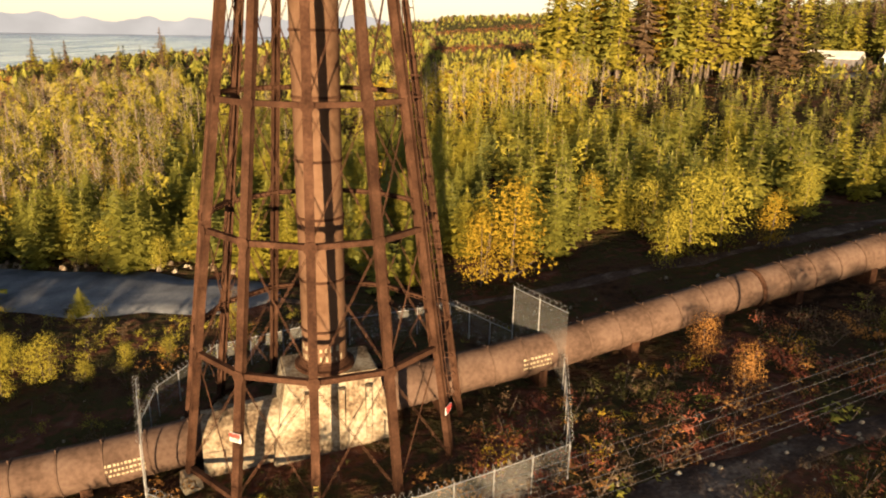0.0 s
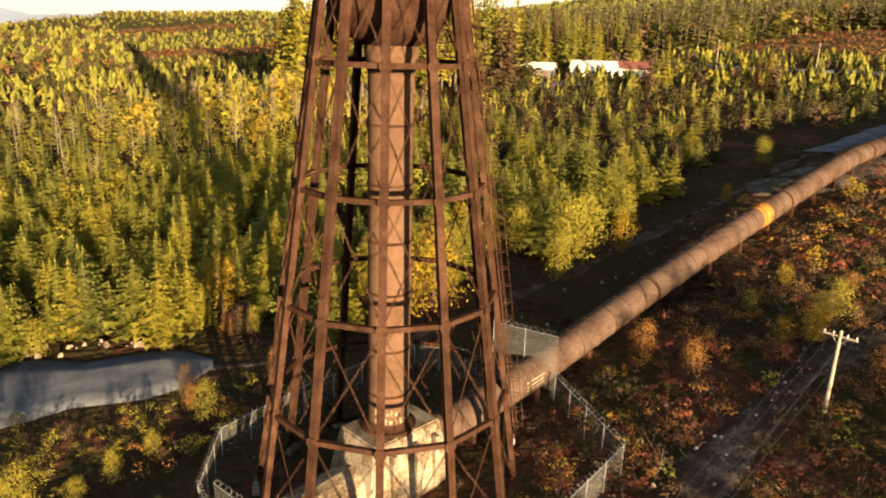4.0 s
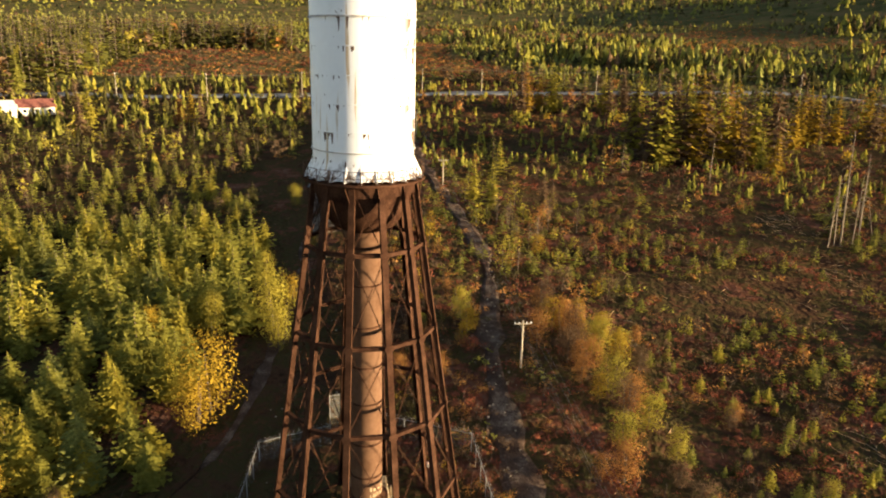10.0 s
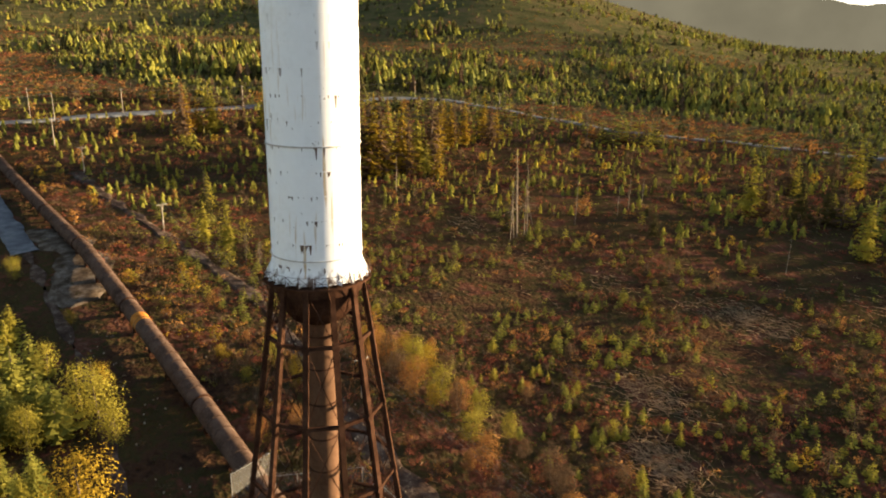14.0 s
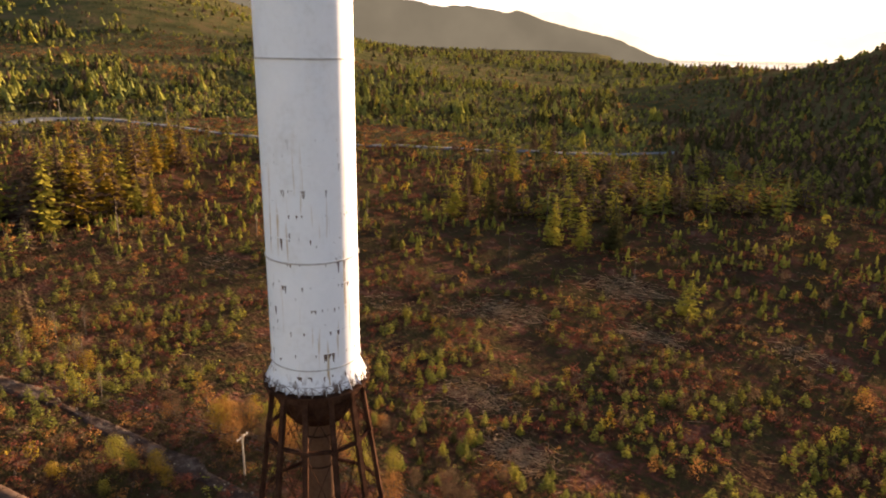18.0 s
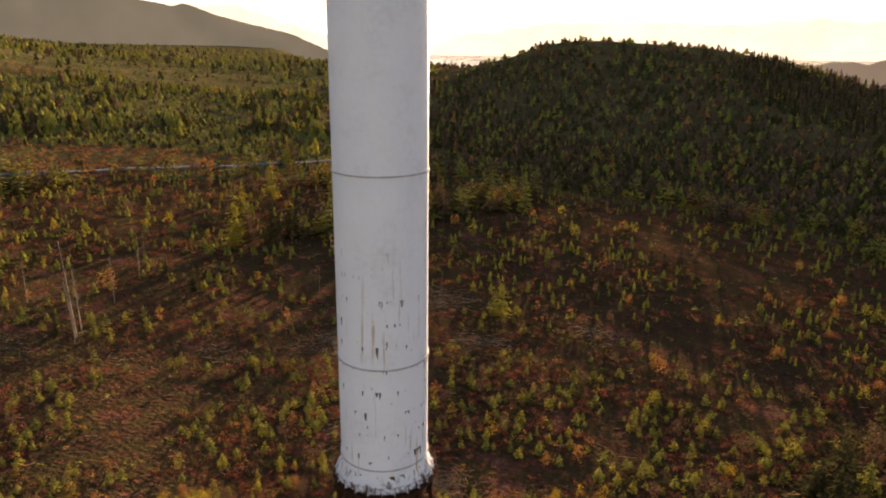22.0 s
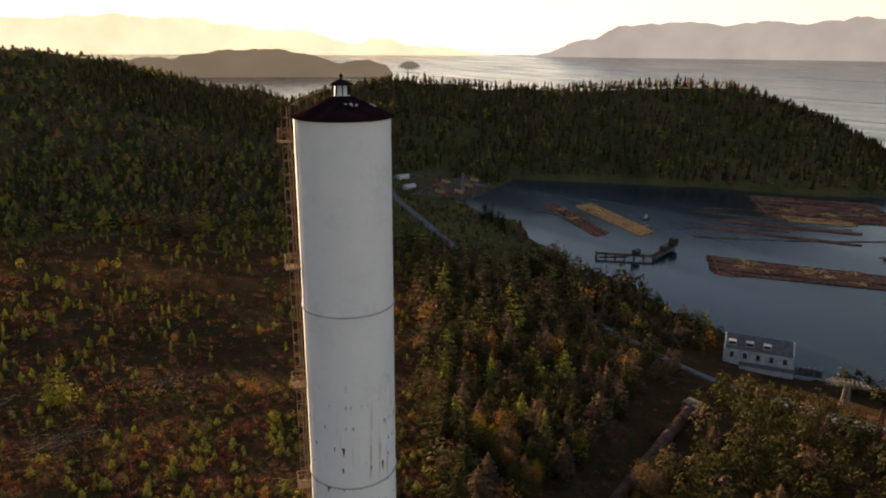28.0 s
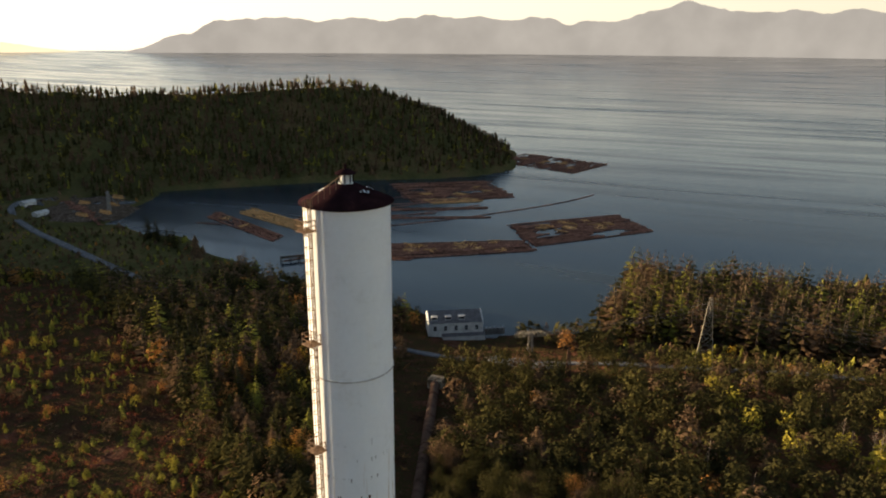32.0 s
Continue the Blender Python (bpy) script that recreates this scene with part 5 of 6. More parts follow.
gable_house("house", 164, 196, -40, 9, 5, 3.6, 2.4, CREAM, CREAM, "cream bungalow with a pale metal roof")
gable_house("house", 176, 186, -40, 6, 4, 3.2, 2.4, CREAM, BROWN_ROOF, "cream house with a dark red roof")
gable_house("workshop", 140, 205, -40, 9, 5, 4.0, 2.0, SLATE, CREAM, "dark open workshop with a pale roof", 0)
gable_house("house", 128, 206, -40, 5, 4, 3.0, 2.2, CREAM, BROWN_ROOF, "small house with a red roof among trees")
ribbon("house_yard", [(112, 176), (128, 186), (150, 184)], 12, GRAVEL, "pale gravel yard before the houses", 0.1, 0.3, True)
digger = thing("excavator", (118, 178, float(ground_z(118, 178)) + 0.2), "orange tracked excavator parked in the yard", "excavator")
part("cab", box(bmesh.new(), -1.4, 0.2, -1.2, 1.2, 1.0, 3.0), ORANGE, digger)
part("counterweight", box(bmesh.new(), 0.2, 2.0, -1.3, 1.3, 1.0, 2.1), ORANGE, digger)
for s_ in (-1.2, 1.2):
    part("track", box(bmesh.new(), -2.0, 2.0, s_ - 0.35, s_ + 0.35, 0, 0.95), SLATE, digger)
part("boom", bar(bmesh.new(), (-1.2, 0, 1.8), (-4.2, 0, 4.2), 0.5), ORANGE, digger)
part("dipper", bar(bmesh.new(), (-4.2, 0, 4.2), (-6.2, 0, 1.2), 0.4), ORANGE, digger)
part("bucket", box(bmesh.new(), -6.8, -5.6, -0.6, 0.6, 0.2, 1.2), SLATE, digger)

# ---- growing things: every plant is built as triangles on a unit height
def leaf_shape(rng, c, size, flat=0.1, out=None):
    n = rng.normal(size=3)
    n[2] = abs(n[2]) + flat
    if out is not None:
        n = out / (np.linalg.norm(out) + 1e-6) * 1.5 + n * 0.45
    n /= np.linalg.norm(n)
    a = np.cross(n, rng.normal(size=3))
    a /= np.linalg.norm(a)
    b = np.cross(n, a)
    k = size * rng.uniform(0.6, 1.3)
    return [c - a * k, c + b * k * 0.9, c + a * k]


class Plant:
    """Triangles with a slot each: 0 wood, 1 leaf."""

    def __init__(self):
        self.v, self.f, self.m = [], [], []

    def tri(self, a, b, c, m=1):
        k = len(self.v)
        self.v += [a, b, c]
        self.f.append((k, k + 1, k + 2))
        self.m.append(m)

    def quad(self, p, m=1):
        k = len(self.v)
        self.v += list(p)
        self.f += [(k, k + 1, k + 2), (k, k + 2, k + 3)]
        self.m += [m, m]

    def stick(self, p, q, r0, r1, sides=4):
        p, q = np.array(p, float), np.array(q, float)
        d = (q - p) / np.linalg.norm(q - p)
        s = np.cross(d, (0.3, 1, 0.2))
        s /= np.linalg.norm(s)
        t = np.cross(d, s)
        k = len(self.v)
        for e, r in ((p, r0), (q, r1)):
            for i in range(sides):
                w = 2 * math.pi * i / sides
                self.v.append(e + (s * math.cos(w) + t * math.sin(w)) * r)
        for i in range(sides):
            j = (i + 1) % sides
            self.f += [(k + i, k + j, k + sides + j), (k + i, k + sides + j, k + sides + i)]
            self.m += [0, 0]

    def done(self):
        return np.array(self.v, np.float32), np.array(self.f, np.int32), np.array(self.m, np.int32)


def fir(seed, levels, around, pairs, width, bare=0.06, droop=0.12, gap=0.0, trunk=True):
    rng, p = np.random.default_rng(seed), Plant()
    if trunk:
        p.stick((0, 0, -0.03), (0, 0, 0.97), 0.014 + 0.004 * (bare > 0.2), 0.002, 5)
    for i in range(levels):
        h = bare + (0.99 - bare) * (i + rng.uniform(-0.2, 0.2)) / levels
        reach = width * min((1 - h) / (1 - bare), 1) ** 0.8 * min(1.0, 0.55 + 3.5 * (h - bare)) + 0.012
        turn = rng.uniform(0, 6.28)
        for j in range(around):
            if rng.random() < gap:
                continue
            w = turn + 2 * math.pi * j / around + rng.uniform(-0.25, 0.25)
            ln = reach * rng.uniform(0.65, 1.15)
            out, side = np.array((math.cos(w), math.sin(w), 0)), np.array((-math.sin(w), math.cos(w), 0))
            hj = h + rng.uniform(-0.4, 0.4) * 0.9 / levels
            at = [np.array((0, 0, hj)) + out * ln * t + np.array((0, 0, (-droop * t * 2 + 1.6 * droop * t * t) * ln - 0.02 * t)) for t in np.linspace(0.1, 1, pairs + 1)]
            for k in range(pairs):
                wide = ln * (0.34 - 0.2 * k / pairs) * rng.uniform(0.75, 1.25)
                for sg in (-1, 1):
                    p.tri(at[k], at[k + 1], at[k] * 0.3 + at[k + 1] * 0.7 + side * wide * sg + np.array((0, 0, wide * rng.uniform(-0.75, 0.0))))
    p.tri(np.array((-0.012, 0, 0.93)), np.array((0.012, 0, 0.93)), np.array((0, 0, 1.02)))
    return p.done()


def cone_tree(seed, tiers, sides, width):
    """A small conifer seen from afar: ragged cones, one on the other."""
    rng, p = np.random.default_rng(seed), Plant()
    for i in range(tiers):
        top = 1.0 - 0.62 * i / tiers
        foot = max(top - 0.62 - 0.12 * rng.random(), 0.0) if i == tiers - 1 else top - 0.42
        rad = width * (0.42 + 0.58 * (i + 1) / tiers) * (1 - 0.25 * (i == 0))
        turn = rng.uniform(0, 6.28)
        rim = [np.array((math.cos(turn + 6.283 * k / sides) * rad * q, math.sin(turn + 6.283 * k / sides) * rad * q, foot + rng.uniform(-0.06, 0.08))) for k, q in enumerate(rng.uniform(0.55, 1.3, sides))]
        tip = np.array((rng.normal() * 0.01, rng.normal() * 0.01, top))
        for k in range(sides):
            p.tri(tip, rim[k], rim[(k + 1) % sides] * 0.85 + rim[k] * 0.15)
    return p.done()


def dome_tree(seed, lumps, width, leaves=7, leaf=0.36):
    """A round crown seen from afar, as lumps of coarse leaf."""
    rng, p = np.random.default_rng(seed), Plant()
    for i in range(lumps):
        w, k = i * 2.4, (i + 0.5) / lumps
        c = np.array((math.cos(w) * width * 0.75 * math.sqrt(1 - k * 0.8), math.sin(w) * width * 0.75 * math.sqrt(1 - k * 0.8), 0.25 + 0.62 * k))
        for _ in range(leaves):
            q = rng.normal(size=3)
            q /= np.linalg.norm(q)
            p.tri(*leaf_shape(rng, c + q * width * 0.42, width * leaf, out=q * np.array((1, 1, 0.6)) + c * np.array((2, 2, 0)) + np.array((0, 0, 0.4))))
    return p.done()


def broadleaf(seed, clumps, leaves, size, width, low=0.12, stems=1, limbs=6, cl=0.16):
    rng, p = np.random.default_rng(seed), Plant()
    for s in range(stems):
        b = rng.normal(size=2) * 0.03 * (stems > 1)
        lean = rng.normal(size=2) * 0.05 + b * 3
        p.stick((b[0], b[1], -0.03), (lean[0], lean[1], 0.85), 0.014 / math.sqrt(stems) + 0.003, 0.003)
    for c in range(clumps):
        h = low + (0.94 - low) * ((c + rng.random()) / clumps)
        k = (h - low) / (1 - low)
        reach = width * (0.45 + 1.1 * math.sin(math.pi * min(0.15 + 0.8 * k, 1))) * 0.62
        w = c * 2.4 + rng.uniform(-0.4, 0.4)
        rad = reach * rng.uniform(0.35, 0.95) if k < 0.9 else 0.02
        centre = np.array((math.cos(w) * rad, math.sin(w) * rad, h))
        if c < limbs:
            p.stick((0, 0, max(h - 0.25, 0.02)), centre, 0.006, 0.002, 3)
        for _ in range(leaves):
            q = np.clip(rng.normal(size=3), -1.45, 1.45) * np.array((cl, cl, cl * 0.8)) * width * 1.5
            p.tri(*leaf_shape(rng, centre + q, size, out=q / (cl * width * 1.5) + centre * np.array((4, 4, 0)) + np.array((0, 0, 0.5))))
    return p.done()


def bare_tree(seed, branches, leaves, spread_=0.16):
    rng, p = np.random.default_rng(seed), Plant()
    p.stick((0, 0, -0.03), (rng.normal() * 0.03, rng.normal() * 0.03, 0.98), 0.011, 0.002)
    for b in range(branches):
        h = 0.3 + 0.62 * (b + rng.random()) / branches
        w, ln = b * 2.4 + rng.uniform(-0.4, 0.4), spread_ * (1.25 - h) * rng.uniform(0.7, 1.4)
        tip = np.array((math.cos(w) * ln, math.sin(w) * ln, h + ln * 1.1))
        p.stick((0, 0, h), tip, 0.004, 0.0012, 3)
        for _ in range(leaves):
            p.tri(*leaf_shape(rng, tip * rng.uniform(0.75, 1.0) + np.array((0, 0, h * 0.12)) * 0 + rng.normal(size=3) * 0.045, 0.013))
    return p.done()


def shrub(seed, leaves, size, twigs=3):
    rng, p = np.random.default_rng(seed), Plant()
    for _ in range(twigs):
        w = rng.uniform(0, 6.28)
        p.stick((0, 0, -0.05), (math.cos(w) * 0.35, math.sin(w) * 0.35, rng.uniform(0.6, 1.0)), 0.015, 0.006, 3)
    lobes = [np.array((*rng.normal(size=2) * 0.3, rng.uniform(0.22, 0.66))) for _ in range(5)]
    for k in range(leaves):
        d = rng.normal(size=3)
        q = lobes[k % 5] + d * np.array((0.15, 0.15, 0.12))
        q[2] = abs(q[2])
        p.tri(*leaf_shape(rng, q, size, out=d + np.array((0, 0, 0.5))))
    return p.done()


def snag(seed, stubs):
    rng, p = np.random.default_rng(seed), Plant()
    p.stick((0, 0, -0.03), (rng.normal() * 0.03, rng.normal() * 0.03, 1), 0.016, 0.004, 6)
    for b in range(stubs):
        h, w = rng.uniform(0.3, 0.97), rng.uniform(0, 6.28)
        ln = 0.24 * (1.15 - h) * rng.uniform(0.4, 1.5)
        p.stick((0, 0, h), (math.cos(w) * ln, math.sin(w) * ln, h - 0.3 * ln), 0.003, 0.001, 3)
    return p.done()


def leafage(name, dark, light, spread=0.14, through_light=0.22):
    return material(name, [(0.3, dark), (0.7, light)], 0.6, 3, 0.75, bump=0, fine=5, spread=spread, through_light=through_light)


BARK = material("bark", [(0.3, (0.07, 0.05, 0.035)), (0.7, (0.17, 0.13, 0.1))], 2.0, 6, 0.95, bump=0.4)
PALE_BARK = material("pale_bark", [(0.3, (0.2, 0.15, 0.10)), (0.7, (0.34, 0.27, 0.2))], 2.0, 6, 0.9, bump=0.3)
FIR_A = leafage("fir_needles", (0.135, 0.13, 0.024), (0.29, 0.26, 0.048))
FIR_B = leafage("blue_fir_needles", (0.13, 0.135, 0.032), (0.28, 0.265, 0.07))
FIR_C = leafage("yellowing_fir_needles", (0.19, 0.16, 0.022), (0.38, 0.31, 0.045))
GOLD = leafage("golden_leaves", (0.2, 0.125, 0.014), (0.4, 0.26, 0.03))
LIME = leafage("yellow_green_leaves", (0.17, 0.14, 0.018), (0.36, 0.29, 0.045))
AMBER = leafage("orange_leaves", (0.2, 0.09, 0.025), (0.4, 0.19, 0.055))
RUSSET = leafage("red_brown_leaves", (0.12, 0.036, 0.022), (0.28, 0.09, 0.048))
TAN = leafage("dry_brown_twigs", (0.075, 0.046, 0.026), (0.18, 0.112, 0.06))
OLIVE = leafage("dull_green_leaves", (0.035, 0.033, 0.012), (0.09, 0.075, 0.024))
# Darker copy of the dull green: the west slope's shade put into colour.
DARK = leafage("shaded_dark_green_leaves", (0.022, 0.022, 0.009), (0.06, 0.052, 0.02))
LEAF = [BARK, FIR_A, FIR_B, FIR_C, GOLD, LIME, AMBER, RUSSET, TAN, OLIVE, PALE_BARK, DARK]
iFA, iFB, iFC, iGO, iLI, iAM, iRU, iTA, iOL, iPB, iDK = range(1, 12)


def plant_mesh(name, v, f, m, mats):
    me = bpy.data.meshes.new(name)
    me.vertices.add(len(v))
    me.vertices.foreach_set("co", np.ascontiguousarray(v, np.float32).ravel())
    me.loops.add(3 * len(f))
    me.loops.foreach_set("vertex_index", np.ascontiguousarray(f, np.int32).ravel())
    me.polygons.add(len(f))
    me.polygons.foreach_set("loop_start", np.arange(0, 3 * len(f), 3, dtype=np.int32))
    for mat in mats:
        me.materials.append(mat)
    me.polygons.foreach_set("material_index", np.ascontiguousarray(m, np.int32))
    me.update(calc_edges=True)
    return me


class Growth:
    """Many plants of one kind, joined."""

    def __init__(self, name, label):
        self.name, self.label, self.v, self.f, self.m, self.n, self.c = name, label, [], [], [], 0, 0

    def add(self, proto, x, y, h, leaf, rng, wide=1.0, wood=0, z=None):
        v, f, m = proto
        w = rng.uniform(0, 6.28)
        c, s = math.cos(w) * h * wide, math.sin(w) * h * wide
        z = float(ground_z(x, y)) if z is None else z
        out = np.empty_like(v)
        out[:, 0] = v[:, 0] * c - v[:, 1] * s + x
        out[:, 1] = v[:, 0] * s + v[:, 1] * c + y
        out[:, 2] = v[:, 2] * h + z
        self.v.append(out)
        self.f.append(f + self.n)
        self.m.append(np.where(m == 1, leaf, wood).astype(np.int32))
        self.n += len(v)
        self.c += 1

    def finish(self):
        if self.v:
            me = plant_mesh(self.name, np.concatenate(self.v), np.concatenate(self.f), np.concatenate(self.m), LEAF)
            tagged(new(self.name, me), self.label, "vegetation", kind="stuff")


FIR_NEAR = [fir(k, 20, 8, 3, 0.30 + 0.03 * (k % 3), droop=0.22) for k in range(5)]
FIR_MID = [fir(20 + k, 11, 6, 2, 0.26 + 0.03 * (k % 3), droop=0.2) for k in range(5)]
FIR_FAR = [fir(40 + k, 7, 5, 1, 0.29) for k in range(4)]
FIR_TINY = [cone_tree(60 + k, 3, 6, 0.2 + 0.02 * k) for k in range(4)]
FIR_DOT = [cone_tree(70 + k, 2, 5, 0.23 + 0.03 * k) for k in range(3)]
DOME = [dome_tree(76 + k, 6, 0.34) for k in range(4)]
ROUND = [dome_tree(86 + k, 12, 0.36, 17, 0.16) for k in range(5)]
DOME_FAR = [dome_tree(96 + k, 4, 0.34, 4, 0.5) for k in range(4)]
FIR_FULL = [fir(30 + k, 14, 7, 2, 0.30 + 0.03 * (k % 3), droop=0.2) for k in range(5)]
FIR_TALL = [fir(80 + k, 22, 7, 2, 0.2 + 0.03 * (k % 2), bare=0.22, droop=0.3, gap=0.14) for k in range(5)]
FIR_SLIM = [fir(90 + k, 17, 7, 2, 0.25, bare=0.08, droop=0.35, gap=0.08) for k in range(4)]
LEAFY_NEAR = [broadleaf(100 + k, 36, 54, 0.018, 0.29, stems=1 + k % 3, cl=0.21) for k in range(5)]
LEAFY_MID = [broadleaf(120 + k, 15, 14, 0.042, 0.32, limbs=2) for k in range(5)]
LEAFY_FAR = [broadleaf(140 + k, 10, 8, 0.076, 0.36, limbs=0) for k in range(4)]
ALDER_NEAR = [bare_tree(160 + k, 26, 14) for k in range(5)]
ALDER_MID = [bare_tree(170 + k, 15, 8) for k in range(4)]
SHRUB_NEAR = [shrub(180 + k, 165, 0.056) for k in range(5)]
SHRUB_MID = [shrub(190 + k, 36, 0.118, 2) for k in range(5)]
SHRUB_FAR = [shrub(200 + k, 18, 0.18, 0) for k in range(4)]
COVER = [shrub(220 + k, 15, 0.17, 0) for k in range(4)]
SNAGS = [snag(210 + k, 46) for k in range(4)]


rng = np.random.default_rng(7)
stand, brush, saplings, broad, alders, far_wood = (Growth("young_fir_stand", "dense stand of young green firs in low sun"), Growth("autumn_brush", "rust, orange and brown autumn brush"),
    Growth("fir_saplings", "planted young green fir saplings"), Growth("broadleaf_trees", "yellow-green and orange autumn broadleaf trees"),
    Growth("bare_alders", "half-bare alders with pale trunks"), Growth("distant_forest", "distant dark conifer forest"))
SMALL = [False]
count = {"fir": 0, "leafy": 0, "shrub": 0}
singles = []      # plants near the tower that stand as things of their own


def pick(weights):
    k = rng.random() * sum(w for _, w in weights)
    for item, w in weights:
        k -= w
        if k <= 0:
            return item
    return weights[-1][0]


def patch(x, y, s, seed=0):
    return noise.noise(Vector((x / s, y / s, seed * 7.3)))


# bare or slash-covered spots in the clear-cut: x, y, half axes, share of cut wood
SPOTS = [(46, -101, 11, 8, 1.0), (31, -138, 15, 10, 1.0), (69, -80, 10, 7, 0.15), (24, -60, 9, 6, 0.8), (8, -50, 7, 5, 0.9), (54, -91, 8, 6, 0.1), (114, -63, 11, 8, 0.2), (84, -68, 8, 5, 0.1), (12, -112, 9, 6, 0.5), (-18, -128, 10, 6, 0.4)]


def spot_at(x, y):
    ragged = 0.45 * patch(x, y, 5, 11)
    return min(((x - a) / p) ** 2 + ((y - b) / q) ** 2 for a, b, p, q, _ in SPOTS) + ragged < 1


def kind_at(x, y, u, v, r):
    """What grows at a place: (kind, height, leaf) or None."""
    if abs(v) < 3.6 and -148 < u < 492 or 8.2 < r < 10.6:
        return None
    if r < 8.3:
        return ("shrub", rng.uniform(0.4, 1.1), pick([(iOL, 3), (iLI, 2), (iTA, 1)])) if rng.random() < 0.7 else None
    p, q = patch(x, y, 38, 1), patch(x, y, 13, 2)
    if v < -40 and spot_at(x, y):
        return ("shrub", rng.uniform(0.3, 0.9), pick([(iTA, 3), (iRU, 1), (iOL, 1)])) if rng.random() < 0.16 else None
    if -238 < x < -206 and y > 2 and r < 420:
        return ("fir", rng.uniform(2.5, 4.6), pick([(iFA, 3), (iOL, 2), (iTA, 1)])) if rng.random() < 0.75 else ("leafy", rng.uniform(3, 5.5), pick([(iOL, 2), (iGO, 0.5), (iTA, 2)]))
    if -700 < x < -238 and y > -12 and -345 < u:
        return ("fir", rng.uniform(15, 23), pick([(iFA, 0.7), (iDK, 1.5), (iOL, 2.5), (iTA, 3)]))
    if (x - 80) ** 2 / 40 ** 2 + (y - 207 + 0.3 * (x - 80)) ** 2 / 25 ** 2 < 1:
        return ("tall", rng.uniform(28, 40), pick([(iFA, 1), (iFC, 4), (iGO, 0.8), (iTA, 0.8)])) if rng.random() < 0.6 else ("leafy", rng.uniform(8, 14), iLI)
    if 210 < r < 345 and y > 175 and x > 95 and x - 0.55 * (y - 200) < 190 and way_distance(x, y, [(112, 176), (140, 195), (185, 186)]) > 22:
        return ("tall", rng.uniform(17, 27), pick([(iFA, 2), (iFC, 2), (iTA, 1)])) if rng.random() < 0.5 else ("leafy", rng.uniform(6, 10), pick([(iLI, 2), (iTA, 1)]))
    if v > 0:
        if u < -12:
            if v < 20 and u > -38 and v < 12:
                return ("shrub", rng.uniform(0.6, 1.4), pick([(iOL, 3), (iLI, 2), (iTA, 1)])) if rng.random() < 0.7 else None
            if u < -45 and v < (110 if u > -110 else 260) and rng.random() < 0.06:
                return None
            if u < -45 and v < (110 if u > -110 else 260):
                return pick([(("leafy", rng.uniform(5.5, 10.5), pick([(iDK, 4 if v < 90 else 1), (iOL, 6), (iTA, 1.6), (iLI, 0 if v < 90 else 1.2), (iAM, 0.2)])), 7), (("fir", rng.uniform(5, 10), pick([(iDK, 2), (iOL, 1), (iTA, 0.6)])), 1.4), (("shrub", rng.uniform(1, 2.5), pick([(iOL, 3), (iAM, 1)])), 2)])
            yard_side = 26.6 - 0.6 * u
            if v < yard_side - 2:
                return pick([(("leafy", rng.uniform(2.6, 4.6), pick([(iLI, 3), (iFC, 1)])), 1.0 if u < -24 and v < 24 else 0.1), (("shrub", rng.uniform(0.7, 1.9), pick([(iOL, 2), (iLI, 2.4), (iTA, 0.7)])), 5)])
            if v < yard_side + 24 and u > -48:
                return pick([(("fir", rng.uniform(6.5, 10.5), pick([(iFA, 3), (iFC, 1.5), (iFB, 0.6)])), 6), (("leafy", rng.uniform(4, 7), pick([(iLI, 2), (iGO, 0.6)])), 1.2), (("shrub", rng.uniform(0.8, 1.8), pick([(iTA, 2), (iAM, 1)])), 1)])
            if v < 42:
                return pick([(("fir", rng.uniform(4, 7), iFA), 2), (("leafy", rng.uniform(3, 5), iLI), 1.4), (("shrub", rng.uniform(0.8, 1.8), pick([(iOL, 2), (iLI, 2)])), 3)])
            return pick([(("alder", rng.uniform(8, 12), pick([(iTA, 3), (iGO, 2), (iLI, 1), (iAM, 1)])), 5), (("leafy", rng.uniform(6, 10), pick([(iLI, 4), (iFC, 2), (iTA, 0.8)])), 3), (("fir", rng.uniform(6, 10), pick([(iFA, 2), (iFC, 1)])), 2.8)])
        if 36 < u < 100 and 100 < v < 172 and v - 0.5 * (u - 36) < 150:
            return pick([(("alder", rng.uniform(9, 13), pick([(iGO, 2), (iLI, 3)])), 5), (("leafy", rng.uniform(7, 12), pick([(iGO, 2), (iLI, 4), (iFC, 1)])), 6)]) if patch(x, y, 16, 8) > -0.32 else None
        edge = 17 if u > 30 else 21 if u > 8 else 33
        if v < edge and u < 8 and v > 14:
            return ("shrub", rng.uniform(0.7, 2.0), pick([(iLI, 2), (iTA, 2), (iAM, 1), (iOL, 2)])) if rng.random() < 0.8 else ("leafy", rng.uniform(2.5, 4.5), pick([(iLI, 2), (iAM, 1), (iTA, 1)]))
        if v < edge:
            return ("shrub", rng.uniform(0.4, 1.1), pick([(iOL, 3), (iTA, 1), (iRU, 0.4)])) if rng.random() < 0.45 else None
        if u < 78 and v < 100:
            if rng.random() < 0.3:
                return None
            return pick([(("fir", rng.uniform(5.0, 9.2), pick([(iFA, 4), (iFB, 0.5), (iFC, 2.2)])), 9), (("leafy", rng.uniform(5, 8), pick([(iGO, 1), (iLI, 2), (iFC, 1)])), 0.5)])
        if u < 70 and v < 190:
            return pick([(("alder", rng.uniform(9, 12), iLI), 1.6), (("leafy", rng.uniform(4, 7), pick([(iLI, 5), (iFC, 2)])), 1), (("fir", rng.uniform(5, 9), pick([(iFC, 2), (iFA, 2), (iFB, 0.2)])), 5)])
        if u < 150 and v < 34 and p > -0.1:
            return ("shrub", rng.uniform(0.4, 1.3), pick([(iTA, 1), (iRU, 1), (iOL, 1)])) if rng.random() < 0.5 else None
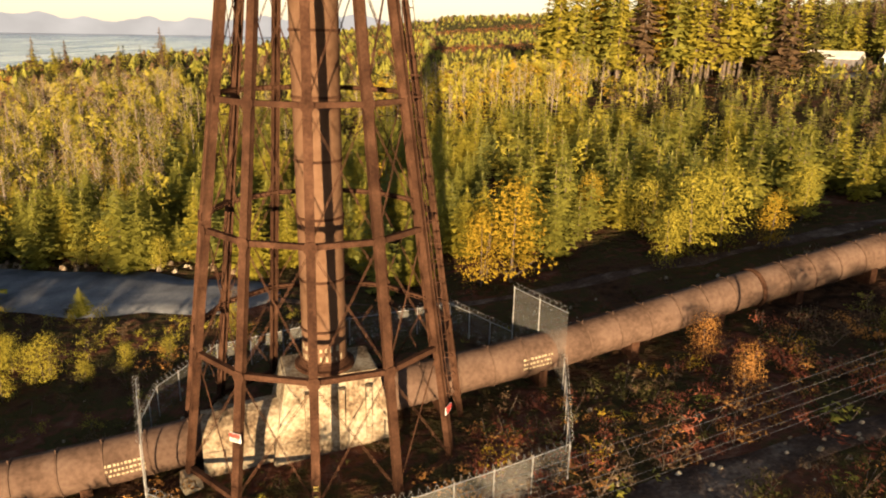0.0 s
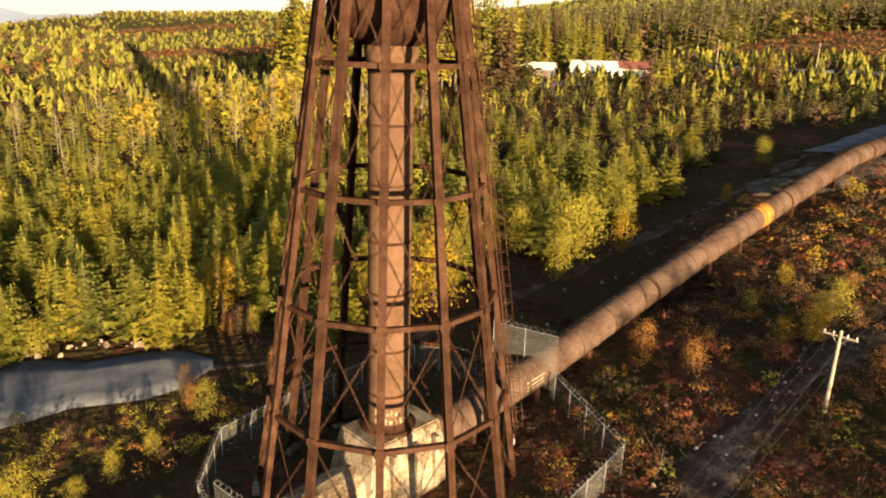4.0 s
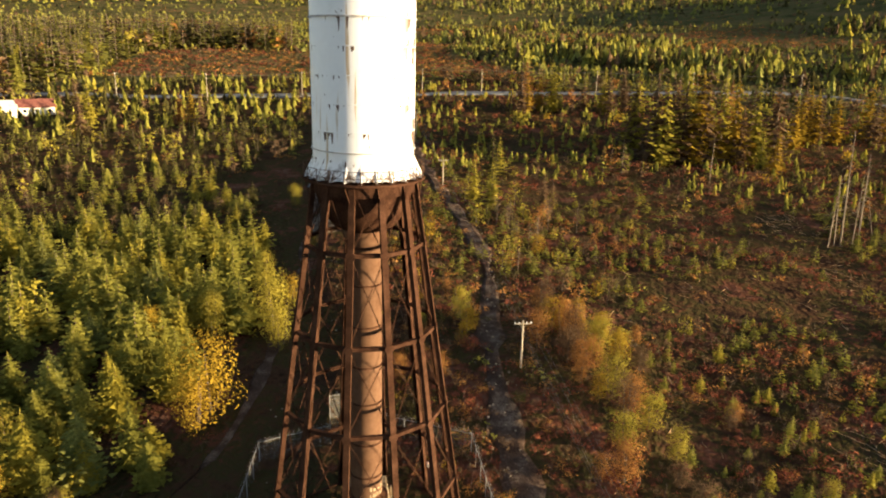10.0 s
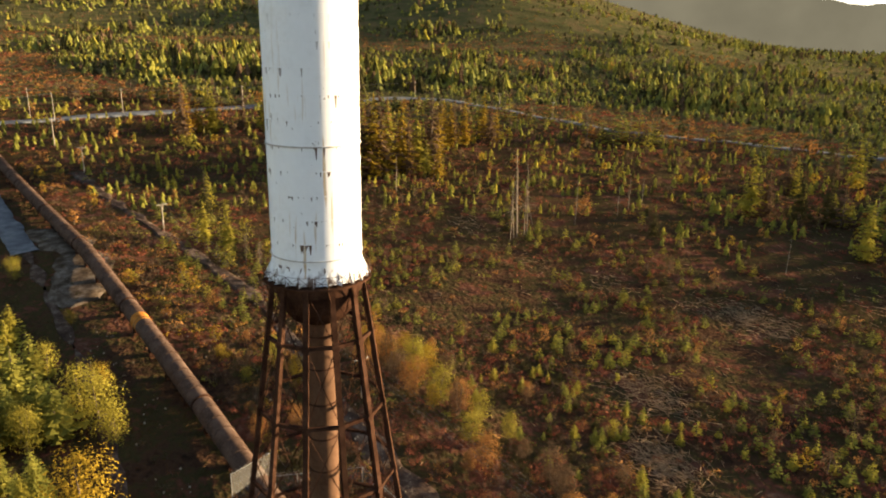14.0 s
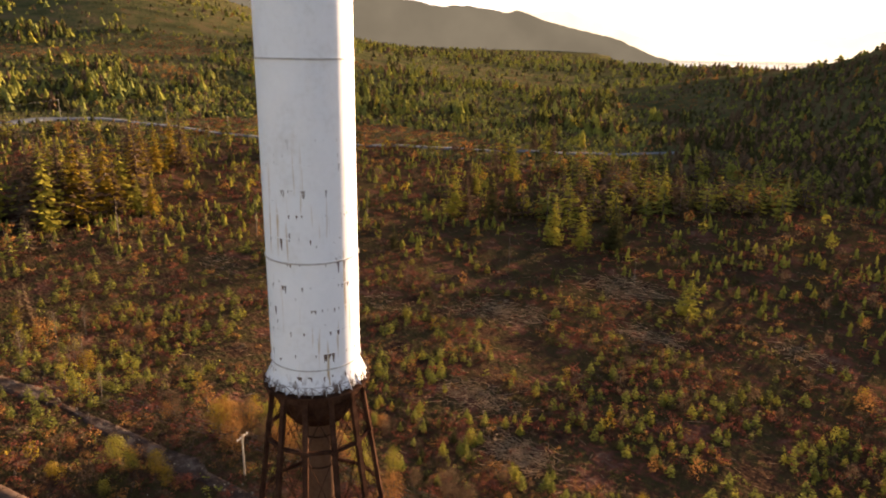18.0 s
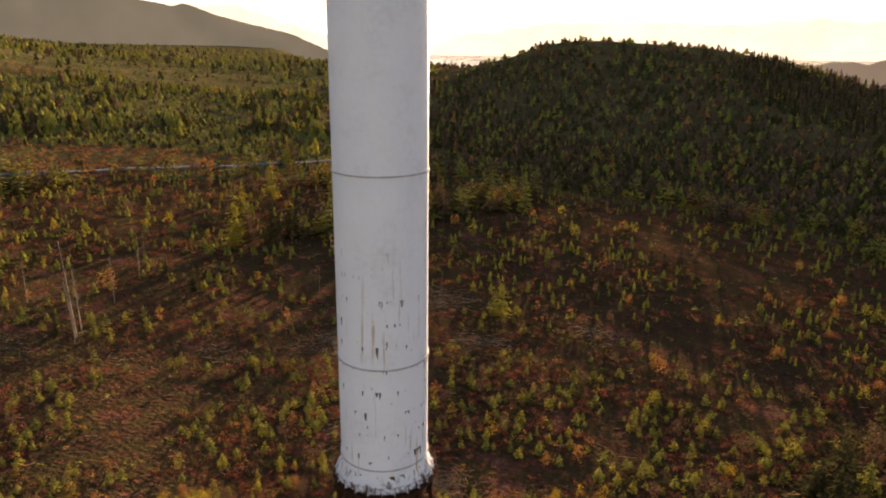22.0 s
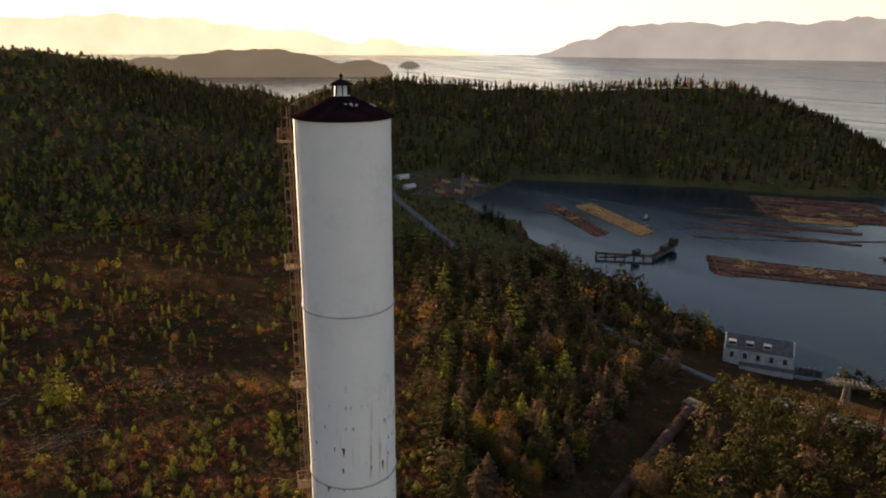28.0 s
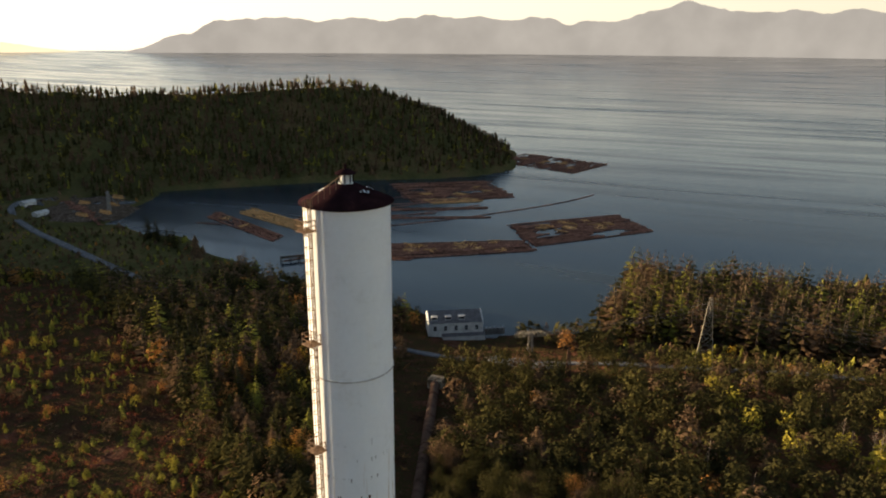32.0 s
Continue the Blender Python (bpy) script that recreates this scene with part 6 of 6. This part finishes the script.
        if r < 330:
            return pick([(("fir", rng.uniform(3.5, 6.5), pick([(iFA, 3), (iOL, 2), (iFC, 0.4)])), 5), (("leafy", rng.uniform(3.5, 6), pick([(iLI, 1.5), (iOL, 2), (iTA, 1)])), 1.6), (("shrub", rng.uniform(1, 2), pick([(iTA, 1), (iAM, 1), (iOL, 1)])), 2)])
    else:
        if u > -15 and v > -16 and u < 230:
            if u > 25 and rng.random() < 0.12:
                return ("leafy", rng.uniform(2.5, 4.5), pick([(iGO, 2), (iAM, 2), (iLI, 1)]))
            return ("shrub", rng.uniform(0.9, 2.3), pick([(iRU, 3), (iTA, 2.4), (iAM, 2.4), (iOL, 1.6), (iGO, 0.5)])) if rng.random() < 0.9 else None
        if u > 60 and v > -40:
            return pick([(("shrub", rng.uniform(0.8, 1.8), pick([(iRU, 2), (iOL, 2), (iAM, 1)])), 4), (("fir", rng.uniform(2, 4), iFA), 2), (("leafy", rng.uniform(3, 6), pick([(iAM, 1), (iLI, 1)])), 0.5)])
        if u > -10 and v > -36 and u < 60:
            return pick([(("leafy", rng.uniform(3.5, 6), pick([(iAM, 3), (iTA, 2), (iLI, 1), (iGO, 1)])), 2.0 if v < -27 else 0.2), (("shrub", rng.uniform(0.8, 2), pick([(iRU, 3), (iTA, 2), (iAM, 1), (iOL, 2)])), 5)])
        if u < -40 and -62 < v and (v > -14 or u < -78 + 0.5 * (v + 33) or (v > -24 and u < -62)):
            if v > -14:
                return ("shrub", rng.uniform(0.7, 1.8), pick([(iOL, 3), (iAM, 1), (iTA, 1)])) if rng.random() < 0.6 else None
            return pick([(("leafy", rng.uniform(5, 9), pick([(iOL, 2.4), (iDK, 1.5), (iTA, 3), (iAM, 0.7), (iLI, 0.8), (iGO, 0.4)])), 5), (("fir", rng.uniform(6, 13), pick([(iDK, 2), (iOL, 2), (iTA, 2.4), (iFA, 0.6)])), 3)])
        if u < -60 + 1.25 * (v + 28) and v > -330:
            if -330 < x < -205 and y < -215:
                return ("shrub", rng.uniform(1.0, 2.6), pick([(iOL, 3), (iTA, 2), (iAM, 1)])) if rng.random() < 0.8 else ("leafy", rng.uniform(4, 6), iOL)
            return pick([(("leafy", rng.uniform(7, 12), pick([(iOL, 3), (iDK, 3), (iAM, 0.2), (iTA, 2)])), 3), (("fir", rng.uniform(9, 18), pick([(iDK, 3), (iFA, 1), (iTA, 2), (iOL, 2)])), 5)])
        if r < 420:
            g = patch(x, y, 52, 9)
            az = math.degrees(math.atan2(x, y)) % 360
            wood = 0.55 - 0.3 * min(max((r - 150) / 120, 0), 1) - (0.25 if 150 < az < 176 and 200 < r < 330 else 0) - 0.8 * (r > 330)
            knoll = 176 < az < 214 and r < 290
            if g > wood and not knoll and r > 85:
                return pick([(("fir", rng.uniform(8, 16), pick([(iFA, 1.6), (iFC, 1.6), (iTA, 1.8), (iAM, 0.6), (iOL, 0.6)])), 4), (("leafy", rng.uniform(5, 9), pick([(iTA, 3), (iAM, 1.4), (iOL, 2), (iLI, 0.7)])), 3.5), (("shrub", rng.uniform(1, 2), iTA), 1.5)])
            if (q > 0.3 or p > 0.42) and r < 260:
                return ("shrub", rng.uniform(0.3, 0.9), iTA) if rng.random() < 0.4 else None
            green = 3.6 if (u > 45 or p < 0) else 2.1
            big = 1.0 + 0.5 * min(r / 250, 1)
            return pick([(("fir", rng.uniform(1.3, 2.9) * big, pick([(iFA, 4), (iFC, 1.6), (iOL, 0.8)])), green), (("shrub", rng.uniform(0.8, 1.9) * big, pick([(iRU, 4.5), (iTA, 3.6), (iAM, 1.2), (iOL, 1.6)])), 5.5), (("leafy", rng.uniform(2.2, 3.9) * big, pick([(iAM, 1), (iGO, 0.6), (iLI, 1.2), (iTA, 2.4)])), 0.55)])
    return None


def grow(x, y, r, z, track, head):
    u, v = x * UX + y * UY, -x * UY + y * UX
    if track < 2.0 and rng.random() < 0.93:
        return
    what = kind_at(x, y, u, v, r)
    if what is None:
        return
    kind, h, leaf = what
    if (kind == "shrub" or h < 4) != SMALL[0]:
        return
    tier = 0 if r < 100 else 1 if r < 210 else 2
    if kind == "fir":
        if h < 4:
            saplings.add((FIR_MID if r < 60 else FIR_FAR, FIR_FAR if r < 140 else FIR_TINY, FIR_TINY)[tier][rng.integers(3)], x, y, h, leaf, rng, rng.uniform(1.1, 1.6), 0, z)
        elif tier == 0 and r < 82 and count["fir"] < 230:
            count[kind] += 1
            singles.append((kind, x, y, h, leaf))
        else:
            stand.add((FIR_FULL, (FIR_FULL if r < 125 else FIR_MID) if r < 150 else FIR_FAR, FIR_FAR if h > 7 else FIR_TINY)[tier][rng.integers(4)], x, y, h, leaf, rng, rng.uniform(1.05, 1.45), 0, z)
    elif kind == "tall":
        stand.add(FIR_TALL[rng.integers(5)], x, y, h, leaf, rng, 1.0, 0, z)
    elif kind == "leafy":
        if tier == 0 and r < 90 and count["leafy"] < 120:
            count[kind] += 1
            singles.append((kind, x, y, h, leaf))
        else:
            broad.add(ROUND[rng.integers(5)] if u < -45 and r < 215 else (LEAFY_NEAR if r < 55 else LEAFY_MID, LEAFY_MID if r < 125 else LEAFY_FAR, DOME)[tier][rng.integers(4)], x, y, h, leaf, rng, rng.uniform(0.9, 1.3), 0, z)
    elif kind == "alder":
        alders.add((ALDER_NEAR if r < 72 else ALDER_MID)[rng.integers(4)], x, y, h, leaf, rng, 1.0, iPB, z)
    else:
        if tier == 0 and r < 48 and count["shrub"] < 230:
            count[kind] += 1
            singles.append((kind, x, y, h, leaf))
        else:
            brush.add((SHRUB_NEAR if r < 52 else SHRUB_MID, SHRUB_MID, SHRUB_FAR)[tier][rng.integers(4)], x, y, h, leaf, rng, rng.uniform(0.9, 1.5), 0, z)


def scatter(r0, r1, step, use):
    n = int(r1 / step) + 1
    i, j = np.meshgrid(np.arange(-n, n + 1), np.arange(-n, n + 1), indexing="ij")
    x = ((i + rng.uniform(-0.55, 0.55, i.shape)) * step).ravel()
    y = ((j + rng.uniform(-0.55, 0.55, i.shape)) * step).ravel()
    r = np.hypot(x, y)
    ok = (r >= r0) & (r < r1)
    ok[ok] = land(x[ok], y[ok]) > 4
    if r0 < 600:
        for line, w in BUILT:
            ok[ok] = way_distance(x[ok], y[ok], line) > w
    x, y, r = x[ok], y[ok], r[ok]
    head = (capsule(x, y, (-300, -800), (-700, -275), 170) > 0) | (x < -420)
    for row in zip(x.tolist(), y.tolist(), r.tolist(), ground_z(x, y).tolist(), way_distance(x, y, POLE_TRACK).tolist(), head.tolist()):
        use(*row)


def cover(x, y, r, z, track, head):
    """Low heath between the larger plants."""
    u, v = x * UX + y * UY, -x * UY + y * UX
    if 3.8 < v < 22 and -12 < u < 160 and r > 11:
        if rng.random() < 0.55:
            brush.add(COVER[rng.integers(4)], x, y, rng.uniform(0.25, 0.6), pick([(iOL, 3), (iTA, 2), (iLI, 0.6)]), rng, rng.uniform(1.6, 3.0), 0, z)
        return
    if v > -3.6 and u > -48 or (u < -48 and abs(v) < 8) or u < -60 + 1.25 * (v + 28) or track < 1.9 and rng.random() < 0.9:
        return
    if spot_at(x, y) and rng.random() < 0.9:
        return
    p, q = patch(x, y, 38, 1), patch(x, y, 13, 2)
    if (q > 0.24 or p > 0.38) and rng.random() < 0.7:
        return
    mix_ = patch(x, y, 9, 4) + rng.normal() * 0.22
    if u < -48 and v > -62:
        leaf = pick([(iOL, 4), (iDK, 3), (iTA, 1)])
    else:
        leaf = iRU if mix_ > 0.2 else iTA if mix_ > 0.1 else iAM if mix_ > 0.0 else iOL if mix_ > -0.25 else iFA
    brush.add((SHRUB_MID if r < 46 else COVER)[rng.integers(4)], x, y, rng.uniform(0.55, 1.35) * (1 if r < 160 else 1.5), leaf, rng, rng.uniform(1.3, 2.3), 0, z)


def grow_far(x, y, r, z, track, head):
    p, q = patch(x, y, 140, 5), patch(x, y, 46, 6)
    if head or math.hypot((x - 880) / 85, (y - 245) / 60) < 1 + 0.4 * q and rng.random() < 0.93:
        return
    if p > 0.3 and r < 1200 and x > 0:
        brush.add(SHRUB_FAR[rng.integers(4)], x, y, rng.uniform(1.5, 3), pick([(iAM, 1), (iRU, 1), (iTA, 1)]), rng, 2.0, 0, z)
        return
    if min(math.hypot((x - 552) / 60, (y + 298) / 26), math.hypot((x - 655) / 85, (y + 600) / 40), math.hypot((x - 600) / 110, (y + 120) / 30)) < 1 + 0.5 * q:
        far_wood.add((DOME if r < 700 else DOME_FAR)[rng.integers(4)], x, y, rng.uniform(3, 5), pick([(iAM, 3), (iTA, 2), (iOL, 1)]), rng, 1.5, 0, z)
        return
    az = math.degrees(math.atan2(x, y)) % 360
    tall = (30 < az < 66 and 290 < r < 560 and p < 0.25) or (az > 70 and p * 0.6 + q < -0.25) or r > 1300
    h = rng.uniform(6, 13) if tall else rng.uniform(2.6, 4.6)
    if az > 300:
        h = rng.uniform(5, 10)
    if 168 < az < 215:
        h = rng.uniform(4.5, 8.5)
    if 30 < az < 66 and tall and r < 560:
        h = rng.uniform(12, 21)
    if x > 0 and 250 < r < 560 and min(way_distance(x, y, ROAD), way_distance(x, y, SIDE_ROAD)) < 26 or x < -150 and r < 620 and way_distance(x, y, SHORE_ROAD) < 45:
        h = rng.uniform(1.5, 3.2)
    if rng.random() < (0.22 if az < 300 else 0.6):
        far_wood.add((DOME if r < 450 else DOME_FAR)[rng.integers(4)], x, y, h * 0.75, pick([(iTA, 3), (iOL, 2), (iAM, 1), (iLI, 1)]), rng, 1.2, 0, z)
    else:
        wide = (1.45 if tall else 2.2) * rng.uniform(0.8, 1.25) * (1 if r < 900 else 1.35)
        # South and west take a browner mix: evening haze put into leaf colour.
        far_wood.add((FIR_FAR if r < 560 and h > 8 and az < 70 else FIR_TINY if r < 440 else FIR_DOT)[rng.integers(3)], x, y, h, pick([(iFA, 1.6), (iOL, 2.4), (iTA, 3.6), (iAM, 0.3)] if 160 < az < 300 else [(iFA, 3.4), (iFB, 2.0 if x > 120 else 0.3), (iFC, 0.2), (iOL, 2.6), (iDK, 0.5), (iTA, 0.8)]), rng, wide, 0, z)


def grow_head(x, y, r, z, track, head):
    if head and x < -120 and y < -150:
        h = rng.uniform(5.5, 10) + 3.5 * (rng.random() < 0.12)
        if rng.random() < 0.24:
            far_wood.add(DOME_FAR[rng.integers(4)], x, y, h * 0.8, pick([(iOL, 2), (iLI, 1), (iTA, 1)]), rng, 1.1, 0, z)
        else:
            # Headland firs are browned too, standing in for the haze over the bay.
            far_wood.add(FIR_DOT[rng.integers(3)], x, y, h, pick([(iFA, 0.5), (iDK, 1.0), (iOL, 3.0), (iTA, 4.4)]), rng, rng.uniform(0.8, 1.15), 0, z)


scatter(3, 105, 3.3, grow)
scatter(105, 340, 5.2, grow)
SMALL[0] = True
scatter(3, 105, 2.0, grow)
scatter(105, 200, 3.2, grow)
scatter(200, 340, 4.4, grow)
scatter(11, 130, 2.75, cover)
scatter(130, 230, 4.0, cover)
scatter(230, 380, 6.0, cover)
scatter(340, 560, 5.4, grow_far)
scatter(560, 900, 8.2, grow_far)
scatter(900, 1700, 21.0, grow_far)
scatter(1700, 2800, 46.0, grow_far)
scatter(480, 1150, 5.4, grow_head)

# single plants of note
for x, y, h, leaf in ((-30.5, 9.0, 6.5, iFA), (-42, 26.5, 8.5, iFA), (-45, 23.0, 8.0, iFC), (-47.5, 29, 7.5, iFA), (-28.2, 22.4, 3.2, iFA), (-39, 9, 4.0, iFC)):
    singles.append(("fir", x, y, h, leaf))
for x, y, h, leaf in ((-26.5, 6.0, 5.0, iLI), (-24.5, 9.2, 4.2, iLI), (-33, 2.5, 3.0, iLI), (-28.6, 11.0, 3.6, iFC), (-18.5, 10.5, 2.6, iLI), (-15.5, 12.0, 2.4, iLI), (-21.0, 8.5, 2.2, iLI), (15.0, 24.8, 11.0, iGO), (11.8, 25.2, 8.0, iGO), (33.0, 24.5, 9.5, iLI), (37.0, 27.2, 8.5, iLI), (30.0, 22.6, 6.5, iLI), (41.0, 25.0, 6.0, iGO), (48, 33, 6.5, iLI), (85.8, 43.6, 5.0, iLI), (65.5, 31.7, 3.0, iGO),
                      (33.0, -20.5, 5.5, iAM), (36.0, -19.0, 5.0, iTA), (30.0, -23.5, 6.0, iLI), (27.5, -26.0, 5.5, iAM), (39.5, -18.0, 6.5, iTA), (42.5, -16.5, 5.5, iAM), (34.0, -17.5, 5.5, iTA), (24.5, -28.0, 5.5, iLI), (37.5, -21.5, 6.5, iLI), (46.5, -18.5, 4.5, iGO), (78, -10, 4.5, iGO), (-74, -57, 10.5, iAM), (-69, -61, 9.0, iGO), (-89, -60.5, 9.0, iAM), (-81, -54, 7, iGO)):
    singles.append(("leafy", x, y, h, leaf))
for x, y, h, leaf in ((-290, -315, 17, iDK), (-285, -303, 16, iDK), (-276, -281, 15, iDK), (-282, -292, 13, iDK), (-102, -105, 15, iTA), (-112, -97, 16, iTA), (-108, -101, 13, iAM), (97, -112, 8, iOL), (104, -79, 5, iFA), (99, -74, 5, iFA), (107, -71, 6, iOL)):
    stand.add(FIR_SLIM[rng.integers(4)], x, y, h, leaf, rng, 1.2)
for x, y, h, leaf in ((-161, -180, 9, iTA), (-207, -198, 9, iAM), (-171, -199, 10, iGO), (-209, -178, 9, iTA), (-166, -187, 8, iAM), (117, -101, 7, iAM)):
    broad.add(ROUND[rng.integers(5)], x, y, h, leaf, rng, 1.1)
for k in range(10):
    alders.add(ALDER_NEAR[k % 5], 84 + rng.normal() * 9, 4 - 12 + rng.normal() * 5, rng.uniform(5, 8), iTA, rng, 1.3, 0)
for x, y, h in ((169, -44, 24), (176, -52, 26), (180, -65, 24), (188, -43, 26), (190, -56, 24), (192, -33, 22), (107, -163, 17), (48, -168, 17), (146, -238, 19), (175, -325, 19), (61, -229, 17), (101, -174, 16), (130, -200, 17), (200, -70, 20), (221, -104, 19), (226, -96, 17), (212, -88, 16), (207, -60, 20), (266, -31, 17), (260, -20, 16), (250, 10, 18), (258, 3, 17), (103, 1, 12), (136, 7, 12), (110, -6, 9), (235, -120, 18), (170, -70, 15),
                (150, 150, 16), (175, 120, 14), (68, -162, 14), (-44, -195, 9), (-237, 394, 22), (-200, 353, 20), (-158, 330, 17), (-166, 353, 19), (-150, 363, 22), (-222, 380, 18), (112, 174, 26), (118, 180, 28), (58, 240, 22), (66, 232, 24)):
    for _ in range(3 if x > 150 or x < 0 else 2):
        stand.add(FIR_SLIM[rng.integers(4)], x + rng.normal() * 4, y + rng.normal() * 4, h * rng.uniform(0.85, 1.25), pick([(iFC, 1), (iTA, 2.2), (iAM, 0.4), (iGO, 0.9)] if x > 150 else [(iFC, 1.6), (iTA, 2.4), (iOL, 1.2)]), rng, 1.15)
for grown in (stand, brush, saplings, broad, alders, far_wood):
    grown.finish()

SINGLE = {"fir": (FIR_NEAR, "fir_tree", "young fir tree with layered drooping branches", "tree", "firs of the young stand"),
          "leafy": (LEAFY_NEAR, "broadleaf_tree", "small broadleaf tree in autumn leaf", "tree", "autumn broadleaf trees"),
          "shrub": (SHRUB_NEAR, "shrub", "low twiggy autumn shrub on rough ground", "shrub", "shrubs round the tower")}
COLOURS = {iFA: "green", iFB: "blue-green", iFC: "yellow-green", iGO: "golden yellow", iLI: "yellow-green", iAM: "orange", iRU: "red-brown", iTA: "dry brown", iOL: "dull green", iDK: "dark green"}
meshes = {}
for kind, x, y, h, leaf in singles:
    protos, name, label, category, group = SINGLE[kind]
    k = int(rng.integers(5))
    if (kind, k, leaf) not in meshes:
        v, f, m = protos[k]
        made = []
        for slot, part_name, mat in ((0, "trunk", BARK), (1, "crown", LEAF[leaf])):
            sel = f[m == slot]
            used, inv = np.unique(sel, return_inverse=True)
            made.append((part_name, plant_mesh(part_name, v[used], inv.reshape(-1, 3), np.zeros(len(sel), np.int32), [mat])))
        meshes[(kind, k, leaf)] = made
    ob = thing(name, (x, y, float(ground_z(x, y))), COLOURS[leaf] + " " + label, category, group)
    ob.rotation_euler = (0, 0, rng.uniform(0, 6.28))
    w = h * (rng.uniform(1.05, 1.45) if kind == "fir" else rng.uniform(0.85, 1.2))
    ob.scale = (w, w, h)
    for part_name, me in meshes[(kind, k, leaf)]:
        new(part_name, me).parent = ob

# ---- cut wood and stones on the ground
STRAW = material("dry_straw_wood", [(0.3, (0.24, 0.145, 0.08)), (0.7, (0.46, 0.31, 0.18))], 1.2, 5, 0.9, spread=0.35, bump=0, through_light=0.25)
debris = Plant()
dr = np.random.default_rng(11)
n_made = 0
while n_made < 6600:
    x, y = dr.uniform(-110, 130), dr.uniform(-230, -14)
    if n_made > 3600:
        a_, b_, p_, q_, share = SPOTS[dr.integers(len(SPOTS))]
        if dr.random() > share:
            continue
        x, y = a_ + p_ * dr.normal() * 0.5, b_ + q_ * dr.normal() * 0.5
    elif dr.random() < 0.6:
        n_made += 1
        continue
    elif patch(x, y, 13, 2) < 0.18 and patch(x, y, 38, 1) < 0.3 and dr.random() > 0.06:
        continue
    u, v = x * UX + y * UY, -x * UY + y * UX
    if v > -10 or way_distance(x, y, POLE_TRACK) < 2:
        continue
    w, ln_ = dr.normal() * 0.7 + 0.4, dr.uniform(0.6, 2.8)
    z = float(ground_z(x, y)) + dr.uniform(0.02, 0.3)
    debris.stick((x, y, z), (x + math.cos(w) * ln_, y + math.sin(w) * ln_, z + dr.normal() * 0.15), dr.uniform(0.03, 0.10), 0.03, 3)
    n_made += 1
v, f, m = debris.done()
tagged(new("logging_slash", plant_mesh("logging_slash", v, f, m * 0, [STRAW])), "grey-brown cut branches strewn over the clearing", "dead wood", kind="stuff")
for k, (x, y, h, lean) in enumerate(((102.5, -72, 24, 0.06), (100.4, -69, 13, 0.0), (104.5, -76, 19, 0.03), (103.2, -74.5, 15, 0.0), (101.5, -70.5, 15, 0.08), (109.5, -94, 13, 0), (121, -120, 11, 0), (125, -128, 9, 0), (115, -112, 9, 0), (128, -84, 12, 0), (150, -52, 12, 0), (111, -81, 9, 0.25), (30, -140, 9, 0), (66, -130, 9, 0), (-112, 38, 10, 0), (-100, 48, 9, 0))):
    v, f, m = SNAGS[k % 4]
    ob = tagged(new("dead_tree", plant_mesh("dead_tree", v, f, m * 0, [PALE_BARK])), "bare grey dead tree standing in the clearing", "dead tree", "standing dead trees")
    ob.location, ob.scale, ob.rotation_euler = (x, y, float(ground_z(x, y))), (h * 0.6, h * 0.6, h), (0, lean, 1.1 + 0.3 * (k % 3))
stones = Plant()
for _ in range(150):
    s_, o = dr.uniform(-18, 70), dr.choice([-1, 1]) * dr.uniform(3.2, 12)
    x, y = UX * s_ - UY * o, UY * s_ + UX * o
    if math.hypot(x, y) < 10:
        continue
    r, z = dr.uniform(0.08, 0.24), float(ground_z(x, y))
    stones.stick((x, y, z - 0.1), (x + dr.normal() * 0.05, y, z + r), r, r * 0.5, 5)
    k = len(stones.v)
    stones.f += [(k - 5, k - 4, k - 3), (k - 5, k - 3, k - 2), (k - 5, k - 2, k - 1)]
    stones.m += [0, 0, 0]
for _ in range(70):
    t_ = dr.random()
    x, y = -52 + 40 * t_, 41.5 - 9.5 * t_ + dr.normal() * 0.8
    r, z = dr.uniform(0.15, 0.55), float(ground_z(x, y))
    stones.stick((x, y, z - 0.2), (x + dr.normal() * 0.1, y, z + r), r, r * 0.5, 5)
    k = len(stones.v)
    stones.f += [(k - 5, k - 4, k - 3), (k - 5, k - 3, k - 2), (k - 5, k - 2, k - 1)]
    stones.m += [0, 0, 0]
for a_, b_ in zip(POLE_TRACK, POLE_TRACK[1:]):
    for _ in range(45):
        t_ = dr.random()
        x, y = a_[0] + (b_[0] - a_[0]) * t_ + dr.normal() * 1.1, a_[1] + (b_[1] - a_[1]) * t_ + dr.normal() * 1.1
        r, z = dr.uniform(0.08, 0.3), float(ground_z(x, y))
        stones.stick((x, y, z - 0.1), (x + dr.normal() * 0.05, y, z + r), r, r * 0.5, 5)
        k = len(stones.v)
        stones.f += [(k - 5, k - 4, k - 3), (k - 5, k - 3, k - 2), (k - 5, k - 2, k - 1)]
        stones.m += [0, 0, 0]
v, f, m = stones.done()
tagged(new("loose_stones", plant_mesh("loose_stones", v, f, m * 0, [CONCRETE])), "small pale stones beside the pipe and the track", "stones", kind="stuff")
